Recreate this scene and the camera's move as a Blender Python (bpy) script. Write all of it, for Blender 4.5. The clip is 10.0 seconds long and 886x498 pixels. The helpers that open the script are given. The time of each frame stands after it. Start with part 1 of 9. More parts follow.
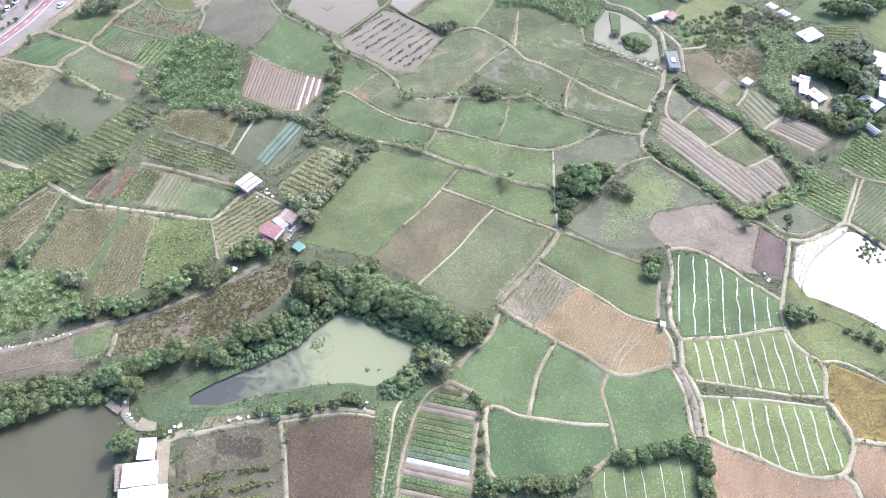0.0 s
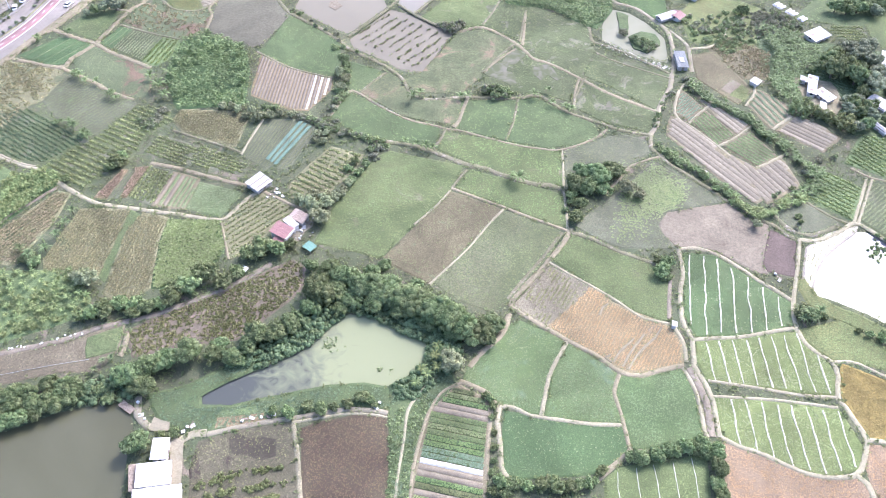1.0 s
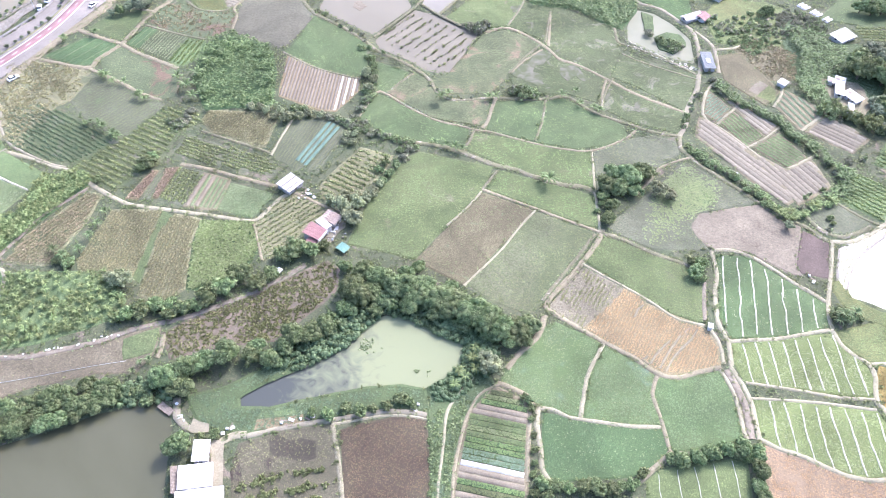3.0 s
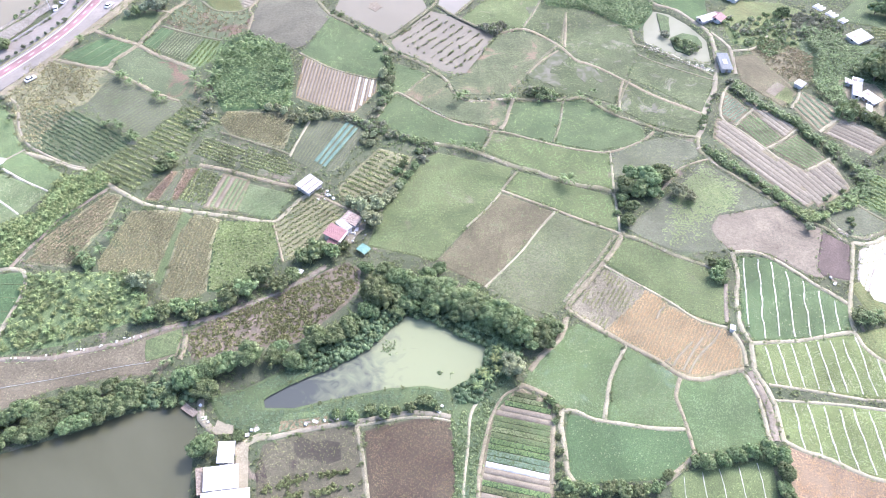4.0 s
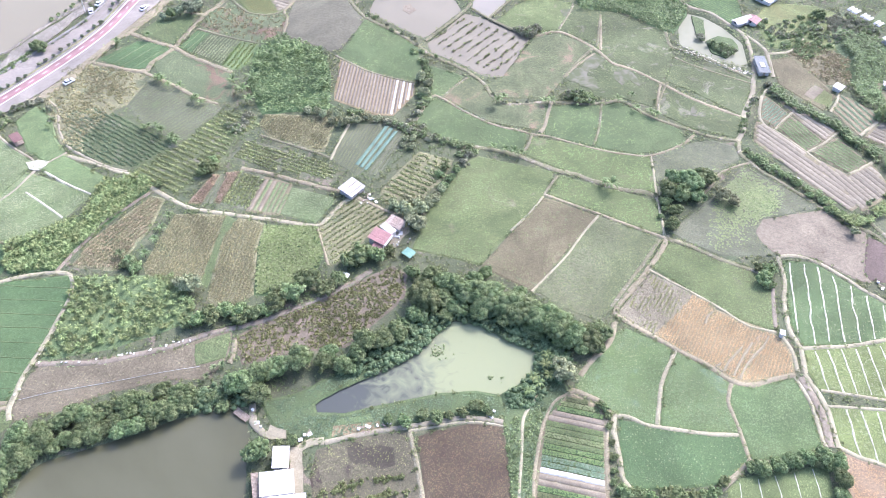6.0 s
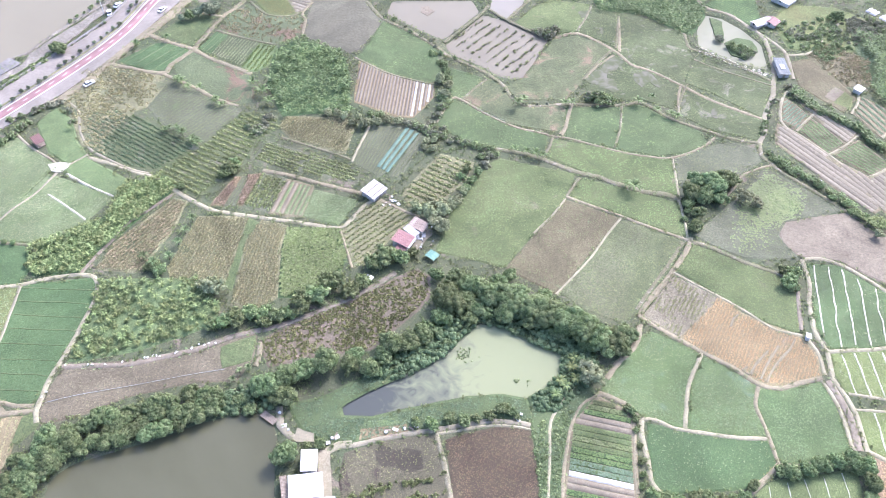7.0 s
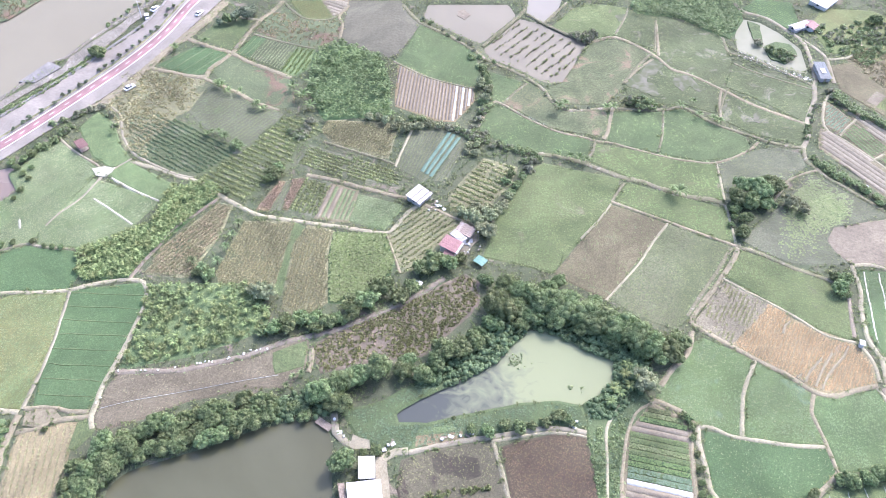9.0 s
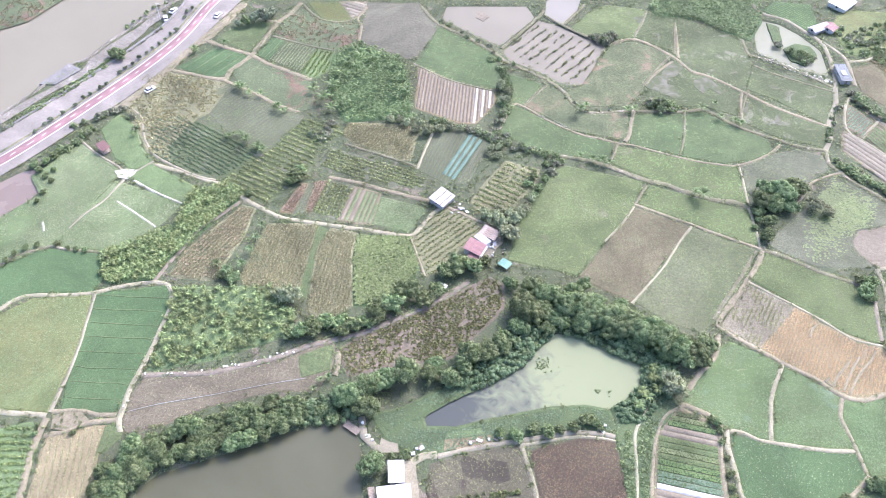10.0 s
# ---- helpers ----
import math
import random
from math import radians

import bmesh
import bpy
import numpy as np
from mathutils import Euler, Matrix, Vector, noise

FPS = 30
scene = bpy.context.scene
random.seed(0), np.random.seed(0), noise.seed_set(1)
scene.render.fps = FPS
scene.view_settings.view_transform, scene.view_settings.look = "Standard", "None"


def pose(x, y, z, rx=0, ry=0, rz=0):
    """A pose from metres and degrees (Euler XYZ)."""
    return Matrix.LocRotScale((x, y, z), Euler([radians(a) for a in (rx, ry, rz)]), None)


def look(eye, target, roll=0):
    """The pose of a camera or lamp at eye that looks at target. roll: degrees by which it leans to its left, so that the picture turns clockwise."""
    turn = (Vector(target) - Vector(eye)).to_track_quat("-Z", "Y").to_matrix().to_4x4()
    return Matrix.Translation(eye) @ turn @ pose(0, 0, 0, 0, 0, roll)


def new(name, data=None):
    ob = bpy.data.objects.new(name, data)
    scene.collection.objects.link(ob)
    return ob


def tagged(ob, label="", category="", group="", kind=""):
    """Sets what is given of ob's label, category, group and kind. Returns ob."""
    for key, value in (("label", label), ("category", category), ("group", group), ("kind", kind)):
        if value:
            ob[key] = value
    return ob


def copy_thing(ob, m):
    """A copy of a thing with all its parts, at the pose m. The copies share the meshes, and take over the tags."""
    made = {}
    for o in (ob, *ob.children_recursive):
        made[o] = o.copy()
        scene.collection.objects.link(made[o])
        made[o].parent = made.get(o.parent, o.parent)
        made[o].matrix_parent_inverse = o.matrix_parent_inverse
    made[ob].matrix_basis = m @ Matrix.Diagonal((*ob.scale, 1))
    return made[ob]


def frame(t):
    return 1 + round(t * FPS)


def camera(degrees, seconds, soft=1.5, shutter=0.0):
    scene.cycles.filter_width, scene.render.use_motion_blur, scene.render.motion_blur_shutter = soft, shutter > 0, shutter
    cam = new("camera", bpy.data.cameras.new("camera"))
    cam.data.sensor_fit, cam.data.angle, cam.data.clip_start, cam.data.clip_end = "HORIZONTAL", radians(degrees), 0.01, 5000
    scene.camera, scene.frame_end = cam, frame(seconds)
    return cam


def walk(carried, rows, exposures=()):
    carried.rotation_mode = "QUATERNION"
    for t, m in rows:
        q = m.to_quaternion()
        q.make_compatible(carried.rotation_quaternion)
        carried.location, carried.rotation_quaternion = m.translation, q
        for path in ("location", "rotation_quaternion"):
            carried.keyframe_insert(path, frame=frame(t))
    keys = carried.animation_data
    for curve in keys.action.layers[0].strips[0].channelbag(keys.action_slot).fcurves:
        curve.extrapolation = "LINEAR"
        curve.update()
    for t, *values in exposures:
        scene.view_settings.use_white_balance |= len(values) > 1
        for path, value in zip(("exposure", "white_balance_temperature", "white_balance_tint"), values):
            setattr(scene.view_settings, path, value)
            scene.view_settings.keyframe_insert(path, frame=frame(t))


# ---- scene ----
# ---- camera ----
SKY, SUN = 0.15, 1.15
cam = camera(59.0, 10.0, soft=0.4)
PATH = [
    (0.0, 0.00, 0.00, 190.00, 0.000, -48.918, 2.469),
    (0.5, -1.71, 0.03, 189.96, -0.064, -48.946, 2.523),
    (1.0, -3.76, 0.07, 189.92, -0.109, -48.969, 2.566),
    (1.5, -6.09, 0.13, 189.89, -0.135, -48.987, 2.597),
    (2.0, -8.67, 0.20, 189.85, -0.142, -49.000, 2.616),
    (2.5, -11.45, 0.30, 189.81, -0.131, -49.009, 2.623),
    (3.2, -15.61, 0.45, 189.76, -0.085, -49.015, 2.614),
    (4.0, -20.65, 0.67, 189.71, 0.008, -49.015, 2.578),
    (4.5, -23.91, 0.83, 189.68, 0.086, -49.011, 2.541),
    (5.0, -27.22, 1.01, 189.66, 0.178, -49.005, 2.496),
    (5.5, -30.58, 1.20, 189.63, 0.282, -48.998, 2.442),
    (6.2, -35.32, 1.49, 189.61, 0.445, -48.985, 2.355),
    (7.0, -40.76, 1.87, 189.59, 0.649, -48.968, 2.243),
    (7.5, -44.18, 2.12, 189.59, 0.782, -48.957, 2.169),
    (8.0, -47.60, 2.38, 189.59, 0.917, -48.947, 2.094),
    (8.5, -51.04, 2.65, 189.60, 1.051, -48.937, 2.021),
    (9.0, -54.50, 2.94, 189.62, 1.181, -48.928, 1.950),
    (9.5, -58.01, 3.23, 189.65, 1.304, -48.921, 1.885),
    (10.0, -61.57, 3.53, 189.68, 1.416, -48.915, 1.827),
]
walk(cam, [(t, Matrix.Translation((x, y, z)) @ pose(0, 0, 0, 0, 0, yaw) @ pose(0, 0, 0, 90 + pitch) @ pose(0, 0, 0, 0, 0, roll)) for t, x, y, z, yaw, pitch, roll in PATH],
     exposures=[(0.0, 1.78, 5680, 19), (0.5, 1.91, 5670, 20), (1.5, 1.99, 5660, 21), (2.5, 2.08, 5650, 21), (5.0, 2.03, 5640, 21), (10.0, 1.97, 5640, 21)])

# ---- sky and sun: hazy daylight, sun ahead and to the east ----
SUN_UP, SUN_TURN = 45.0, 38.8
world = bpy.data.worlds.new("sky")
scene.world = world
world.use_nodes = True
wn = world.node_tree.nodes
sky = wn.new("ShaderNodeTexSky")
sky.sky_type, sky.sun_disc = "NISHITA", False
sky.sun_elevation, sky.sun_rotation = radians(SUN_UP), radians(SUN_TURN)
sky.air_density, sky.dust_density, sky.ozone_density = 1.0, 4.0, 1.0
world.node_tree.links.new(sky.outputs[0], wn["Background"].inputs[0])
wn["Background"].inputs[1].default_value = SKY
lamp = bpy.data.lights.new("sun", "SUN")
lamp.energy, lamp.angle, lamp.color = SUN, radians(8.0), (1.0, 0.95, 0.88)
sun = new("sun", lamp)
toward = Vector((math.sin(radians(SUN_TURN)) * math.cos(radians(SUN_UP)), math.cos(radians(SUN_TURN)) * math.cos(radians(SUN_UP)), math.sin(radians(SUN_UP))))
sun.matrix_world = look(toward * 400 + Vector((0, 200, 0)), (0, 200, 0))


# ---- materials ----
def muted(c, keep=0.80):
    """The colour drained a little towards grey, which puts the air's haze into it."""
    g = 0.3 * c[0] + 0.55 * c[1] + 0.15 * c[2]
    if c[1] > c[0] * 1.08:
        keep -= 0.03
    return tuple(g + (k - g) * keep for k in c)


def mat(name, a, b, c=None, big=0.08, fine=1.6, rough=0.9, bump=0.3, isle=0.0, obj=0.0, spot=None, spot_at=0.62, spot_size=0.12, spec=0.25, lines=None, thin=0.0, tiny=0.5, keep=0.85, pools=0.0):
    """Two tones in broad drifts, a third in fine grain, stains, and an optional run of furrows (turn, gap, colour, share)."""
    a, b, c, spot = (muted(k, keep) if k else k for k in (a, b, c, spot))
    m = bpy.data.materials.new(name)
    m.use_nodes = True
    n, ln = m.node_tree.nodes, m.node_tree.links
    p = n["Principled BSDF"]
    p.inputs["Roughness"].default_value = rough
    p.inputs["Specular IOR Level"].default_value = spec
    tc = n.new("ShaderNodeTexCoord")

    def grain(scale, detail, lo, hi, dist=0.0):
        t = n.new("ShaderNodeTexNoise")
        t.inputs["Scale"].default_value, t.inputs["Detail"].default_value = scale, detail
        t.inputs["Roughness"].default_value, t.inputs["Distortion"].default_value = 0.62, dist
        ln.new(tc.outputs["Object"], t.inputs["Vector"])
        r = n.new("ShaderNodeMapRange")
        r.inputs["From Min"].default_value, r.inputs["From Max"].default_value = lo, hi
        ln.new(t.outputs["Fac"], r.inputs["Value"])
        return r.outputs[0], t.outputs["Fac"]

    def mix(fac, one, two):
        x = n.new("ShaderNodeMix")
        x.data_type = "RGBA"
        for s, v in (("A", one), ("B", two)):
            i = [k for k in x.inputs if k.name == s and k.type == "RGBA"][0]
            if isinstance(v, tuple):
                i.default_value = (*v, 1)
            else:
                ln.new(v, i)
        f = [k for k in x.inputs if k.name == "Factor" and k.type == "VALUE"][0]
        if isinstance(fac, float):
            f.default_value = fac
        else:
            ln.new(fac, f)
        return [k for k in x.outputs if k.type == "RGBA"][0]

    g1, _ = grain(big, 6.0, 0.36, 0.64, 0.6)
    g2, raw = grain(fine, 5.0, 0.38, 0.66)
    col = mix(g1, a, b)
    if c:
        col = mix(g2, col, c)
    if spot:
        g3, _ = grain(spot_size, 6.0, spot_at, spot_at + 0.06, 1.0)
        col = mix(g3, col, spot)
    if lines:
        turn, gap, tone, share = lines
        mp = n.new("ShaderNodeMapping")
        mp.inputs["Rotation"].default_value = (0, 0, radians(-turn))
        ln.new(tc.outputs["Object"], mp.inputs["Vector"])
        w = n.new("ShaderNodeTexWave")
        w.wave_type, w.bands_direction = "BANDS", "Y"
        w.inputs["Scale"].default_value = 0.314 / gap
        w.inputs["Distortion"].default_value, w.inputs["Detail"].default_value = 1.2, 3.0
        w.inputs["Detail Scale"].default_value = 0.6
        ln.new(mp.outputs[0], w.inputs["Vector"])
        r = n.new("ShaderNodeMapRange")
        r.inputs["From Min"].default_value, r.inputs["From Max"].default_value = 1 - share - 0.15, 1 - share + 0.15
        ln.new(w.outputs["Fac"], r.inputs["Value"])
        col = mix(r.outputs[0], col, tone)
    if tiny:
        g4, _ = grain(min(fine * 3, 9.0), 3.0, 0.35, 0.68)
        lift = n.new("ShaderNodeMapRange")
        lift.inputs["To Min"].default_value, lift.inputs["To Max"].default_value = 1 - tiny, 1 + tiny
        ln.new(g4, lift.inputs["Value"])
        h = n.new("ShaderNodeHueSaturation")
        ln.new(lift.outputs[0], h.inputs["Value"])
        ln.new(col, h.inputs["Color"])
        col = h.outputs[0]
    if (not obj and tiny) or (isle and not obj):
        g5, _ = grain(0.05, 7.0, 0.3, 0.7, 1.2)
        broad = n.new("ShaderNodeMapRange")
        broad.inputs["To Min"].default_value, broad.inputs["To Max"].default_value = 0.72, 1.26
        ln.new(g5, broad.inputs["Value"])
        h = n.new("ShaderNodeHueSaturation")
        ln.new(broad.outputs[0], h.inputs["Value"])
        ln.new(col, h.inputs["Color"])
        col = h.outputs[0]
    if isle or obj:
        src = n.new("ShaderNodeNewGeometry").outputs["Random Per Island"] if isle else n.new("ShaderNodeObjectInfo").outputs["Random"]
        r = n.new("ShaderNodeMapRange")
        k = isle or obj
        r.inputs["To Min"].default_value, r.inputs["To Max"].default_value = 1 - k, 1 + k
        ln.new(src, r.inputs["Value"])
        h = n.new("ShaderNodeHueSaturation")
        ln.new(r.outputs[0], h.inputs["Value"])
        ln.new(col, h.inputs["Color"])
        if isle and obj:
            r2 = n.new("ShaderNodeMapRange")
            r2.inputs["To Min"].default_value, r2.inputs["To Max"].default_value = 0.5 - 0.1 * obj, 0.5 + 0.06 * obj
            oi = n.new("ShaderNodeObjectInfo").outputs["Random"]
            ln.new(oi, r2.inputs["Value"])
            ln.new(r2.outputs[0], h.inputs["Hue"])
            r3 = n.new("ShaderNodeMapRange")
            r3.inputs["To Min"].default_value, r3.inputs["To Max"].default_value = 1 - obj, 1 + obj
            ln.new(oi, r3.inputs["Value"])
            h2 = n.new("ShaderNodeHueSaturation")
            ln.new(h.outputs[0], h2.inputs["Color"])
            ln.new(r3.outputs[0], h2.inputs["Value"])
            h = h2
        col = h.outputs[0]
    ln.new(col, p.inputs["Base Color"])
    if pools:
        wet, _ = grain(2.2, 4.0, 0.60 - pools, 0.64 - pools, 0.8)
        gloss = n.new("ShaderNodeMapRange")
        gloss.inputs["To Min"].default_value, gloss.inputs["To Max"].default_value = rough, 0.2
        ln.new(wet, gloss.inputs["Value"])
        ln.new(gloss.outputs[0], p.inputs["Roughness"])
    if thin:
        p.inputs["Subsurface Weight"].default_value = 0.0
        t = n.new("ShaderNodeBsdfTranslucent")
        ln.new(col, t.inputs["Color"])
        ms = n.new("ShaderNodeMixShader")
        ms.inputs[0].default_value = thin
        ln.new(p.outputs[0], ms.inputs[1])
        ln.new(t.outputs[0], ms.inputs[2])
        ln.new(ms.outputs[0], n["Material Output"].inputs["Surface"])
    if bump:
        bp = n.new("ShaderNodeBump")
        bp.inputs["Strength"].default_value, bp.inputs["Distance"].default_value = bump, 0.25
        ln.new(raw, bp.inputs["Height"])
        ln.new(bp.outputs[0], p.inputs["Normal"])
    return m


def water_mat(name, deep, film, size, share, rough, film_rough=0.5, metal_like=0.5, axis=None, specks=0.0):
    """Still water with a floating film or silt that covers a share of it."""
    m = mat(name, deep, deep, None, rough=rough, bump=0.0, tiny=0.0, spec=metal_like)
    n, ln = m.node_tree.nodes, m.node_tree.links
    p = n["Principled BSDF"]
    p.inputs["IOR"].default_value = 1.33
    tc = [k for k in n if k.type == "TEX_COORD"][0]
    t = n.new("ShaderNodeTexNoise")
    t.inputs["Scale"].default_value, t.inputs["Detail"].default_value, t.inputs["Distortion"].default_value = size, 5.0, 0.5
    ln.new(tc.outputs["Object"], t.inputs["Vector"])
    src = t.outputs["Fac"]
    if axis:
        x0, x1 = axis
        sx = n.new("ShaderNodeSeparateXYZ")
        ln.new(tc.outputs["Object"], sx.inputs[0])
        r0 = n.new("ShaderNodeMapRange")
        r0.inputs["From Min"].default_value, r0.inputs["From Max"].default_value = x0, x1
        r0.inputs["To Min"].default_value, r0.inputs["To Max"].default_value = -0.42, 0.6
        ln.new(sx.outputs[0], r0.inputs["Value"])
        ad = n.new("ShaderNodeMath")
        ln.new(src, ad.inputs[0])
        ln.new(r0.outputs[0], ad.inputs[1])
        src = ad.outputs[0]
    if specks:
        t2 = n.new("ShaderNodeTexNoise")
        t2.inputs["Scale"].default_value, t2.inputs["Detail"].default_value, t2.inputs["Distortion"].default_value = 0.22, 8.0, 1.2
        ln.new(tc.outputs["Object"], t2.inputs["Vector"])
        m2 = n.new("ShaderNodeMath")
        m2.operation = "MULTIPLY_ADD"
        ln.new(t2.outputs["Fac"], m2.inputs[0])
        m2.inputs[1].default_value = specks
        ln.new(src, m2.inputs[2])
        m3 = n.new("ShaderNodeMath")
        m3.inputs[1].default_value = -specks * 0.5
        ln.new(m2.outputs[0], m3.inputs[0])
        src = m3.outputs[0]
    r = n.new("ShaderNodeMapRange")
    r.inputs["From Min"].default_value, r.inputs["From Max"].default_value = 1 - share - 0.10 - 0.12 * (specks > 0), 1 - share + 0.12 + 0.22 * (specks > 0)
    ln.new(src, r.inputs["Value"])
    x = n.new("ShaderNodeMix")
    x.data_type = "RGBA"
    ins = [k for k in x.inputs if k.type == "RGBA"]
    ins[0].default_value, ins[1].default_value = (*deep, 1), (*film, 1)
    ln.new(r.outputs[0], x.inputs[0])
    ln.new([k for k in x.outputs if k.type == "RGBA"][0], p.inputs["Base Color"])
    rr = n.new("ShaderNodeMapRange")
    rr.inputs["To Min"].default_value, rr.inputs["To Max"].default_value = rough, film_rough
    ln.new(r.outputs[0], rr.inputs["Value"])
    ln.new(rr.outputs[0], p.inputs["Roughness"])
    w = n.new("ShaderNodeTexNoise")
    w.inputs["Scale"].default_value, w.inputs["Detail"].default_value = 1.2, 3.0
    ln.new(tc.outputs["Object"], w.inputs["Vector"])
    bp = n.new("ShaderNodeBump")
    bp.inputs["Strength"].default_value, bp.inputs["Distance"].default_value = 0.05, 0.1
    ln.new(w.outputs["Fac"], bp.inputs["Height"])
    ln.new(bp.outputs[0], p.inputs["Normal"])
    return m


# soils and low cover
LEAF, SOIL = {}, {}
SOIL["ground"] = mat("weedy_ground", (0.08, 0.10, 0.045), (0.13, 0.125, 0.068), (0.055, 0.075, 0.033), big=0.06, fine=1.1, spot=(0.17, 0.14, 0.10), spot_at=0.60, spot_size=0.09)
SOIL["grass"] = mat("pasture", (0.093, 0.128, 0.041), (0.130, 0.152, 0.057), (0.065, 0.095, 0.031), fine=1.4, spot=(0.17, 0.15, 0.09), spot_at=0.64)
SOIL["meadow"] = mat("meadow_turf", (0.093, 0.128, 0.039), (0.129, 0.151, 0.053), (0.071, 0.100, 0.028), big=0.05, fine=1.6, spot=(0.16, 0.15, 0.085), spot_at=0.63, spot_size=0.07)
SOIL["dark"] = mat("wet_meadow", (0.077, 0.116, 0.040), (0.099, 0.129, 0.048), (0.060, 0.091, 0.029), big=0.04, fine=1.5)
SOIL["olive"] = mat("olive_meadow", (0.079, 0.104, 0.036), (0.104, 0.121, 0.052), (0.064, 0.082, 0.030), big=0.06, fine=1.4, spot=(0.150, 0.148, 0.095), spot_at=0.575, spot_size=0.13)
SOIL["grey"] = mat("ashy_meadow", (0.112, 0.122, 0.067), (0.146, 0.146, 0.092), (0.086, 0.100, 0.050), big=0.07, fine=1.4, spot=(0.11, 0.16, 0.055), spot_at=0.60, spot_size=0.035)
SOIL["dull"] = mat("dull_fallow", (0.100, 0.122, 0.045), (0.150, 0.145, 0.085), (0.082, 0.104, 0.038), big=0.03, fine=1.4)
SOIL["rusty"] = mat("rusty_meadow", (0.10, 0.125, 0.05), (0.13, 0.14, 0.065), (0.075, 0.09, 0.04), big=0.05, fine=1.2, spot=(0.16, 0.118, 0.07), spot_at=0.56, spot_size=0.05)
SOIL["rust_red"] = mat("red_weeds", (0.092, 0.122, 0.050), (0.120, 0.141, 0.063), (0.064, 0.085, 0.036), big=0.06, fine=1.2, spot=(0.145, 0.096, 0.062), spot_at=0.525, spot_size=0.08)
SOIL["paddy"] = mat("young_rice", (0.108, 0.144, 0.043), (0.131, 0.165, 0.055), (0.089, 0.122, 0.035), big=0.05, fine=2.2)
SOIL["paddy_dark"] = mat("dense_rice", (0.067, 0.120, 0.039), (0.091, 0.143, 0.050), (0.048, 0.092, 0.027), big=0.04, fine=2.0)
SOIL["yellowish"] = mat("ripe_meadow", (0.112, 0.147, 0.041), (0.186, 0.180, 0.061), (0.084, 0.114, 0.033), big=0.035, fine=1.6)
# its pale spots paint the crop's whitish sheen into the colour
SOIL["leafy"] = mat("leaf_crop_soil", (0.095, 0.146, 0.044), (0.129, 0.177, 0.060), (0.075, 0.119, 0.033), big=0.06, fine=2.2, spot=(0.13, 0.19, 0.10), spot_at=0.58, spot_size=0.09)
SOIL["pale"] = mat("pale_leaf_soil", (0.121, 0.167, 0.060), (0.177, 0.203, 0.093), (0.084, 0.126, 0.039), big=0.06, fine=1.7)
SOIL["earth"] = mat("brown_earth", (0.194, 0.153, 0.088), (0.247, 0.198, 0.122), (0.136, 0.109, 0.059), big=0.09, fine=1.6, keep=1.0)
SOIL["tan"] = mat("tan_earth", (0.186, 0.154, 0.102), (0.222, 0.186, 0.124), (0.150, 0.122, 0.080), big=0.06, fine=1.1, spot=(0.17, 0.13, 0.10), spot_at=0.68, spot_size=0.16, keep=0.8, tiny=0.2)
SOIL["bed_soil"] = mat("raked_bed_soil", (0.192, 0.166, 0.116), (0.230, 0.200, 0.143), (0.154, 0.131, 0.087), big=0.08, fine=1.2, tiny=0.3, obj=0.22)
SOIL["dark_earth"] = mat("dark_tilth", (0.112, 0.086, 0.071), (0.135, 0.105, 0.090), (0.083, 0.064, 0.053), fine=1.7, keep=1.0)
SOIL["wet_dark"] = mat("wet_silt", (0.104, 0.096, 0.063), (0.126, 0.117, 0.076), (0.084, 0.082, 0.049), big=0.04, fine=1.0, rough=0.7, spec=0.2, tiny=0.12)
SOIL["grey_earth"] = mat("grey_earth", (0.182, 0.154, 0.085), (0.220, 0.188, 0.105), (0.139, 0.116, 0.060), big=0.08, fine=1.2, keep=0.8, tiny=0.3)
SOIL["ploughed"] = mat("ploughed_soil", (0.136, 0.113, 0.067), (0.167, 0.140, 0.085), (0.105, 0.089, 0.051), big=0.08, fine=1.2, keep=0.8, tiny=0.4)
SOIL["mud"] = mat("mud_flat", (0.122, 0.098, 0.070), (0.148, 0.118, 0.086), (0.100, 0.086, 0.056), big=0.09, fine=0.7, spot=(0.205, 0.158, 0.128), spot_at=0.555, spot_size=0.075, rough=0.75, spec=0.3, keep=1.0, tiny=0.25)
SOIL["brown_weed"] = mat("russet_weeds", (0.083, 0.056, 0.035), (0.095, 0.081, 0.039), (0.059, 0.040, 0.026), big=0.05, fine=1.5, keep=0.8)
SOIL["soil_shrub"] = mat("damp_plot", (0.098, 0.085, 0.052), (0.122, 0.106, 0.062), (0.075, 0.074, 0.036), big=0.10, fine=1.5, spot=(0.055, 0.042, 0.03), spot_at=0.56, spot_size=0.09, keep=0.8)
SOIL["brown_plot"] = mat("brown_stubble", (0.132, 0.110, 0.057), (0.152, 0.129, 0.066), (0.103, 0.094, 0.042), big=0.06, fine=1.5, spot=(0.12, 0.135, 0.06), spot_at=0.62, keep=0.8)
SOIL["stubble"] = mat("orange_stubble", (0.221, 0.183, 0.090), (0.255, 0.218, 0.112), (0.182, 0.144, 0.068), big=0.08, fine=1.5, spot=(0.36, 0.30, 0.23), spot_at=0.62, keep=0.85)
SOIL["red_stubble"] = mat("red_stubble", (0.230, 0.157, 0.087), (0.268, 0.191, 0.107), (0.190, 0.130, 0.069), big=0.06, fine=1.7, keep=0.8)
SOIL["mud_rice"] = mat("drained_mud", (0.200, 0.176, 0.109), (0.237, 0.209, 0.133), (0.158, 0.138, 0.081), big=0.08, fine=1.1, rough=0.8, spec=0.12, keep=0.8)
SOIL["wet_mud"] = mat("wet_mud", (0.190, 0.166, 0.112), (0.225, 0.198, 0.138), (0.150, 0.130, 0.085), big=0.08, fine=1.1, rough=0.35, spec=0.5, keep=0.8)
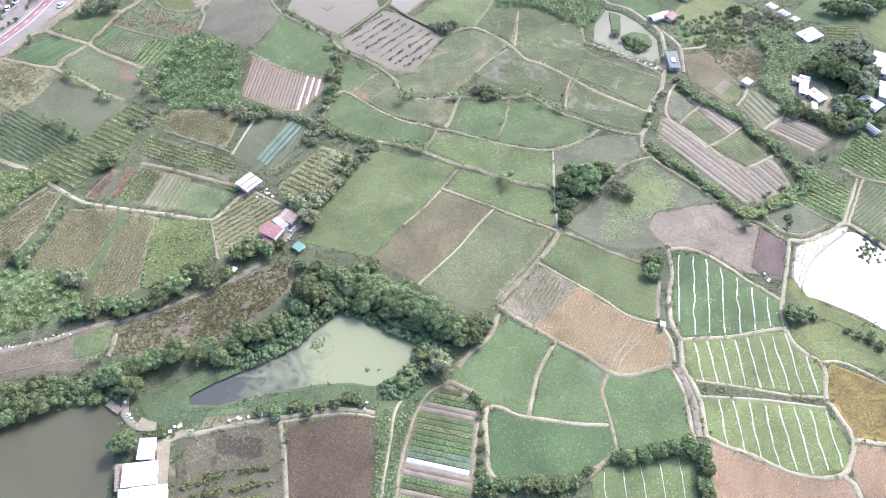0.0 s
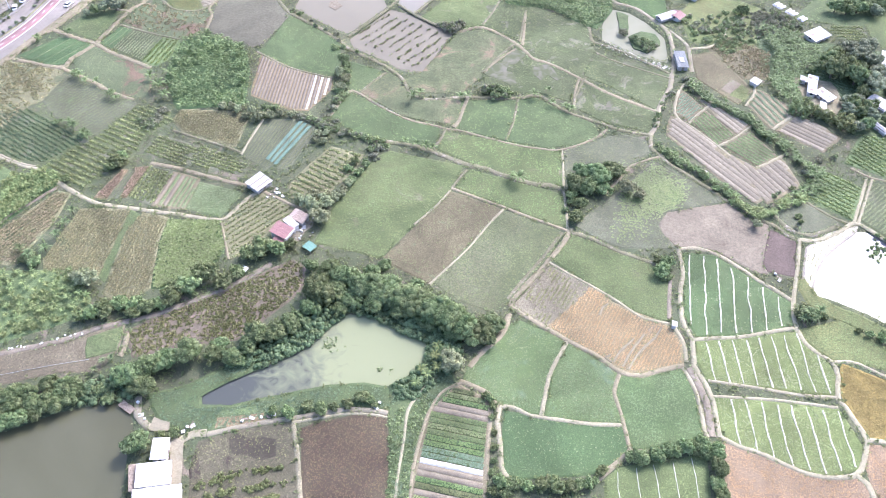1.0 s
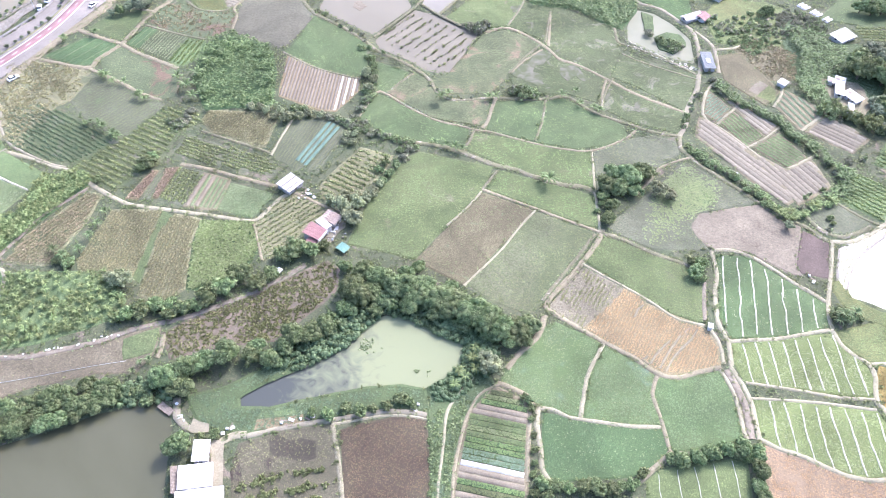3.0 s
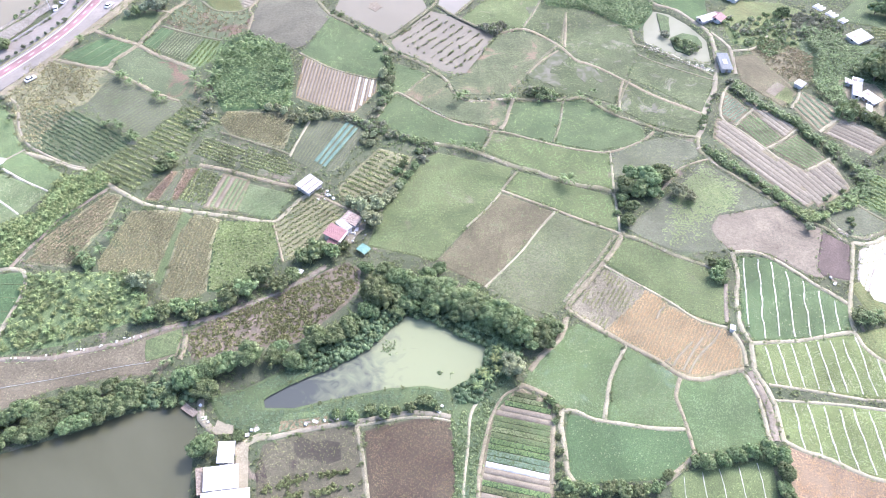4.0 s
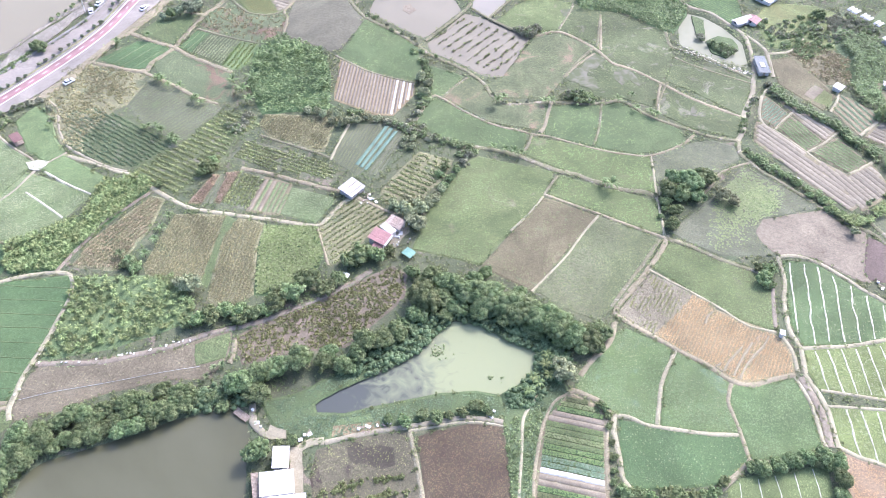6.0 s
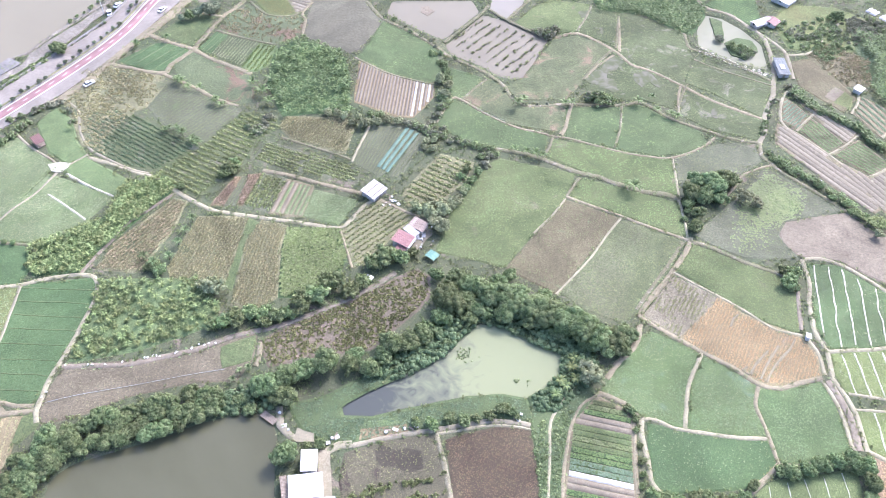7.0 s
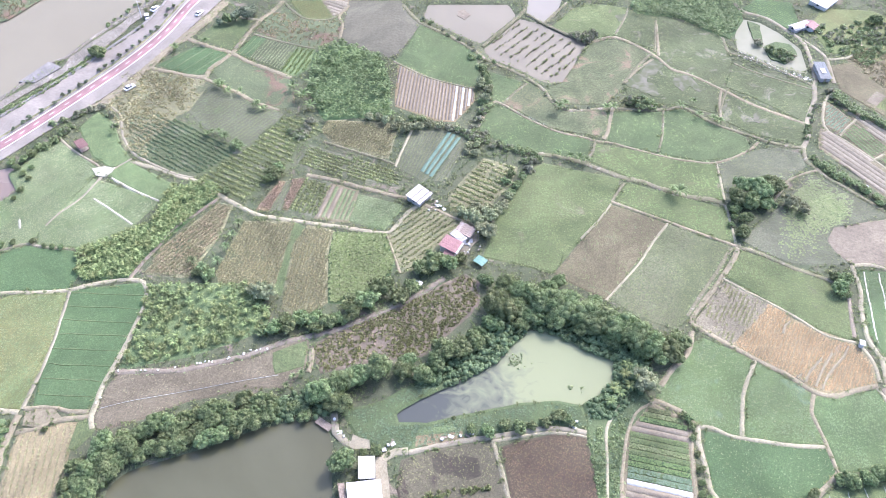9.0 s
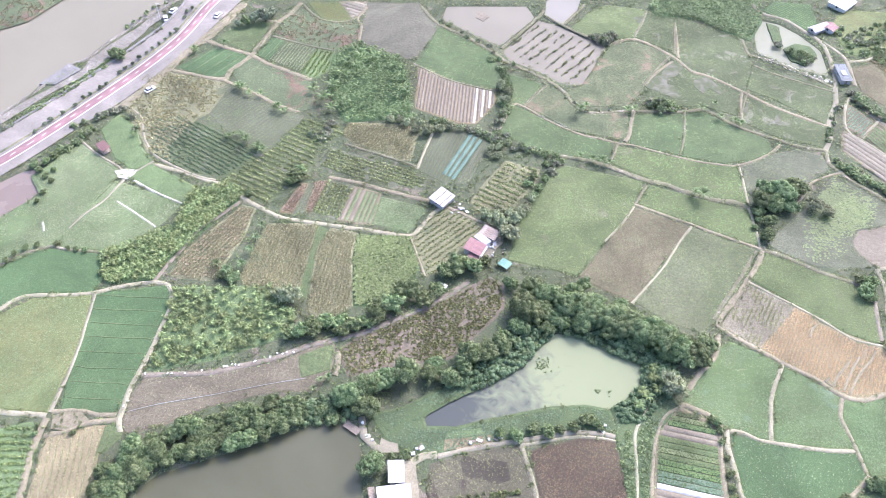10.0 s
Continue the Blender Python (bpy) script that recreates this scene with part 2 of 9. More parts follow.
SOIL["yellow"] = mat("ripe_grain", (0.218, 0.163, 0.053), (0.259, 0.197, 0.071), (0.167, 0.132, 0.041), big=0.06, fine=1.7, keep=1.0)
SOIL["straw"] = mat("straw_litter", (0.230, 0.183, 0.088), (0.266, 0.215, 0.108), (0.184, 0.152, 0.065), big=0.08, fine=1.4, keep=0.8)
SOIL["dry"] = mat("dry_grass", (0.182, 0.168, 0.079), (0.223, 0.207, 0.102), (0.132, 0.135, 0.054), big=0.09, fine=1.1, spot=(0.10, 0.12, 0.05), spot_at=0.58, keep=0.8)
SOIL["ash_bed"] = mat("ashy_bed_soil", (0.160, 0.136, 0.103), (0.199, 0.173, 0.133), (0.126, 0.106, 0.077), big=0.12, fine=1.2, tiny=0.3, obj=0.12)
SOIL["mulch"] = mat("white_plastic_mulch", (0.390, 0.390, 0.390), (0.452, 0.452, 0.445), (0.312, 0.304, 0.281), big=0.3, fine=1.0, rough=0.5, bump=0.0, tiny=0.1)
SOIL["wet_crop"] = mat("wet_crop_soil", (0.079, 0.131, 0.043), (0.110, 0.151, 0.055), (0.062, 0.106, 0.032), big=0.06, fine=2.0, rough=0.8, spec=0.12, bump=0.08, pools=-0.02)
SOIL["wet_rice"] = mat("wet_rice_soil", (0.135, 0.175, 0.048), (0.180, 0.205, 0.064), (0.105, 0.145, 0.038), big=0.06, fine=2.0, rough=0.8, spec=0.12, bump=0.08, pools=-0.02)
# pale mud, whitened so that the colour also holds the water's glare
SOIL["furrow"] = mat("wet_pale_furrow", (0.357, 0.348, 0.281), (0.425, 0.408, 0.340), (0.255, 0.264, 0.170), big=0.3, fine=1.2, tiny=0.25, rough=0.3, spec=0.5, bump=0.1)
SOIL["damp"] = mat("damp_earth", (0.055, 0.046, 0.032), (0.07, 0.058, 0.04), (0.045, 0.042, 0.026), big=0.2, fine=1.2, tiny=0.3)
SOIL["lawn"] = mat("fresh_lawn", (0.112, 0.165, 0.055), (0.145, 0.19, 0.07), (0.085, 0.132, 0.043), big=0.07, fine=1.6)
TRACK = {
    "gravel": mat("pale_gravel", (0.285, 0.255, 0.158), (0.335, 0.302, 0.193), (0.215, 0.195, 0.116), big=0.2, fine=1.6, spot=(0.19, 0.19, 0.10), spot_at=0.64, spot_size=0.35, tiny=0.2),
    "dirt": mat("trodden_dirt", (0.222, 0.188, 0.115), (0.268, 0.230, 0.143), (0.165, 0.142, 0.080), big=0.2, fine=1.5, spot=(0.17, 0.165, 0.085), spot_at=0.63, spot_size=0.4, tiny=0.25),
    "earth": mat("bare_bank", (0.20, 0.165, 0.12), (0.25, 0.21, 0.155), (0.15, 0.125, 0.085), big=0.2, fine=1.3, spot=(0.11, 0.12, 0.055), spot_at=0.60, spot_size=0.4, tiny=0.25),
    "bund": mat("grassy_bund", (0.15, 0.14, 0.08), (0.20, 0.175, 0.112), (0.115, 0.12, 0.052), big=0.15, fine=1.2, spot=(0.27, 0.232, 0.175), spot_at=0.575, spot_size=0.3),
    "concrete": mat("worn_concrete", (0.237, 0.208, 0.138), (0.272, 0.241, 0.163), (0.197, 0.174, 0.111), big=0.25, fine=2.0, bump=0.1, tiny=0.2, spot=(0.22, 0.205, 0.165), spot_at=0.63, spot_size=0.4),
    "straw": mat("straw_path", (0.220, 0.196, 0.122), (0.257, 0.227, 0.153), (0.147, 0.135, 0.073), big=0.3, fine=1.3),
    "chalk": mat("white_gravel", (0.405, 0.386, 0.295), (0.459, 0.435, 0.340), (0.306, 0.298, 0.209), big=0.3, fine=1.3, spot=(0.25, 0.30, 0.16), spot_at=0.60, spot_size=0.5),
}
# foliage
LEAF["tree"] = mat("tree_leaves", (0.124, 0.186, 0.064), (0.174, 0.237, 0.085), (0.235, 0.285, 0.112), big=0.5, fine=1.2, rough=0.5, bump=0.0, isle=0.42, obj=0.25, thin=0.42, tiny=0.0, spec=0.15)
LEAF["hedge"] = mat("hedge_leaves", (0.156, 0.223, 0.074), (0.211, 0.281, 0.101), (0.270, 0.320, 0.130), big=0.12, fine=0.9, rough=0.55, bump=0.0, isle=0.42, thin=0.42, tiny=0.0)
LEAF["plume"] = mat("reed_plumes", (0.184, 0.196, 0.109), (0.231, 0.237, 0.144), (0.275, 0.272, 0.180), big=0.12, fine=0.9, rough=0.7, bump=0.0, isle=0.35, thin=0.42, tiny=0.0)
LEAF["vine"] = mat("vine_leaves", (0.102, 0.170, 0.066), (0.143, 0.217, 0.088), (0.181, 0.257, 0.107), big=0.2, fine=1.0, rough=0.5, bump=0.0, isle=0.4, thin=0.42, tiny=0.0)
LEAF["grey"] = mat("grey_tree_leaves", (0.176, 0.215, 0.114), (0.224, 0.262, 0.145), (0.265, 0.302, 0.173), big=0.5, fine=1.3, rough=0.6, bump=0.0, isle=0.4, obj=0.2, thin=0.42, tiny=0.0)
LEAF["rowcrop"] = mat("row_plants", (0.210, 0.264, 0.089), (0.273, 0.323, 0.115), (0.338, 0.356, 0.150), big=0.12, fine=0.9, rough=0.6, bump=0.0, isle=0.38, thin=0.50, tiny=0.0)
LEAF["russet"] = mat("drying_maize", (0.297, 0.236, 0.139), (0.380, 0.300, 0.181), (0.221, 0.230, 0.097), big=0.15, fine=0.9, rough=0.8, bump=0.0, isle=0.28, thin=0.4, tiny=0.0)
LEAF["tassel"] = mat("dry_maize_tassels", (0.400, 0.285, 0.205), (0.480, 0.350, 0.265), (0.310, 0.250, 0.150), big=0.15, fine=0.9, rough=0.8, bump=0.0, isle=0.28, thin=0.5, tiny=0.0)
LEAF["stalk"] = mat("dry_tussocks", (0.418, 0.375, 0.195), (0.510, 0.457, 0.257), (0.321, 0.327, 0.147), big=0.08, fine=0.7, rough=0.8, bump=0.0, isle=0.35, thin=0.50, tiny=0.0)
LEAF["shrub"] = mat("yellowish_shrubs", (0.226, 0.255, 0.084), (0.288, 0.308, 0.116), (0.171, 0.209, 0.065), big=0.3, fine=1.2, rough=0.6, bump=0.0, isle=0.38, thin=0.5, tiny=0.0)
LEAF["deep"] = mat("deep_green_crop", (0.064, 0.131, 0.045), (0.086, 0.155, 0.057), (0.108, 0.172, 0.069), big=0.1, fine=1.2, rough=0.55, bump=0.0, isle=0.25, thin=0.35, tiny=0.0, spec=0.25)
LEAF["mid"] = mat("leaf_vegetables", (0.112, 0.185, 0.062), (0.145, 0.218, 0.080), (0.185, 0.245, 0.108), big=0.1, fine=1.2, rough=0.55, bump=0.0, isle=0.25, thin=0.35, tiny=0.0, spec=0.25)
LEAF["bush"] = mat("bush_leaves", (0.139, 0.203, 0.064), (0.187, 0.248, 0.086), (0.241, 0.289, 0.111), big=0.6, fine=1.4, rough=0.55, bump=0.0, isle=0.4, obj=0.28, thin=0.42, tiny=0.0)
LEAF["pale"] = mat("grey_green_leaves", (0.223, 0.250, 0.112), (0.284, 0.306, 0.155), (0.338, 0.361, 0.192), big=0.6, fine=1.4, rough=0.7, bump=0.0, isle=0.35, obj=0.25, thin=0.42, tiny=0.0)
LEAF["banana"] = mat("banana_leaves", (0.143, 0.210, 0.054), (0.197, 0.263, 0.074), (0.250, 0.305, 0.102), big=0.4, fine=1.1, rough=0.6, bump=0.0, isle=0.35, obj=0.2, thin=0.32, tiny=0.0, spec=0.12)
LEAF["corn"] = mat("maize_leaves", (0.165, 0.243, 0.053), (0.226, 0.297, 0.084), (0.281, 0.329, 0.126), big=0.3, fine=1.2, rough=0.55, bump=0.0, isle=0.35, thin=0.50, tiny=0.0)
LEAF["cane"] = mat("cane_leaves", (0.103, 0.170, 0.045), (0.144, 0.214, 0.062), (0.176, 0.237, 0.080), big=0.3, fine=1.2, rough=0.55, bump=0.0, isle=0.4, thin=0.45, tiny=0.0)
LEAF["bank"] = mat("bank_herbs", (0.101, 0.166, 0.075), (0.136, 0.203, 0.097), (0.175, 0.231, 0.119), big=0.15, fine=1.0, rough=0.65, bump=0.0, isle=0.2, thin=0.45, tiny=0.0)
LEAF["grass"] = mat("grass_blades", (0.133, 0.195, 0.052), (0.173, 0.230, 0.068), (0.199, 0.237, 0.097), big=0.2, fine=1.2, rough=0.7, bump=0.0, isle=0.2, thin=0.5, tiny=0.0)
LEAF["scrub"] = mat("scrub_leaves", (0.206, 0.228, 0.074), (0.284, 0.282, 0.100), (0.173, 0.180, 0.060), big=0.2, fine=1.2, rough=0.7, bump=0.0, isle=0.2, thin=0.4, tiny=0.0)
LEAF["olive"] = mat("olive_blades", (0.155, 0.191, 0.063), (0.206, 0.221, 0.089), (0.124, 0.151, 0.052), big=0.2, fine=1.2, rough=0.7, bump=0.0, isle=0.2, thin=0.5, tiny=0.0)
LEAF["rice"] = mat("rice_blades", (0.133, 0.234, 0.057), (0.179, 0.280, 0.074), (0.218, 0.310, 0.090), big=0.1, fine=1.2, rough=0.65, bump=0.0, isle=0.2, thin=0.5, tiny=0.0)
LEAF["lush"] = mat("lush_crop", (0.150, 0.222, 0.052), (0.198, 0.264, 0.068), (0.246, 0.298, 0.085), big=0.1, fine=1.2, rough=0.55, bump=0.0, isle=0.2, thin=0.4, tiny=0.0, spec=0.25)
LEAF["leafy"] = mat("broad_leaf_crop", (0.155, 0.225, 0.06), (0.22, 0.275, 0.095), (0.31, 0.34, 0.15), big=0.12, fine=0.8, rough=0.6, bump=0.0, isle=0.2, thin=0.5, tiny=0.0)
LEAF["frost"] = mat("pale_leaf_crop", (0.175, 0.233, 0.088), (0.248, 0.291, 0.139), (0.337, 0.350, 0.197), big=0.12, fine=0.8, rough=0.6, bump=0.0, isle=0.2, thin=0.5, tiny=0.0)
LEAF["red"] = mat("russet_crop", (0.217, 0.130, 0.079), (0.269, 0.176, 0.103), (0.166, 0.157, 0.067), big=0.2, fine=1.2, rough=0.8, bump=0.0, isle=0.28, thin=0.5, tiny=0.0)
LEAF["dry"] = mat("dry_stalks", (0.285, 0.262, 0.150), (0.345, 0.315, 0.19), (0.215, 0.22, 0.11), big=0.2, fine=1.2, rough=0.8, bump=0.0, isle=0.28, thin=0.5, tiny=0.0, keep=1.0)
LEAF["straw"] = mat("straw_stalks", (0.455, 0.310, 0.164), (0.521, 0.390, 0.233), (0.379, 0.260, 0.136), big=0.2, fine=1.2, rough=0.85, bump=0.0, isle=0.28, thin=0.5, tiny=0.0, keep=1.0)
LEAF["gold"] = mat("golden_grain", (0.226, 0.172, 0.050), (0.275, 0.213, 0.070), (0.176, 0.147, 0.046), big=0.2, fine=1.2, rough=0.8, bump=0.0, isle=0.28, thin=0.5, tiny=0.0)
LEAF["blue"] = mat("bluish_cabbage", (0.137, 0.215, 0.121), (0.191, 0.260, 0.160), (0.109, 0.182, 0.086), big=0.3, fine=1.2, rough=0.6, bump=0.0, isle=0.3, thin=0.32, tiny=0.0)
BARK = mat("bark", (0.13, 0.105, 0.08), (0.17, 0.14, 0.11), (0.09, 0.07, 0.055), big=0.8, fine=4.0, rough=0.9, bump=0.5)
WATER = {
    "river": water_mat("silty_river", (0.175, 0.160, 0.116), (0.188, 0.173, 0.126), 0.02, 0.5, 0.4, 0.45, metal_like=0.15),
    "mud_pond": water_mat("muddy_pond", (0.160, 0.124, 0.100), (0.192, 0.152, 0.124), 0.06, 0.5, 0.25, 0.35),
    "carp_pond": water_mat("brown_green_pond", (0.070, 0.070, 0.040), (0.085, 0.085, 0.052), 0.03, 0.5, 0.14, 0.2),
    "algae_pond": water_mat("algae_water", (0.064, 0.070, 0.064), (0.195, 0.212, 0.122), 0.035, 0.56, 0.16, 0.75, metal_like=0.24, axis=(-60.0, -22.0), specks=1.1),
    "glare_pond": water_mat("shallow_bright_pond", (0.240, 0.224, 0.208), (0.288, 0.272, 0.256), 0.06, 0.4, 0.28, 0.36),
    "flat_pond": water_mat("flooded_paddy", (0.152, 0.138, 0.100), (0.168, 0.152, 0.112), 0.05, 0.5, 0.4, 0.45, metal_like=0.3),
    "clump_pond": water_mat("flooded_plot", (0.140, 0.126, 0.092), (0.160, 0.144, 0.104), 0.08, 0.5, 0.4, 0.45, metal_like=0.3),
    "fish_pond": water_mat("pale_fish_pond", (0.165, 0.17, 0.115), (0.195, 0.195, 0.14), 0.06, 0.5, 0.5, 0.55, metal_like=0.15),
    "swamp_pool": water_mat("swamp_water", (0.135, 0.127, 0.098), (0.088, 0.100, 0.056), 0.3, 0.55, 0.5, 0.8, metal_like=0.15),
    "top_pond": water_mat("still_pond", (0.17, 0.16, 0.13), (0.19, 0.175, 0.145), 0.06, 0.5, 0.4, 0.45, metal_like=0.3),
}


# ---- builders ----
def part(name, data, material, parent=None, label=""):
    """A bmesh or mesh as one object under a thing."""
    if isinstance(data, bmesh.types.BMesh):
        me = bpy.data.meshes.new(name)
        data.to_mesh(me)
        data.free()
    else:
        me = data
    if material and not me.materials:
        me.materials.append(material)
    ob = new(name, me)
    ob.parent = parent
    return tagged(ob, label)


def raw_mesh(name, verts, faces, material=None, smooth=False):
    me = bpy.data.meshes.new(name)
    v, f = np.asarray(verts, np.float32), np.asarray(faces, np.int32)
    me.vertices.add(len(v))
    me.vertices.foreach_set("co", v.ravel())
    me.loops.add(f.size)
    me.loops.foreach_set("vertex_index", f.ravel())
    me.polygons.add(len(f))
    me.polygons.foreach_set("loop_start", np.arange(0, f.size, f.shape[1], dtype=np.int32))
    if smooth:
        me.polygons.foreach_set("use_smooth", np.ones(len(f), bool))
    me.update(calc_edges=True)
    me.validate()
    if material:
        me.materials.append(material)
    return me


def wavy(points, step=2.5, amount=0.3, closed=True):
    """The outline with more corners and slightly uneven sides."""
    out = []
    n = len(points)
    for i in range(n if closed else n - 1):
        a, b = Vector(points[i]), Vector(points[(i + 1) % n])
        k = max(1, int((b - a).length / step))
        for j in range(k):
            p = a.lerp(b, j / k)
            q = Vector((p.x * 0.21, p.y * 0.21, 3.0))
            out.append((p.x + amount * noise.noise(q), p.y + amount * noise.noise(q + Vector((40, 7, 0)))))
    if not closed:
        out.append(tuple(points[-1]))
    return out


def smooth_line(points, step=1.6):
    """A gliding line through the points."""
    p = [Vector(q) for q in points]
    p = [p[0] * 2 - p[1]] + p + [p[-1] * 2 - p[-2]]
    out = []
    for i in range(1, len(p) - 2):
        k = max(1, int((p[i + 1] - p[i]).length / step))
        for j in range(k):
            t = j / k
            out.append(0.5 * (2 * p[i] + (p[i + 1] - p[i - 1]) * t + (2 * p[i - 1] - 5 * p[i] + 4 * p[i + 1] - p[i + 2]) * t * t
                              + (3 * p[i] - p[i - 1] - 3 * p[i + 1] + p[i + 2]) * t ** 3))
    return out + [p[-2]]


def inside(poly, xy):
    """Which of the places lie inside the outline."""
    x, y = xy[:, 0], xy[:, 1]
    hit = np.zeros(len(xy), bool)
    for (x0, y0), (x1, y1) in zip(poly, poly[1:] + poly[:1]):
        if y0 != y1:
            hit ^= ((y0 > y) != (y1 > y)) & (x < (x1 - x0) * (y - y0) / (y1 - y0) + x0)
    return hit


def reach(poly, xy):
    """Distance from the outline, positive inside."""
    best = np.full(len(xy), 1e9)
    for a, b in zip(poly, poly[1:] + poly[:1]):
        a, b = np.array(a), np.array(b)
        d = b - a
        t = np.clip(((xy - a) @ d) / max(d @ d, 1e-9), 0, 1)
        best = np.minimum(best, np.linalg.norm(xy - a - t[:, None] * d, axis=1))
    return np.where(inside(poly, xy), best, -best)


def spans(poly, turn, gap, inset=0.4, first=0.5):
    """Parallel runs across the outline: pairs of ends."""
    c, s = math.cos(radians(turn)), math.sin(radians(turn))
    q = [(x * c + y * s, -x * s + y * c) for x, y in poly]
    lo, hi = min(p[1] for p in q), max(p[1] for p in q)
    y = lo + gap * first
    while y < hi:
        cut = sorted(a[0] + (b[0] - a[0]) * (y - a[1]) / (b[1] - a[1]) for a, b in zip(q, q[1:] + q[:1]) if (a[1] > y) != (b[1] > y))
        for u, v in zip(cut[::2], cut[1::2]):
            if v - u > 2 * inset + 0.8:
                yield ((u + inset) * c - y * s, (u + inset) * s + y * c), ((v - inset) * c - y * s, (v - inset) * s + y * c)
        y += gap


def slab(name, poly, z, material, deep=0.35, slope=0.0):
    bm = bmesh.new()
    top = [bm.verts.new((x, y, z)) for x, y in poly]
    n = len(poly)
    way = 1 if sum(a[0] * b[1] - b[0] * a[1] for a, b in zip(poly, poly[1:] + poly[:1])) > 0 else -1
    low = []
    for i, (x, y) in enumerate(poly):
        d = Vector((poly[(i + 1) % n][0] - poly[i - 1][0], poly[(i + 1) % n][1] - poly[i - 1][1]))
        d = d.normalized() * (slope * way) if d.length else d
        low.append(bm.verts.new((x + d.y, y - d.x, z - deep)))
    f = bm.faces.new(top)
    f.normal_update()
    if f.normal.z < 0:
        f.normal_flip()
    bmesh.ops.triangulate(bm, faces=[f])
    for i in range(n):
        bm.faces.new((top[i], low[i], low[(i + 1) % n], top[(i + 1) % n]))
    me = bpy.data.meshes.new(name)
    bm.to_mesh(me)
    bm.free()
    me.materials.append(material)
    return me


def ribbon(name, line, width, z, material, rise=0.0, deep=0.35, uneven=0.18, spread=0.35):
    """A trodden strip along a line, with a crowned back and uneven edges."""
    v, f = [], []
    n = len(line)
    for i, p in enumerate(line):
        d = (line[min(i + 1, n - 1)] - line[max(i - 1, 0)])
        d = d.normalized() if d.length else Vector((1, 0))
        s = Vector((-d.y, d.x))
        k = Vector((p.x * 0.5, p.y * 0.5, 1.0))
        k2 = k * 3.3
        a = width / 2 * (1 + uneven * (1.5 * noise.noise(k) + 0.8 * noise.noise(k2)))
        b = width / 2 * (1 + uneven * (1.5 * noise.noise(k + Vector((9, 30, 0))) + 0.8 * noise.noise(k2 + Vector((5, 3, 0)))))
        for off, h in ((a + deep * spread, -deep), (a, 0), (0, rise), (-b, 0), (-b - deep * spread, -deep)):
            q = p + s * off
            v.append((q.x, q.y, z + h))
    for i in range(n - 1):
        for j in range(4):
            a = i * 5 + j
            f.append((a, a + 5, a + 6, a + 1))
    return raw_mesh(name, v, f, material)


def blades(name, at, count, r, h, material, rng, wide=0.28, droop=0.5, scale=None):
    """Clumps of drooping leaves at the places given."""
    n = len(at)
    at = np.repeat(np.asarray(at, float), count, 0)
    m = len(at)
    k = np.ones(m) if scale is None else np.repeat(scale, count)
    turn = rng.uniform(0, 2 * np.pi, m)
    rr, hh = r * k * rng.uniform(0.6, 1.15, m), h * k * rng.uniform(0.7, 1.15, m)
    d = np.stack([np.cos(turn), np.sin(turn), 0 * turn], 1)
    s = np.stack([-np.sin(turn), np.cos(turn), 0 * turn], 1)
    up = np.array([0, 0, 1.0])
    w = (wide * rr)[:, None]
    mid = at + d * (rr * 0.5)[:, None] + up * hh[:, None]
    tip = at + d * rr[:, None] + up * (hh * droop)[:, None]
    if h < 0.42:
        rr, hh = rr * 1.05, hh * 0.4
        w = (wide * 1.15 * rr)[:, None]
        mid = at + up * (hh * 0.3)[:, None] + d * (rr * 0.15)[:, None]
        tip = at + d * (rr * 0.85)[:, None] + up * hh[:, None]
        return raw_mesh(name, np.stack([mid + s * w, mid - s * w, tip], 1).reshape(-1, 3), np.arange(3 * m).reshape(-1, 3), material)
    v = np.stack([at, mid + s * w, tip, mid - s * w], 1).reshape(-1, 3)
    return raw_mesh(name, v, np.arange(4 * m).reshape(-1, 4), material)


def ball(subdivisions):
    bm = bmesh.new()
    bmesh.ops.create_icosphere(bm, subdivisions=subdivisions, radius=1.0)
    v, f = np.array([p.co[:] for p in bm.verts]), np.array([[p.index for p in q.verts] for q in bm.faces])
    bm.free()
    return v, f


BALLS = {1: ball(1), 2: ball(2)}


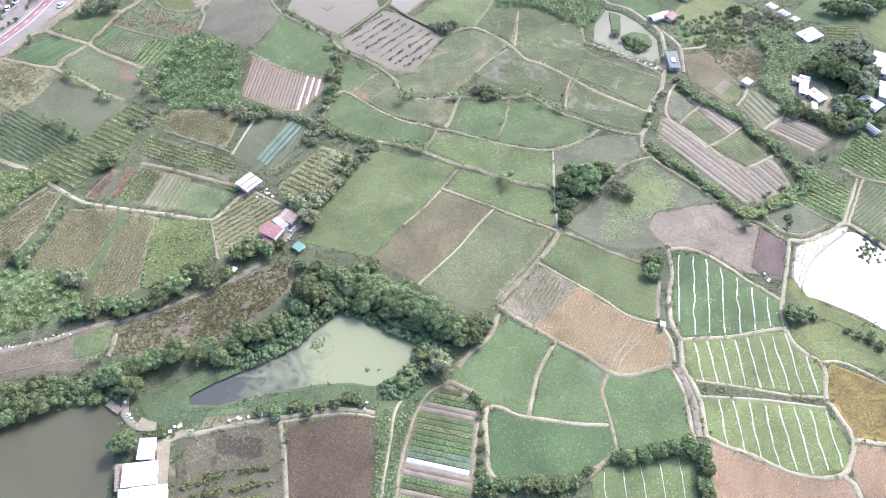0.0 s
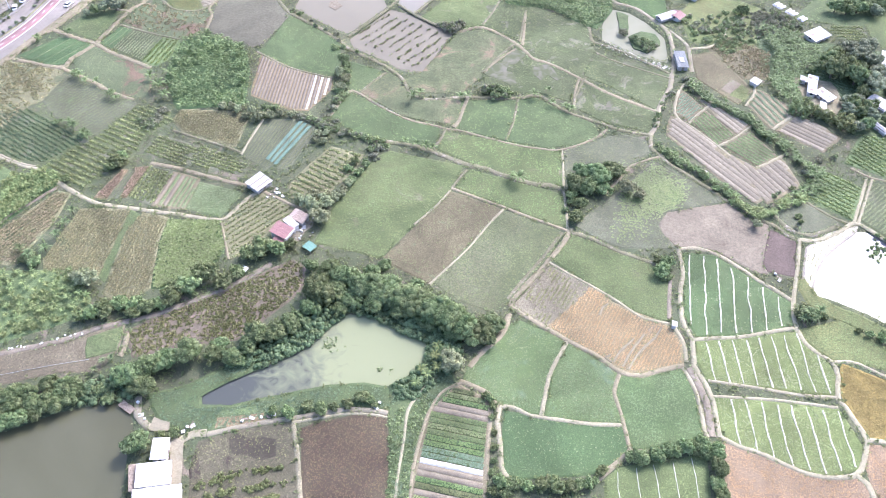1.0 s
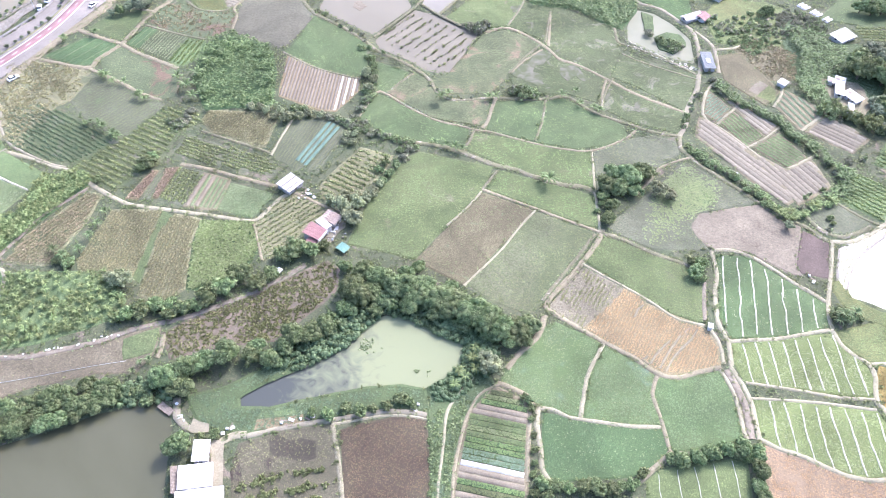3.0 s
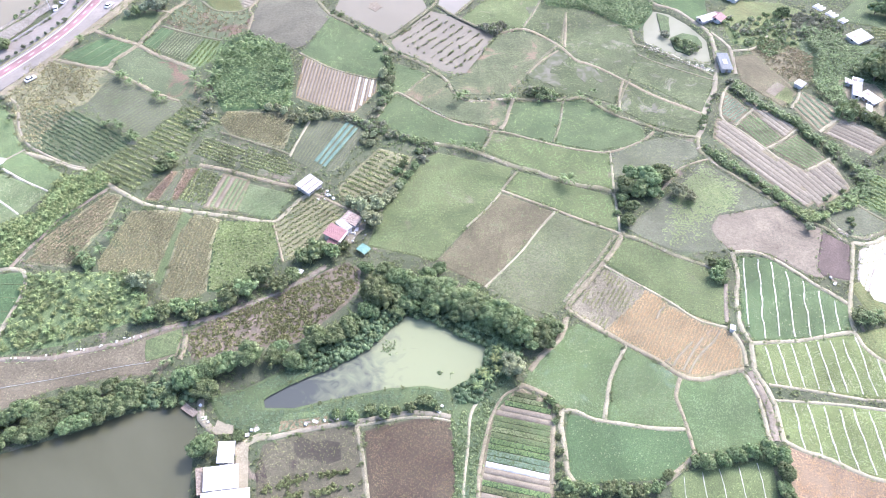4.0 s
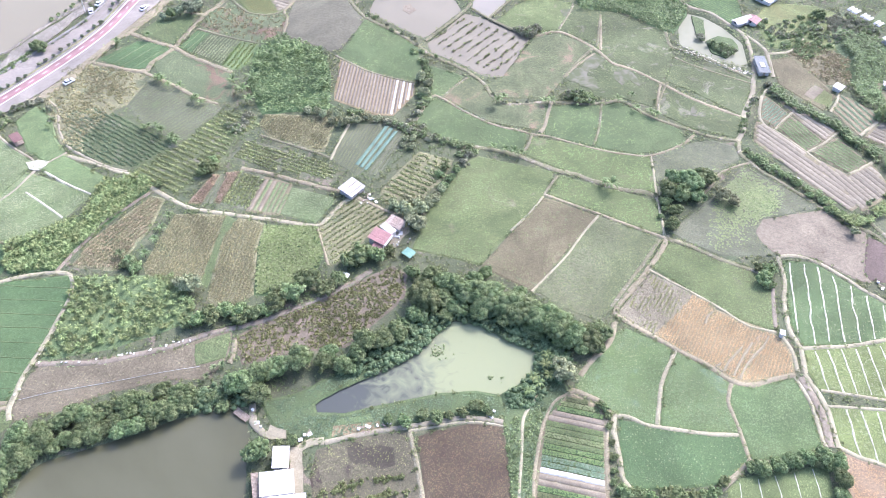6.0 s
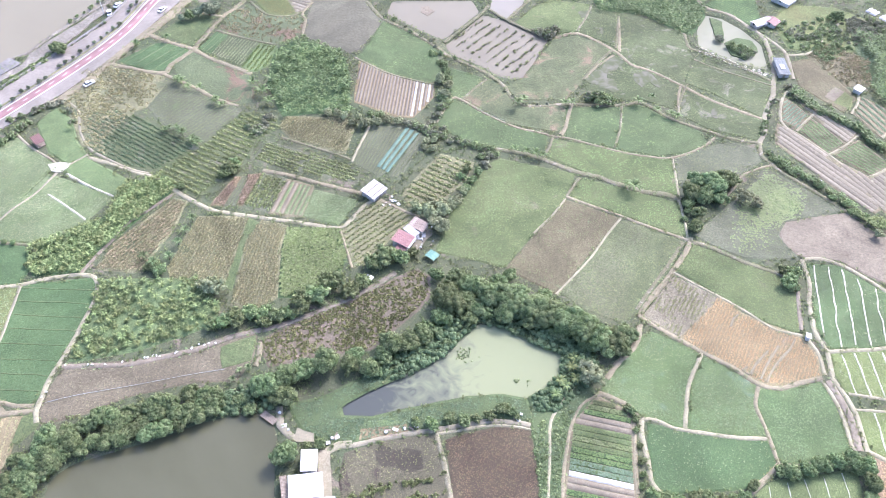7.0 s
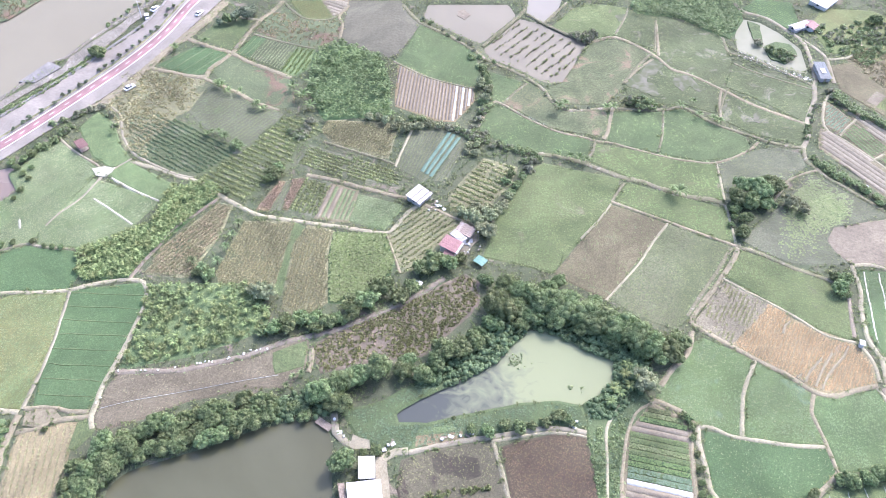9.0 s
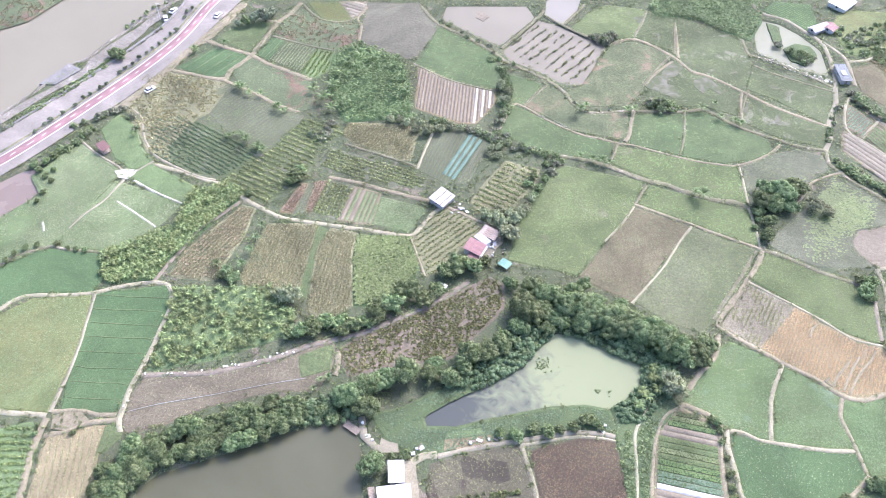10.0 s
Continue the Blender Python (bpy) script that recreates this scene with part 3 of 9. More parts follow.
def leafy_lumps(name, lumps, leaf, rng, leaves=20, size=0.4, flat=0.8, fine=1, core=0.9):
    """Close-grown foliage: knobbly lumps (x, y, z, radius), each thick with small leaves."""
    lumps = np.asarray(lumps, float)
    n = len(lumps)
    tv, tf = BALLS[fine]
    r = lumps[:, 3]
    turn = rng.uniform(0, 6.28, n)
    c, s = np.cos(turn)[:, None], np.sin(turn)[:, None]
    k = rng.uniform(0.72, 1.08, (n, len(tv))) * r[:, None] * core
    v = np.stack([(tv[:, 0] * c - tv[:, 1] * s) * k, (tv[:, 0] * s + tv[:, 1] * c) * k, tv[:, 2] * k * flat], 2) + lumps[:, None, :3]
    f = tf[None] + (np.arange(n) * len(tv))[:, None, None]
    i = np.repeat(np.arange(n), leaves)
    m = len(i)
    d = rng.normal(0, 1, (m, 3))
    d /= np.linalg.norm(d, axis=1, keepdims=True)
    d[:, 2] = np.where(d[:, 2] < -0.25, -d[:, 2], d[:, 2])
    at = lumps[i, :3] + d * (r[i] * rng.uniform(0.82, 1.12, m))[:, None] * np.array([1, 1, flat])
    e = np.cross(d, rng.normal(0, 1, (m, 3)))
    e /= np.linalg.norm(e, axis=1, keepdims=True)
    u = np.cross(e, d) + d * rng.uniform(-0.5, 0.8, (m, 1))
    q = (size * rng.uniform(0.55, 1.2, m))[:, None]
    lv = np.stack([at - e * q * 0.45, at + e * q * 0.45, at + u * q], 1).reshape(-1, 3)
    verts = np.concatenate([v.reshape(-1, 3), lv])
    faces = np.concatenate([f.reshape(-1, 3), n * len(tv) + np.arange(3 * m).reshape(-1, 3)])
    return raw_mesh(name, verts, faces, LEAF[leaf] if isinstance(leaf, str) else leaf)


def scatter(poly, per, rng, inset=0.3):
    """Random places inside the outline, so many to the square metre."""
    p = np.array(poly)
    lo, hi = p.min(0), p.max(0)
    n = int(np.prod(hi - lo) * per)
    xy = rng.uniform(lo, hi, (n, 2))
    return xy[reach(poly, xy) > inset]


def along(poly, turn, gap, step, rng, jitter=0.15, inset=0.5):
    out = []
    for a, b in spans(poly, turn, gap, inset):
        a, b = np.array(a), np.array(b)
        k = max(1, int(np.linalg.norm(b - a) / step))
        out.append(a + (b - a) * ((np.arange(k) + rng.uniform(0, 1, k)) / k)[:, None])
    if not out:
        return np.zeros((0, 2))
    xy = np.concatenate(out)
    return xy + rng.normal(0, jitter, xy.shape)


def lift(xy, z):
    return np.c_[xy, np.full(len(xy), z)]


# ---- ground with the beds of river and ponds ----
PONDS = [
    ("river", [(-233, 224), (-224.3, 242), (-218.6, 255.2), (-213.7, 260.5), (-208.4, 273.5), (-192.6, 301.6), (-191.5, 305.8), (-188.2, 317.7), (-223.1, 314.8), (-239.6, 301.8), (-247.7, 284.8), (-256.1, 278.3), (-263, 262), (-240.1, 211.6)]),
    ("mud_pond", [(-218.2, 189.2), (-212.8, 195.2), (-206.5, 196.8), (-202.9, 185.8), (-207.8, 178), (-211.4, 173.1), (-216.9, 168.7), (-224.2, 185.2)]),
    ("carp_pond", [(-137.7, 74.5), (-138.7, 81.3), (-137.8, 84.6), (-134.5, 88.2), (-126.6, 91.4), (-113.2, 97), (-105.1, 101.5), (-96.4, 104.2), (-89.1, 105.9), (-85.9, 102.7), (-83.7, 98.7), (-83.2, 92.4), (-82, 84.6), (-80.9, 77.8)]),
    ("algae_pond", [(-67, 105.4), (-68, 108.2), (-66.6, 109.8), (-61.5, 113.3), (-54.6, 117.4), (-47.7, 121.8), (-41.4, 126.6), (-36.4, 132.4), (-31.6, 138.4), (-23.4, 137.7), (-12.9, 132.1), (-6.4, 129.4), (-6.5, 122.6), (-11.8, 116.7), (-16.3, 114.1), (-24.2, 114.6), (-33.5, 113.4), (-42.6, 111), (-52.9, 107.8), (-60.1, 105.7)]),
    ("glare_pond", [(112.9, 156.3), (115.7, 162.4), (120.6, 169.9), (128.1, 176.7), (135.3, 181.7), (140.6, 180.5), (145.9, 175), (153.7, 169.8), (141.4, 136.1), (134.5, 141.4), (128, 146.6), (117.4, 152.1), (113.1, 153.2)]),
    ("flat_pond", [(-72.4, 301.1), (-71, 311.2), (-35.6, 314), (-32.3, 305.1), (-47.1, 283.2), (-58, 289.9)]),
    ("clump_pond", [(-46.2, 279.1), (-30.7, 303.4), (-14.5, 295.8), (-3, 286.5), (-8.6, 273.1), (-14.1, 258.8), (-22, 259), (-31.8, 266.7), (-44.1, 273.6)]),
    ("fish_pond", [(61.3, 297.7), (65.9, 311.4), (73.9, 308.9), (80.9, 301.4), (87.3, 289.9), (86.1, 272.1), (73.1, 277.8), (60.2, 286.2)]),
    ("swamp_pool", [(10.8, 260.6), (23.6, 277), (26.3, 272.5), (21.1, 266.2), (18.7, 261.1), (24.2, 253.4), (16.4, 254.7)]),
    ("swamp_pool", [(30.7, 265), (34.9, 266.9), (37.5, 263.6), (42.5, 259.1), (40.1, 257.1), (35.7, 258.6), (32.2, 256.5)]),
    ("swamp_pool", [(47.4, 255), (49.7, 249.8), (47.4, 243.6), (45.7, 247)]),
    ("swamp_pool", [(58.2, 246.8), (60.7, 244.5), (59.7, 239.7), (57.7, 240.9)]),
    ("swamp_pool", [(11.8, 307.2), (14.9, 309.7), (15.8, 306.1), (12.8, 304.1)]),
    ("swamp_pool", [(66.6, 272.2), (69.9, 270.9), (70.3, 266.3), (67.3, 268.4)]),
    ("top_pond", [(-26.5, 320.4), (-11.2, 321.6), (-15, 306.4), (-20.6, 300.2), (-27.9, 305.4)]),
]


def build_ground():
    xs, ys = np.arange(-310, 280, 1.9), np.arange(40, 396, 1.9)
    xs, ys = np.r_[-4500, -1500, -600, xs, 600, 1500, 4500], np.r_[-4500, -1000, -200, ys, 700, 1500, 4500]
    gx, gy = np.meshgrid(xs, ys)
    xy = np.c_[gx.ravel(), gy.ravel()]
    z = 0.025 * np.sin(xy[:, 0] * 0.31) * np.cos(xy[:, 1] * 0.27)
    for kind, poly in PONDS:
        if kind == "swamp_pool":
            continue
        p = np.array(poly)
        near = np.all((xy > p.min(0) - 4) & (xy < p.max(0) + 4), 1)
        d = reach(poly, xy[near])
        z[near] = np.minimum(z[near], np.clip(-0.5 - 0.4 * d, -1.6, 0.03))
    w = len(xs)
    i = (np.arange(len(ys) - 1)[:, None] * w + np.arange(w - 1)).ravel()
    me = raw_mesh("ground", np.c_[xy, z], np.stack([i, i + 1, i + w + 1, i + w], 1), SOIL["ground"], True)
    tagged(new("ground", me), "weedy green and brown farmland soil between plots", "ground", kind="structure")


build_ground()
WATER_LABEL = {
    "river": "wide pale grey-brown silty river", "mud_pond": "small reddish-brown muddy pond", "carp_pond": "still brownish-green fish pond with tree shade",
    "algae_pond": "pond covered with pale green algae film", "glare_pond": "shallow pond glaring white in the sun", "flat_pond": "flooded paddy of pale grey water",
    "clump_pond": "flooded plot with rows of mud clumps", "fish_pond": "pale green fish pond beside a lane", "swamp_pool": "shallow pool in swampy grass", "top_pond": "still grey pond between bunds",
}
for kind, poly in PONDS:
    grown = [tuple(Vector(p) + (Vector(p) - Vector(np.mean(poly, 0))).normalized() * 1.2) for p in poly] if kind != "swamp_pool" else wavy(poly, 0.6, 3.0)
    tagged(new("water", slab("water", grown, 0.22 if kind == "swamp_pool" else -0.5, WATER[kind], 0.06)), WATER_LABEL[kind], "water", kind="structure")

# ---- fields ----
# kind: soil, words, then the crop: mode, gap or number to the square metre, step, leaves, reach, height, foliage
KINDS = {
    "grass": ("grass", "rough green pasture plot with dry patches", ("s", 0.57, 0, 4, 0.35, 0.15, "grass")),
    "bank_grass": ("dark", "lush green herb bank between pond and path", ("s", 0.8, 0, 5, 0.55, 0.32, "bank")),
    "lawn": ("lawn", "fresh green lawn plot", ("s", 0.40, 0, 4, 0.31, 0.09, "grass")),
    "meadow": ("meadow", "large fallow field of yellowish-green grass", ("s", 0.63, 0, 4, 0.39, 0.15, "grass")),
    "meadow_dull": ("dull", "dull olive fallow field, ashy in places", ("s", 0.55, 0, 4, 0.39, 0.14, "olive")),
    "meadow_green": ("meadow", "plain green fallow plot", ("s", 0.6, 0, 4, 0.35, 0.13, "rice")),
    "meadow_dark": ("dark", "dark green wet meadow plot", ("s", 0.40, 0, 4, 0.31, 0.11, "rice")),
    "meadow_olive": ("olive", "olive-green overgrown field plot", ("s", 0.46, 0, 4, 0.39, 0.15, "olive")),
    "meadow_grey": ("grey", "greyish-green fallow field with bare patches", ("s", 0.36, 0, 4, 0.39, 0.14, "olive")),
    "meadow_yellow": ("yellowish", "green field turning yellow in patches", ("s", 0.69, 0, 4, 0.35, 0.14, "grass")),
    "rusty_meadow": ("rusty", "green meadow with rust-brown weeds", ("s", 0.46, 0, 4, 0.35, 0.12, "olive")),
    "rusty_grass": ("rust_red", "green plot with red-brown weed patches", ("s", 0.22, 0, 4, 0.35, 0.12, "grass")),
    "rusty_scrub": ("rust_red", "scrubby plot with rust-red bare patches", ("m", 0.35, 0, 8, 0.5, 0.3, "russet")),
    "swamp_grass": ("olive", "swampy grass plot with pools", ("s", 0.46, 0, 4, 0.39, 0.12, "olive")),
    "scrub_field": ("dry", "dry scrubby plot of brown grass", ("m", 0.4, 0, 16, 0.6, 0.22, "stalk")),
    "dry_grass": ("dry", "plot of tall dry brown grass", ("m", 0.32, 0, 16, 0.6, 0.22, "stalk")),
    "paddy_lush": ("wet_crop", "plain deep green crop plot", ("s", 1.3, 0, 4, 0.3, 0.14, "mid")),
    "turf_patch": ("lawn", "fresh light green turf patch in a fallow field", ("s", 1.2, 0, 4, 0.35, 0.12, "corn")),
    "paddy_dark": ("paddy_dark", "dense dark green crop plot", ("s", 0.92, 0, 4, 0.31, 0.14, "deep")),
    "paddy_rows": ("paddy", "bright green plot with thin pale rows", ("s", 0.80, 0, 3, 0.27, 0.12, "lush")),
    "leafy": ("leafy", "green leaf-vegetable field with pale sheen", ("s", 1.84, 0, 5, 0.28, 0.14, "mid")),
    "leafy_ripe": ("yellowish", "green leaf crop yellowing, with pale flowering patches", ("s", 1.2, 0, 5, 0.28, 0.14, "mid")),
    "leafy_dark": ("paddy_dark", "dark green leaf-vegetable field", ("s", 1.5, 0, 5, 0.28, 0.14, "deep")),
    "leafy_pale": ("pale", "pale green vegetable field", ("s", 1.61, 0, 5, 0.30, 0.14, "frost")),
    "yellow_rows": ("yellowish", "yellow-green crop rows", ("r", 1.2, 0.6, 4, 0.5, 0.3, "gold")),
    "fine_rows": ("grey", "plot of thin low green rows", ("r", 1.25, 0.22, 4, 0.34, 0.2, "olive")),
    "green_rows": ("olive", "plot of low green crop rows", ("h", 1.7, 0.5, 11, 0.5, 0.3, "bank")),
    "olive_rows": ("grey", "faded olive plot with pale furrows", ("r", 1.5, 0.5, 5, 0.55, 0.28, "olive")),
    "low_rows": ("grey", "low green crop rows on brown soil", ("h", 1.6, 0.6, 16, 0.8, 0.28, "rowcrop")),
    "brown_bush_rows": ("dry", "rows of low green bushes on bare brown soil", ("h", 2.3, 0.5, 14, 0.75, 0.3, "rowcrop")),
    "faded_rows": ("dry", "faded green crop rows on dry brown soil", ("h", 1.9, 0.6, 9, 0.5, 0.28, "rowcrop")),
    "bush_rows": ("olive", "rows of knee-high bushes on grassy soil", ("h", 2.3, 0.5, 16, 0.85, 0.3, "rowcrop")),
    "red_crop": ("earth", "pinkish-brown drying maize rows", ("r", 1.0, 0.4, 7, 0.6, 0.6, "tassel")),
    "red_rows": ("dry", "russet maize rows on brown soil", ("r", 1.3, 0.4, 6, 0.62, 0.5, "russet")),
    "corn_dry": ("dry", "drying maize rows, yellowish", ("r", 1.2, 0.45, 5, 0.6, 0.5, "dry")),
    "corn_tan": ("dry", "tan-coloured ripe crop in rows", ("r", 1.1, 0.4, 5, 0.55, 0.43, "dry")),
    "corn": ("paddy_dark", "dense bright green maize field", ("s", 1.0, 0, 8, 0.95, 0.5, "corn")),
    "cane": ("paddy_dark", "band of tall close-grown banana plants", ("s", 0.7, 0, 6, 0.9, 0.41, "cane")),
    "banana_dark": ("paddy_dark", "dense dark green banana plantation", ("s", 0.4, 0, 6, 0.9, 0.41, "cane")),
    "banana_old": ("paddy_dark", "dense grove of tall banana plants", ("s", 0.5, 0, 6, 0.9, 0.41, "cane")),
    "banana_low": ("lawn", "plantation of young banana plants", ("s", 0.3, 0, 6, 1.0, 0.7, "grass")),
    "beds_grey": ("grey_earth", "bare grey-brown raised beds", None),
    "beds_brown": ("grey_earth", "striped brown and green vegetable beds", None),
    "beds_white": ("grey_earth", "beds with white covers and greens", ("r", 1.35, 0.2, 6, 0.55, 0.3, "blue")),
    "beds_green": ("grey_earth", "dark green vegetable beds on grey soil", ("r", 1.6, 0.11, 6, 0.70, 0.34, "cane")),
    "beds_mixed": ("grey_earth", "half bare, half green vegetable beds", ("r", 2.6, 0.12, 6, 0.7, 0.35, "bank")),
    "beds_veg": ("grey_earth", "vegetable plot of many parallel raised beds", None),
    "veg_patch": ("paddy_dark", "small dark green vegetable plot", ("r", 1.4, 0.5, 4, 0.5, 0.3, "rice")),
    "furrow_grey": ("earth", "ploughed grey-brown ridges and furrows", None),
    "furrow_dark": ("wet_crop", "dark green leafy field with pale wet furrows", ("s", 1.1, 0, 4, 0.3, 0.14, "deep")),
    "furrow_green": ("wet_rice", "yellow-green paddy with pale wet furrows", ("s", 1.26, 0, 4, 0.30, 0.14, "corn")),
    "lime_rows": ("lawn", "bright lime-green crop rows", ("h", 2.0, 0.5, 12, 0.65, 0.35, "corn")),
    "pale_rows": ("olive", "pale grey-green crop rows", ("r", 1.3, 0.25, 5, 0.5, 0.3, "frost")),
    "straw_rows": ("straw", "straw-coloured stubble in rows", ("r", 1.7, 0.35, 5, 0.5, 0.3, "stalk")),
    "plough": ("ploughed", "bare ploughed grey-brown field", ("s", 0.29, 0, 3, 0.23, 0.07, "dry")),
    "mud_field": ("mud", "wet muddy brown field with patchy weeds", ("m", 1.5, 0, 9, 0.45, 0.22, "scrub")),
    "mud_rice": ("mud_rice", "drained muddy plot with sparse tufts", ("r", 1.3, 0.18, 5, 0.42, 0.24, "scrub")),
    "wet_mud": ("wet_mud", "shining wet mud edge with sparse tufts", ("r", 1.4, 0.5, 5, 0.42, 0.3, "scrub")),
    "brown_thicket": ("brown_plot", "brown withered weed thicket", ("m", 1.0, 0, 9, 0.6, 0.5, "russet")),
    "soil_shrub": ("soil_shrub", "damp brown plot with a few shrub rows", ("s", 0.52, 0, 4, 0.27, 0.09, "scrub")),
    "brown_weed": ("brown_weed", "russet weedy field", ("s", 1.38, 0, 4, 0.31, 0.15, "red")),
    "brown_plot": ("brown_plot", "brown stubble field plot", ("s", 0.5, 0, 4, 0.31, 0.12, "olive")),
    "stubble": ("stubble", "orange dry stubble field", ("r", 0.95, 0.22, 5, 0.42, 0.2, "straw")),
    "red_stubble": ("red_stubble", "reddish-brown stubble field", ("s", 1.38, 0, 4, 0.31, 0.14, "straw")),
    "yellow_crop": ("yellow", "golden ripe grain field", ("s", 1.8, 0, 5, 0.4, 0.16, "gold")),
    "bare_soil": ("tan", "bare dry tan soil plot", None),
    "garden_plot": ("earth", "small bare brown garden plot by the path", ("r", 1.1, 0.7, 3, 0.25, 0.2, "dry")),
    "bare_dark": ("dark_earth", "freshly tilled dark soil plot", None),
    "damp_patch": ("damp", "dark damp bare patch in a plot", None),
    "wet_dark": ("wet_dark", "wet dark grey fallow plot", None),
}
FIELDS = []
DENSE = 3.4


def bed_mesh(name, a, b, width, height, z, material):
    """One raised bed: a long ridge with a rounded, uneven back."""
    a, b = Vector(a), Vector(b)
    d = (b - a).normalized()
    s = Vector((-d.y, d.x))
    n = max(2, int((b - a).length / 1.5))
    turn_seed = (a.x * 7.3 + a.y * 3.1) % 50
    v, f = [], []
    prof = ((-0.5, 0.0), (-0.36, 0.85), (0.0, 1.0), (0.36, 0.85), (0.5, 0.0))
    for i in range(n + 1):
        p = a.lerp(b, i / n)
        k = 1 + 0.14 * noise.noise(Vector((p.x * 0.9 + turn_seed, p.y * 0.9, 5)))
        for u, h in prof:
            q = p + s * (u * width * k)
            v.append((q.x, q.y, z + height * h * k * (0.25 if i in (0, n) else 1)))
    for i in range(n):
        for j in range(4):
            c = i * 5 + j
            f.append((c, c + 5, c + 6, c + 1))
    return raw_mesh(name, v, f, material)


def field(kind, poly, turn=0.0, lines=0.0):
    soil, label, crop = KINDS[kind]
    k = len(FIELDS)
    rng = np.random.default_rng(100 + k)
    z = 0.05 + 0.0012 * k
    outline = wavy(poly)
    ob = tagged(new("field", slab("field", outline, z, SOIL[soil], z + 0.05, 0.9)), label, "field", kind="structure")
    FIELDS.append((kind, poly, z, ob))
    if crop and crop[0] == "m":
        # tussocks, thick in some spots
        _, per, _, leaves, r, h, leaf = crop
        xy = scatter(poly, per * 1.8, rng)
        thin = np.array([noise.noise((x * 0.1, y * 0.1, k + 3)) for x, y in xy])
        xy = xy[thin + rng.uniform(-0.4, 0.7, len(xy)) > -0.1]
        q = r * rng.uniform(0.5, 1.3, len(xy))
        tagged(part("tussocks", leafy_lumps("tussocks", np.c_[xy, z + q * h * 0.5, q], leaf, rng, leaves, 0.5, h, 1, 0.6), None, ob), kind="stuff")
    elif crop and crop[0] == "h":
        # rows of bushy plants
        _, gap, step, leaves, r, h, leaf = crop
        xy = along(poly, turn, gap, step, rng, 0.17)
        thin = np.array([noise.noise((x * 0.09, y * 0.09, k + 3)) for x, y in xy])
        xy = xy[thin + rng.uniform(-0.1, 0.9, len(xy)) > -0.25]
        q = r * rng.uniform(0.6, 1.2, len(xy))
        tagged(part("crop", leafy_lumps("crop", np.c_[xy, z + q * h * 0.5, q], leaf, rng, leaves, 0.42, h, 1, 0.66), None, ob), kind="stuff")
    elif crop:
        mode, gap, step, leaves, r, h, leaf = crop
        xy = scatter(poly, gap * DENSE, rng) if mode == "s" else along(poly, turn, gap, step, rng)
        if len(xy):
            if mode == "s":
                drift = np.array([noise.noise((x * 0.12, y * 0.12, k)) + 0.9 * noise.noise((x * 0.035, y * 0.035, k + 7)) + 0.5 * noise.noise((x * 0.45, y * 0.45, k)) for x, y in xy])
                xy = xy[drift + rng.uniform(-0.15, 0.5, len(xy)) > (-0.9 if "corn" in kind or kind in ("cane", "banana_dark", "yellow_crop") else -0.3 if kind in ("stubble", "red_stubble", "brown_weed") else 0.0 if "paddy" in kind or "leafy" in kind else 0.08)]
            if kind == "mud_rice":
                thin = np.array([noise.noise((x * 0.13, y * 0.13, 8)) + 0.6 * noise.noise((x * 0.5, y * 0.5, 8)) for x, y in xy])
                xy = xy[thin + rng.uniform(-0.25, 0.35, len(xy)) > 0.08]
            me = blades("crop", lift(xy, z), leaves, r, h, LEAF[leaf], rng, scale=rng.uniform(0.7, 1.25, len(xy)))
            tagged(part("crop", me, None, ob), kind="stuff")
    if kind in ("leafy", "leafy_ripe", "leafy_dark", "furrow_dark", "furrow_green", "meadow_yellow", "meadow"):
        # paler plants, thick in some spots
        share = {"leafy": 3.2, "leafy_ripe": 2.4, "leafy_dark": 1.3, "furrow_dark": 1.2, "furrow_green": 3.2}.get(kind, 0.35)
        xy = scatter(poly, share, rng)
        drift = np.array([noise.noise((x * 0.07, y * 0.07, k + 50)) for x, y in xy])
        xy = xy[drift + rng.uniform(-0.6, 0.5, len(xy)) > 0]
        if len(xy):
            me = blades("pale_plants", lift(xy, z + 0.09), 4, 0.30, 0.15, LEAF["frost"], rng, scale=rng.uniform(0.6, 1.2, len(xy)))
            tagged(part("pale_plants", me, None, ob), kind="stuff")
    if kind == "meadow_grey":
        xy = scatter(poly, 9.0, rng)
        drift = np.array([noise.noise((x * 0.06, y * 0.06, 4.0)) * 0.25 + 0.75 * math.exp(-((x - 69.5) ** 2 + (y - 195.5) ** 2) / 110) - 0.2 for x, y in xy])
        xy = xy[drift + rng.uniform(-0.3, 0.1, len(xy)) > 0]
        if len(xy):
            tagged(part("turf", blades("turf", lift(xy, z), 6, 0.46, 0.14, LEAF["corn"], rng, wide=0.6), None, ob), kind="stuff")
    if kind in ("beds_grey", "furrow_grey"):
        gap = lines or 2.0
        for i, (a, b) in enumerate(spans(outline, turn, gap, 0.5)):
            if kind == "furrow_grey" and a[0] > -57.5 and i % 2:
                part("plastic_mulch", bed_mesh("plastic_mulch", a, b, gap * 0.7, 0.22, z, SOIL["mulch"]), None, ob, "white plastic mulch over a bed")
                continue
            part("bed", bed_mesh("bed", a, b, gap * (0.95 if kind == "beds_grey" else 0.66), 0.2, z, SOIL["bed_soil" if kind == "beds_grey" else "ash_bed"]), None, ob)
    elif kind == "beds_brown":
        for i, (a, b) in enumerate(spans(outline, turn, 1.55, 0.4)):
            part("bed", bed_mesh("bed", a, b, 1.1, 0.2, z, SOIL["pale" if i % 2 or i < 3 else "tan"]), None, ob)
    elif kind == "beds_veg":
        veg = ["olive", "leafy", "rice", "earth", "earth", "grass", "grass", "leafy", "grass", "rice", "rice", "blue", "blue", "white", "earth", "earth", "rice", "olive", "earth", "leafy", "earth", "earth"]
        runs = list(spans(outline, turn, 1.72, 0.5))[::-1]
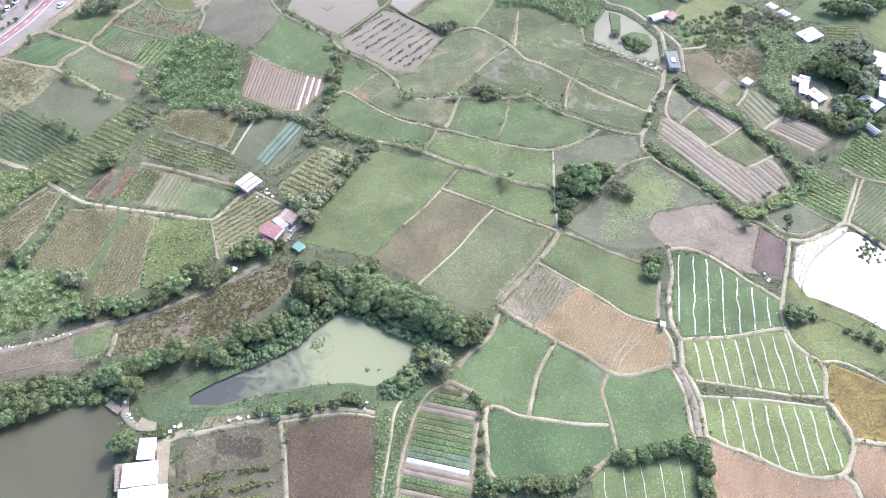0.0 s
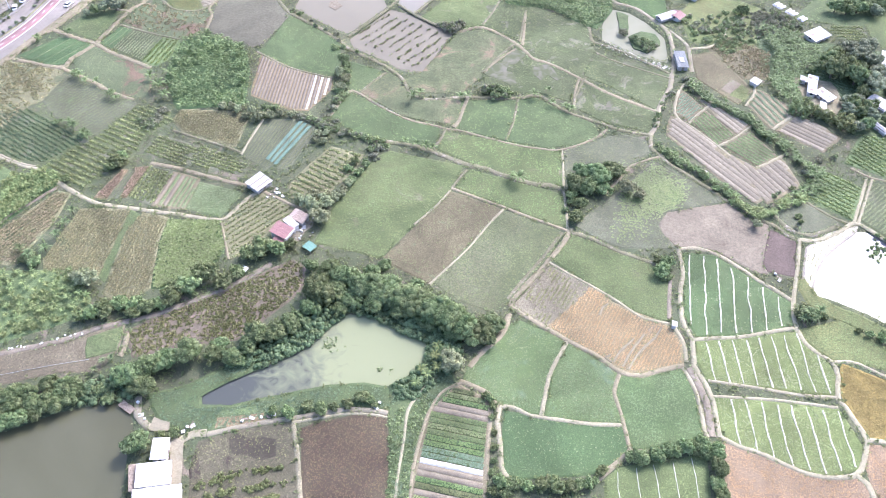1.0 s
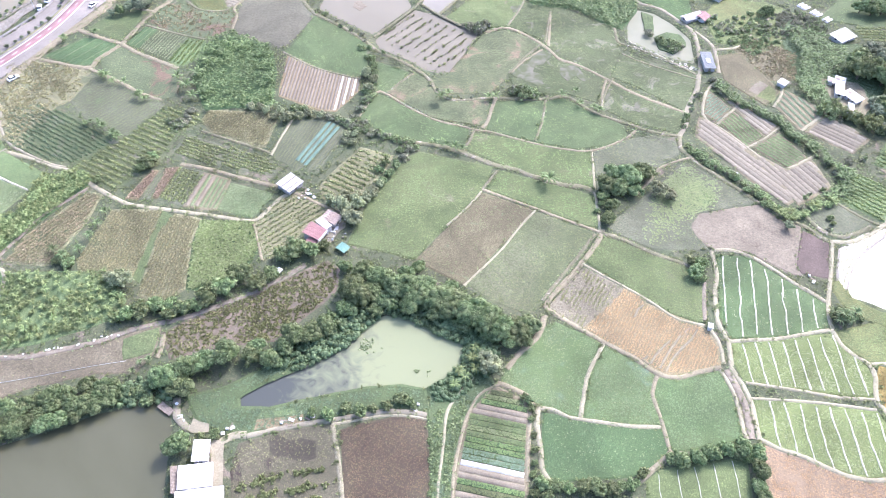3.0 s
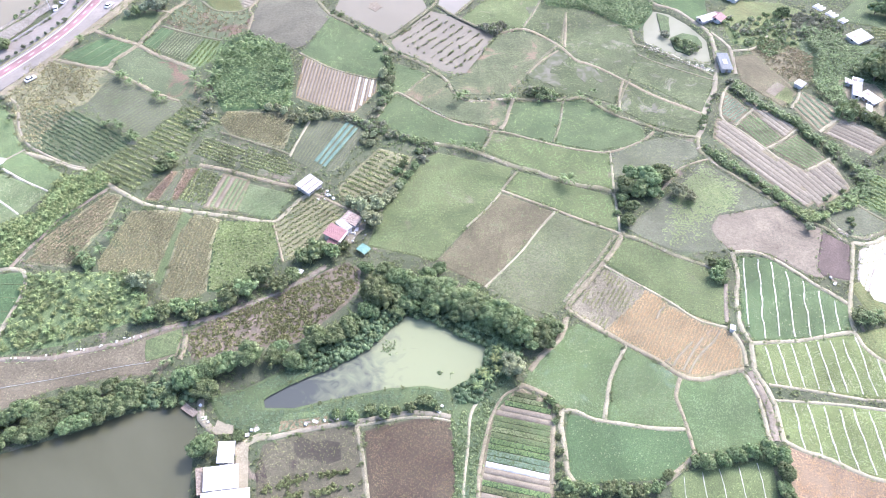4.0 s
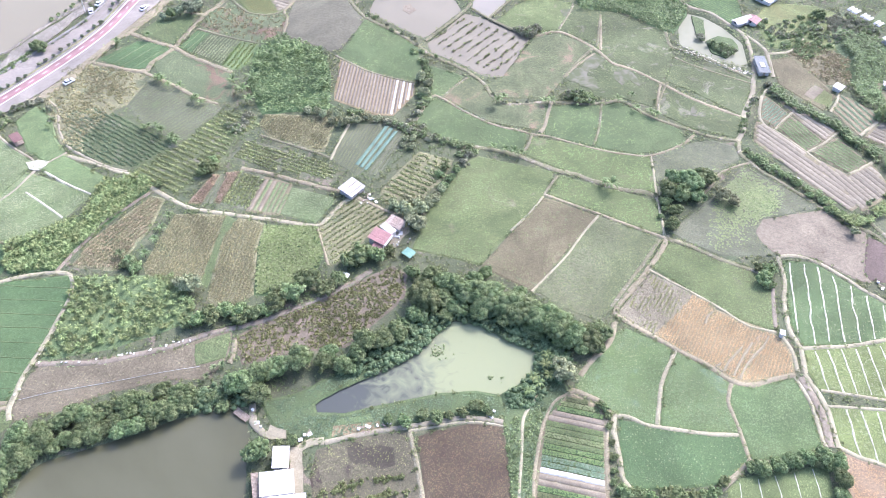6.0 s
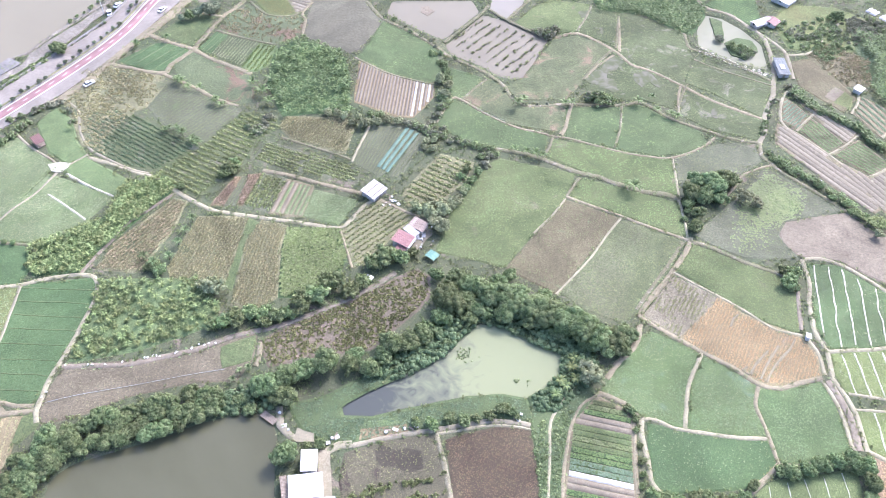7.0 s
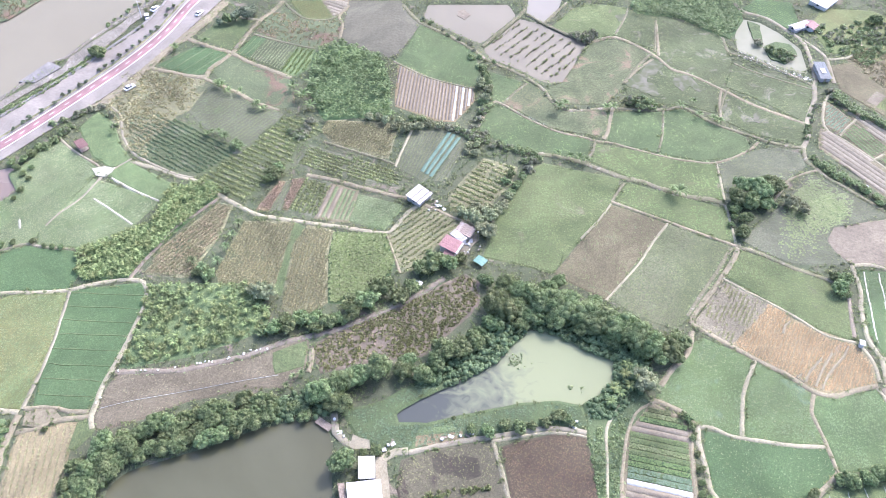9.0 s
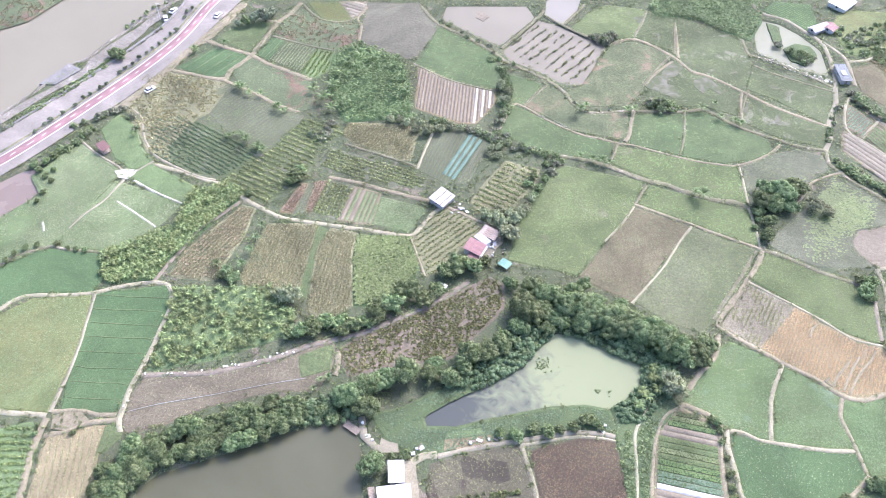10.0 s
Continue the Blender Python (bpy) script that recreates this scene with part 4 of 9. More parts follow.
        for i, (a, b) in enumerate(runs):
            name = veg[i % len(veg)]
            bed = part("bed", bed_mesh("bed", a, b, 1.6, 0.22, z, SOIL[{"olive": "olive", "earth": "tan", "rice": "paddy_dark", "leafy": "paddy", "grass": "lawn", "frost": "pale", "blue": "leafy", "white": "mulch"}[name]]), None, ob)
            if name in ("earth", "white"):
                continue
            a, b = np.array(a), np.array(b)
            d = (b - a) / np.linalg.norm(b - a)
            m = int(np.linalg.norm(b - a) / 0.07)
            side = rng.choice([-0.55, -0.2, 0.2, 0.55], m)
            xy = a + np.outer(rng.uniform(0, np.linalg.norm(b - a), m), d) + side[:, None] * np.array([-d[1], d[0]])
            tagged(part("crop", blades("crop", lift(xy, z + 0.24), 6, 0.36, 0.2, LEAF[name], rng), None, bed), kind="stuff")
    elif kind in ("furrow_green", "furrow_dark", "paddy_rows", "paddy_dark") and lines:
        for a, b in spans(outline, turn, lines, 0.3, 0.75):
            n = max(2, int((Vector(b) - Vector(a)).length / 4))
            bent = [Vector(a).lerp(Vector(b), i / n) + Vector((rng.normal(0, 0.16), rng.normal(0, 0.16))) for i in range(n + 1)]
            line = smooth_line(bent, 0.8)
            thick = {"furrow_green": 0.4, "furrow_dark": 0.38, "paddy_rows": 0.2, "paddy_dark": 0.3}[kind]
            part("furrow", ribbon("furrow", line, thick, z + 0.06, SOIL["furrow"] if kind != "paddy_dark" else SOIL["pale" if turn > 50 else "grass"], 0.02, 0.1, 0.7), None, ob)
    return ob


field("paddy_dark", [(-175.5, 257.7), (-164.5, 271.1), (-152.3, 269.2), (-149.3, 265.9), (-156.7, 253.8), (-160.4, 252.4)], turn=56.2, lines=4.2)
field("grass", [(-165, 277.6), (-157.5, 291.8), (-144.8, 293.6), (-147.6, 279.7), (-149.3, 270.6)])
field("paddy_dark", [(-146.3, 268.5), (-141.7, 280.6), (-136.7, 278.9), (-141.2, 265.7)], turn=69.8, lines=2.5)
field("pale_rows", [(-140.6, 265.3), (-136.2, 278.9), (-123.3, 275), (-126.9, 258.2)], turn=73.5)
field("lime_rows", [(-126.3, 257.9), (-122.8, 274.6), (-115.3, 272.8), (-116.3, 260.1), (-120.1, 255), (-123, 255.9)], turn=75.9)
field("rusty_scrub", [(-141.5, 283.1), (-137.5, 297.7), (-131.1, 301.4), (-123.1, 294.4), (-114.1, 293.4), (-109, 296.4), (-106.6, 289.2), (-107.9, 281.9), (-115.6, 273.9)])
field("yellow_rows", [(-131.7, 308.2), (-118.3, 309.3), (-111.8, 298), (-114.6, 295.5), (-123.1, 296.2)], turn=-25.7)
field("beds_grey", [(-118, 310.2), (-106.2, 311.2), (-105.3, 304.8), (-109.1, 299.1), (-111.4, 298.4)], turn=-24.9)
field("wet_dark", [(-105.5, 302.5), (-106, 310.3), (-83.3, 312.1), (-74.4, 293.8), (-81.2, 272.5), (-85.4, 270.2), (-88.5, 273.9), (-97, 275.3), (-102.5, 279), (-105.8, 282.9), (-106.1, 291.4)])
field("rusty_grass", [(-153.5, 256.3), (-148.4, 265.9), (-122.3, 253.3), (-117.5, 236.5), (-122.3, 234.4), (-134.4, 238.8), (-146.9, 246.8)])
field("meadow_dark", [(-79.7, 270.6), (-73.2, 293.9), (-61, 285.5), (-50.3, 276.8), (-47, 255.7), (-52.9, 252.7), (-67, 257.3), (-82.6, 267.6)])
field("banana_old", [(-115.5, 269.9), (-106, 278.7), (-94.3, 273.5), (-87.3, 268.1), (-83.1, 253.1), (-81.3, 233.8), (-104.7, 228.9), (-114, 247.3)])
field("furrow_grey", [(-80.3, 265.5), (-67.2, 258), (-52.9, 252.7), (-49.4, 251.9), (-49.6, 244.7), (-56.3, 231.5), (-62.8, 231.7), (-79.2, 239.1)], turn=87.5, lines=1.3)
field("dry_grass", [(-178.4, 253.8), (-157.9, 249.7), (-160, 240.5), (-169.9, 232.8), (-176.9, 229), (-186.8, 252.4)])
field("dry_grass", [(-178.7, 254.5), (-158, 250), (-154.7, 248.8), (-159.8, 234.2), (-168.6, 229.5), (-175.5, 225.7), (-189.9, 249.2)])
field("olive_rows", [(-159.5, 233.6), (-154, 248.1), (-140.8, 241.8), (-123, 233.3), (-121.3, 231.1), (-130.1, 212.7), (-135.3, 213), (-145.9, 219.6)], turn=56.0)
field("green_rows", [(-167.9, 227.9), (-156.8, 223.7), (-142.2, 215), (-131.6, 211.1), (-143.6, 196.9), (-156.2, 199), (-171.6, 206.9), (-177.5, 225.6)], turn=-30.5)
field("bush_rows", [(-143.3, 196), (-130.6, 211.1), (-120.8, 229.4), (-107.8, 228.7), (-105.1, 222.3), (-113.1, 213.8), (-112.7, 209.2), (-114.5, 201.6), (-125.8, 185.4), (-131.5, 187.8)], turn=-25.8)
field("corn_dry", [(-105.1, 222.3), (-103.7, 228.9), (-81.4, 228.8), (-78.3, 224.1), (-79.4, 209.9), (-82.5, 210.3), (-99.3, 216.3)], turn=69.7)
field("low_rows", [(-111.4, 204.8), (-108, 214.2), (-78.1, 203.9), (-73.6, 201.3), (-73.4, 195.6), (-97.1, 199.8)], turn=-20.4)
field("fine_rows", [(-76.5, 205.5), (-72.2, 225.4), (-53.3, 225.7), (-63.8, 201.9), (-66.2, 198.9)], turn=73.9)
field("brown_bush_rows", [(-56.9, 191), (-50.9, 202.7), (-45.1, 211.5), (-33.6, 208.3), (-35.7, 200.8), (-43.8, 187.7), (-49, 183.8), (-55.1, 185.6)], turn=-26.8)
field("fine_rows", [(-62.3, 199.1), (-52.9, 222.5), (-46.3, 220.7), (-55.1, 209.9), (-59.3, 199.3)], turn=67.5)
field("red_crop", [(-120.8, 181.6), (-115.5, 195.2), (-113.2, 195.3), (-116.5, 181.4)], turn=67.9)
field("fine_rows", [(-116.5, 181.4), (-113.2, 195.3), (-110.8, 196.1), (-112.4, 182.1)], turn=76.6)
field("red_crop", [(-112.4, 182.1), (-111, 196.6), (-107.3, 197.4), (-110.2, 182.3)], turn=77.5)
field("low_rows", [(-110, 181.7), (-106.9, 197.5), (-98.4, 195.7), (-100.9, 179.7)], turn=78.0)
field("beds_brown", [(-100.7, 179.1), (-97.8, 195.2), (-88.3, 192.4), (-89.9, 178.2)], turn=78.6)
field("leafy_pale", [(-89.2, 178.3), (-87.5, 190.5), (-72.5, 186.5), (-73.7, 183.1), (-77.7, 175.6)])
field("corn_tan", [(-127.4, 153.9), (-123.5, 175.7), (-106.9, 176.7), (-107.5, 169.5), (-108.7, 148.1), (-113.9, 145.6), (-125.7, 149.4)], turn=79.2)
field("grass", [(-108.7, 148.1), (-107.5, 169.5), (-107.5, 176.6), (-102.3, 173.6), (-106.3, 159.8), (-106.3, 146)])
field("corn_tan", [(-104.9, 141.7), (-105.9, 167.1), (-102.8, 175.4), (-93.9, 173.3), (-94.6, 162.9), (-92.1, 144.6), (-97.7, 137.9)], turn=85.2)
field("corn", [(-91.2, 144.7), (-93.7, 162.9), (-93.7, 172.8), (-77.1, 173.3), (-73, 161.7), (-74.3, 156.9), (-82.7, 145.1)])
field("faded_rows", [(-76.2, 173.4), (-70.6, 182), (-65.7, 186.3), (-60.6, 184.7), (-48.4, 179.4), (-53.3, 175.2), (-60.7, 169.7), (-63.8, 162.2), (-69.9, 157.2)], turn=45.8)
field("mud_field", [(-93.9, 128.2), (-83.7, 136.1), (-62.9, 149.1), (-50.4, 157.8), (-46.4, 155), (-46, 147.1), (-50.9, 140.4), (-61.7, 127.5), (-77.3, 124.4), (-89.8, 119.9)])
field("plough", [(-146, 116), (-124.5, 120.2), (-110.7, 123.4), (-95.7, 130.9), (-95.1, 121.5), (-98.1, 114.9), (-109, 114.2), (-125, 108.8), (-135.7, 103), (-146.2, 98.6), (-148, 102.8), (-147.7, 109.7)], turn=15.0)
field("soil_shrub", [(-63.4, 76.8), (-65.4, 87.2), (-65, 94.3), (-58.2, 97.1), (-49.7, 99.6), (-42.1, 100.8), (-40, 93), (-37, 78)])
field("damp_patch", [(-57.7, 96.3), (-55.6, 97.5), (-53.4, 97), (-52.7, 92.5), (-54.5, 91.1), (-56.5, 92.3)])
field("damp_patch", [(-52.3, 96), (-49.2, 97.1), (-45.2, 96.4), (-44.6, 91.6), (-47.9, 90.2), (-51.6, 91.2)])
field("brown_weed", [(-38.9, 99.6), (-26.1, 103.9), (-17, 104.9), (-15.3, 94.2), (-14.7, 79), (-35, 78.1)])
field("leafy", [(4.8, 121.3), (17.1, 135.7), (20.5, 137.9), (32.8, 131.4), (27.2, 116.8), (25.2, 106.9), (16.7, 109.5), (13.6, 109.9), (10.5, 114.2), (4.1, 116.6)])
field("leafy", [(34.4, 130.5), (47.2, 121.5), (45.4, 115.9), (46.7, 105.7), (26.7, 106.5), (28.9, 118.7)])
field("leafy_dark", [(15.2, 107.3), (46.9, 104.1), (48.1, 98), (43, 92.1), (34, 90.2), (19.4, 88.7), (15, 89.3)])
field("paddy_lush", [(48.2, 120.6), (53.7, 119.6), (66.3, 123.4), (68.2, 115.2), (68.6, 103.9), (64.4, 101.2), (49.6, 98), (48.3, 106.3), (46.8, 114.2)])
field("mud_rice", [(18.9, 143.5), (30.8, 159.6), (42.8, 152.5), (38, 146.3), (28, 136.7)], turn=61.5)
field("stubble", [(28.5, 136.3), (38.3, 146.7), (42.8, 152.5), (47, 150), (48.4, 146.8), (64.5, 138.8), (67.9, 133.3), (66.7, 125.4), (54, 121.9), (49.2, 122.6), (33.7, 132.5)], turn=62.0)
field("meadow", [(31.9, 162.9), (39, 173.5), (62.6, 162.8), (67.9, 155.6), (64.8, 140.7), (56.6, 143.4), (43.7, 153.2)])
field("furrow_dark", [(74.6, 167.7), (84.2, 167.1), (97.1, 155.4), (104.1, 149.4), (102.4, 141.2), (91.3, 137.5), (72.8, 135.5), (71.1, 142.7)], turn=81.0, lines=4.5)
field("furrow_green", [(72.5, 133.1), (103.3, 138.1), (109.1, 128.5), (110.2, 123.7), (108.3, 117.2), (73.8, 120.1), (71.8, 126.6)], turn=90.5, lines=4.0)
field("furrow_green", [(74.5, 115), (108, 112.3), (110.7, 101.7), (107.9, 95.1), (99.1, 92.8), (90.7, 94.7), (74, 102)], turn=89.6, lines=4.2)
field("red_stubble", [(73.4, 100.8), (90.6, 94), (101.8, 91.7), (107.7, 92), (108.4, 87.1), (108.5, 83), (71.1, 81.3), (73.6, 96.7)])
field("yellow_crop", [(113.5, 127.7), (127.5, 120.9), (133.1, 117.5), (127.7, 102.5), (121.8, 103.9), (114.6, 104.4), (111.8, 110.2), (110.7, 117.3)])
field("red_stubble", [(113, 101.8), (120.9, 101.4), (127.1, 100.8), (120.9, 83.5), (110.7, 83.1), (110.5, 95.2)])
field("paddy_rows", [(41.2, 89), (45.2, 92.2), (64.3, 96), (67.9, 95.7), (66.3, 81.1), (40.4, 80)], turn=90.7, lines=5)
field("meadow_yellow", [(104.4, 139.2), (118.3, 143.1), (131, 131.2), (135.2, 127.9), (133.7, 123.6), (129.2, 125.6), (117.5, 129.3), (111, 129.5), (105.9, 135.2)])
field("bare_soil", [(68.8, 181.1), (72.4, 185.8), (93.2, 191.3), (99.8, 184.3), (105, 182), (99.1, 164.3), (100.1, 160.9), (96.7, 161.8), (85.6, 169.6), (73, 171.3), (69, 176)])
field("bare_dark", [(105.5, 179.9), (112.3, 174.8), (108.6, 160.2), (100.4, 162.1), (99.5, 164.4)])
field("meadow_grey", [(40.2, 178.2), (48.5, 186.5), (57.1, 195.2), (71.1, 211.9), (92, 193.2), (71.5, 186.3), (67.7, 179.8), (71.9, 170), (54.3, 169.5), (46.4, 173.5)])
field("turf_patch", [(66.5, 194.5), (68.5, 198.6), (73.2, 201), (78.6, 198.4), (78.8, 192.6), (75.4, 189.6), (71.6, 188.8), (68.2, 190.2)])
field("meadow_dark", [(1.5, 241.2), (22.4, 242.6), (17.8, 219.9), (0.8, 224.5)])
field("meadow_dark", [(23.3, 242.7), (29.5, 244.8), (51.3, 230.4), (51.9, 224.6), (44.1, 219.4), (33.6, 216.5), (19.2, 219.3)])
field("meadow_dark", [(-41.6, 242.7), (-19.9, 228.6), (-6.9, 224.3), (-7.5, 213.9), (-21, 216.1), (-38, 220.3), (-47.4, 228.4)])
field("rusty_meadow", [(-37.4, 243.7), (-28.7, 257), (-22.7, 251.9), (-17.5, 241.6), (1, 242.2), (-0.7, 227), (-20, 230.3)])
field("meadow_dark", [(-44.8, 263.4), (-31, 257.6), (-38.5, 243.7), (-41.9, 245.2)])
field("meadow_green", [(-4.8, 222.5), (37.6, 214.3), (37.2, 196.8), (24.8, 198.8), (10, 204.2), (-6.5, 213)])
field("meadow_grey", [(39, 214.4), (51.6, 222.1), (61.4, 225.2), (69.5, 222.6), (69.7, 216.4), (58.3, 206.7), (49, 203.2), (38.5, 195.4)])
field("meadow", [(-23.6, 210.4), (1.9, 204.6), (-1.7, 193), (-15.8, 172.4), (-23.1, 161), (-44.4, 165.8), (-42.2, 175.9), (-36.7, 192.2), (-28.4, 207.1)])
field("meadow_green", [(5, 202.5), (36.3, 192.5), (37.4, 178), (32.7, 178.8), (0.3, 193.9)])
field("brown_plot", [(-1.2, 191.1), (15.4, 184), (-7.2, 151.1), (-22, 159.9)])
field("meadow_dull", [(16.8, 183.3), (35.3, 174.8), (30.1, 164), (18.1, 146.3), (12, 141.2), (1.7, 145.4), (-6.4, 151.5)])
field("rusty_meadow", [(-21.7, 253.8), (-14.1, 258.1), (-1.3, 285.8), (8.3, 289.4), (23.8, 282.3), (9.6, 259.7), (0.9, 246.4), (-16.7, 245.2)])
field("swamp_grass", [(9.6, 257.9), (23.7, 278.2), (35, 269.2), (50.5, 260.8), (42.6, 244), (31.8, 248.5), (16.3, 247.5), (10.8, 252.5)])
field("meadow_olive", [(24.9, 282.4), (30.7, 310.9), (55.7, 295.2), (55.1, 274.6), (48.2, 260.6), (28.3, 274.6)])
field("meadow_olive", [(10.7, 292.6), (16.9, 312.1), (29.4, 309.9), (25, 284.4)])
field("meadow", [(-16.3, 298.3), (-8.2, 310.2), (-0.9, 316.8), (16.9, 314.5), (9.4, 293.8), (-0.2, 290.9), (-12.4, 294.3)])
field("banana_dark", [(19.2, 317.8), (24.6, 330.9), (69, 334.7), (66, 309.1), (58.2, 294.8), (50.6, 299.3), (40.2, 308.8), (28, 309.5), (20.7, 310.7)])
field("meadow_olive", [(50.5, 260.8), (56.5, 276.6), (85, 263.2), (76.2, 241.1), (59.1, 255.8)])
field("meadow_olive", [(44.6, 240.7), (50.2, 257.1), (76, 239.4), (72.2, 227.6), (54.7, 232.9)])
field("brown_plot", [(96.6, 277.6), (105.4, 281), (114.3, 261.6), (116.6, 256.2), (109, 246.8), (96.2, 262.1)])
field("bare_soil", [(104.3, 255.7), (110.2, 262.5), (113.1, 259.4), (107.3, 252.9)])
field("meadow_yellow", [(106.8, 252.1), (113.3, 259.4), (115.3, 255.6), (111.8, 248.6)])
field("brown_thicket", [(104.6, 283), (113.7, 292.7), (130.5, 282), (125.2, 264.2), (114.7, 263.5)])
field("beds_white", [(88.1, 254.2), (94.2, 244.1), (88.3, 235.2), (83.6, 239.9)], turn=45.8)
field("beds_grey", [(91.7, 258.1), (97.1, 248.4), (110.7, 234.3), (105.1, 228.1), (96.3, 243.5)], turn=-56.0)
field("beds_green", [(89.3, 234.9), (95.2, 241.4), (104, 228), (95.9, 221.8)], turn=-62.2)
field("beds_grey", [(81.6, 237.7), (86.8, 232.8), (95.2, 220.5), (107.2, 195.5), (103.6, 192.5), (94, 203.7), (78.4, 226.4)], turn=-52.8)
field("beds_green", [(98.5, 221.3), (109.8, 230), (116.8, 217), (108.7, 211.3)], turn=-45.0)
field("beds_grey", [(96.1, 219.6), (107.8, 209.8), (118.1, 216.4), (121.2, 201.9), (107.5, 192.7)], turn=-59.9)
field("beds_mixed", [(113.2, 246), (118.9, 256.4), (131.6, 244.5), (118.9, 232.9)], turn=-66.5)
field("beds_grey", [(120.8, 231.7), (131.5, 242.5), (143.5, 229), (134.8, 220.6)], turn=-38.4)
field("lime_rows", [(122.4, 195.8), (131.3, 210.4), (142.9, 201.8), (134.8, 186.3)], turn=-39.1)
field("meadow_grey", [(109.2, 187.5), (119.4, 193.5), (126.2, 189.8), (129.5, 184.7), (121.5, 179.9), (114, 179.9)])
field("pale_rows", [(137.7, 187), (147.7, 205), (155.3, 202.6), (162.8, 200.2), (152.7, 172.2), (146.5, 176.8)], turn=41.9)
field("lime_rows", [(141.4, 214.9), (152.7, 231.2), (164.2, 228.8), (172.4, 226.7), (164.4, 204.6), (156.8, 207)], turn=-48.4)
field("meadow_dark", [(148.5, 310.1), (165.6, 331), (199.8, 333.8), (194.1, 316.8), (186, 313.9), (172.2, 301.8), (166, 305.7)])
field("bush_rows", [(160.2, 303.1), (176.1, 306.5), (175.8, 293.6), (162.7, 294.7)], turn=2)
field("meadow", [(178.7, 306.7), (185.5, 316.2), (203.3, 319.8), (196.8, 301.5), (182.3, 287.9), (177.7, 295.8)])
field("meadow_yellow", [(96.7, 307.9), (105.3, 321.5), (126.9, 320.8), (139, 312), (140, 302), (127.4, 290), (119.6, 284), (111, 279.5), (106, 287.5), (98.3, 287.8)])
field("veg_patch", [(69.1, 318.6), (76.4, 325.8), (91.7, 325.1), (90.9, 311.1), (86.2, 304)], turn=-43.0)
field("beds_veg", [(-5.2, 106.7), (-0.2, 113.3), (2.6, 114.9), (9.7, 111.3), (11.3, 107.8), (10.3, 98.6), (9.8, 90.6), (9.6, 78.6), (-9.2, 77.8), (-8.2, 88.2), (-7, 96.2)], turn=-10.3)
field("paddy_dark", [(-202.3, 151.8), (-190.5, 160.2), (-174.9, 159.4), (-170.1, 150.5), (-170.8, 144.9), (-188.3, 143.1), (-196.4, 137.9), (-201.2, 133.4), (-207.7, 148)])
field("leafy_ripe", [(-194.7, 133.9), (-187.3, 140.6), (-170.9, 142.8), (-168.8, 129.4), (-168.9, 103.9), (-182.1, 104.2), (-188.2, 104.1), (-199.9, 130.5)])
field("paddy_dark", [(-169.1, 143.5), (-149.2, 147.9), (-147, 143.2), (-147.1, 128.8), (-149.7, 113.5), (-150.8, 104.7), (-165.3, 104.7), (-167.2, 116.1)], turn=0.6, lines=5)
field("lime_rows", [(-179.3, 97.6), (-172, 100), (-168.6, 95.3), (-167.3, 82.9), (-165.8, 75.7), (-175.4, 75.2), (-184.9, 96.8)], turn=3.6)
field("straw_rows", [(-166, 96.3), (-152.4, 100.4), (-152.1, 93.1), (-149.8, 78.1), (-164.3, 77.2)], turn=98.7)
field("grass", [(-151.9, 100.2), (-149.2, 101.4), (-147.6, 98.2), (-150.7, 93.1), (-151.9, 93.1)])
field("leafy_pale", [(-207.9, 192.7), (-198.4, 210.1), (-179.2, 196.7), (-187.2, 169.5), (-190.9, 161.2), (-203.3, 154), (-211, 172.1), (-201.6, 184)])
field("leafy_pale", [(-188.4, 167.7), (-179.2, 191.9), (-154.3, 182.8), (-160.3, 170.8), (-163.9, 164.4), (-172, 161.5), (-186.5, 161.5)])
field("lawn", [(-175.7, 195), (-170.9, 201.6), (-150.5, 190.3), (-153.5, 182.8)])
field("lawn", [(-193, 218.2), (-189.4, 226.6), (-181.2, 220.7), (-175.5, 208.7), (-168, 200.4), (-175.3, 198.4), (-183, 203.7)])
field("cane", [(-173.1, 159.5), (-153.5, 173), (-152, 188.9), (-139.7, 193.9), (-134.6, 188.7), (-151.3, 158.6), (-154.3, 150.4), (-167.6, 148.4)])
field("red_rows", [(-149.4, 151.9), (-147, 162.4), (-133.5, 183.4), (-129.5, 182.4), (-130.5, 169.6), (-133.7, 159.8), (-135.3, 151.7)], turn=60.4)
field("banana_low", [(-147.2, 147.1), (-117.5, 150), (-108.7, 139.4), (-109.3, 133.2), (-118.2, 128.3), (-128.4, 123.2), (-146.1, 118.3), (-145.2, 125)])
field("dry_grass", [(-188.4, 233.3), (-177.9, 253.5), (-162.9, 247.4), (-153.4, 244.6), (-156.6, 230.7), (-163.6, 225.2), (-171.2, 229.6), (-177.7, 219.4)])
field("scrub_field", [(-187.9, 231.7), (-171.6, 231.2), (-160.8, 226.4), (-162.6, 221.1), (-166.6, 210.2), (-163.9, 203.6), (-172.9, 208), (-179.3, 217.7)])
field("rusty_scrub", [(-263, 262), (-256.1, 278.3), (-247.7, 284.8), (-239.6, 301.8), (-232.5, 312.6), (-238.8, 330.6), (-292, 326)])
field("bank_grass", [(-68.4, 108.3), (-67, 110.2), (-61.9, 113.8), (-55, 117.9), (-50.5, 121), (-53.8, 122), (-62.6, 117.9), (-70.9, 111.9), (-75.7, 109.5)])
field("grass", [(-104.6, 125.3), (-95.8, 129.9), (-95.5, 122), (-102.7, 118.6)])
field("wet_mud", [(111.2, 159.2), (115.8, 172.5), (125.1, 179.3), (135.7, 183), (134.2, 181.4), (127.6, 176.2), (120.1, 169.3), (115.5, 162.4), (112.4, 155.8), (110.4, 153.5)], turn=60)
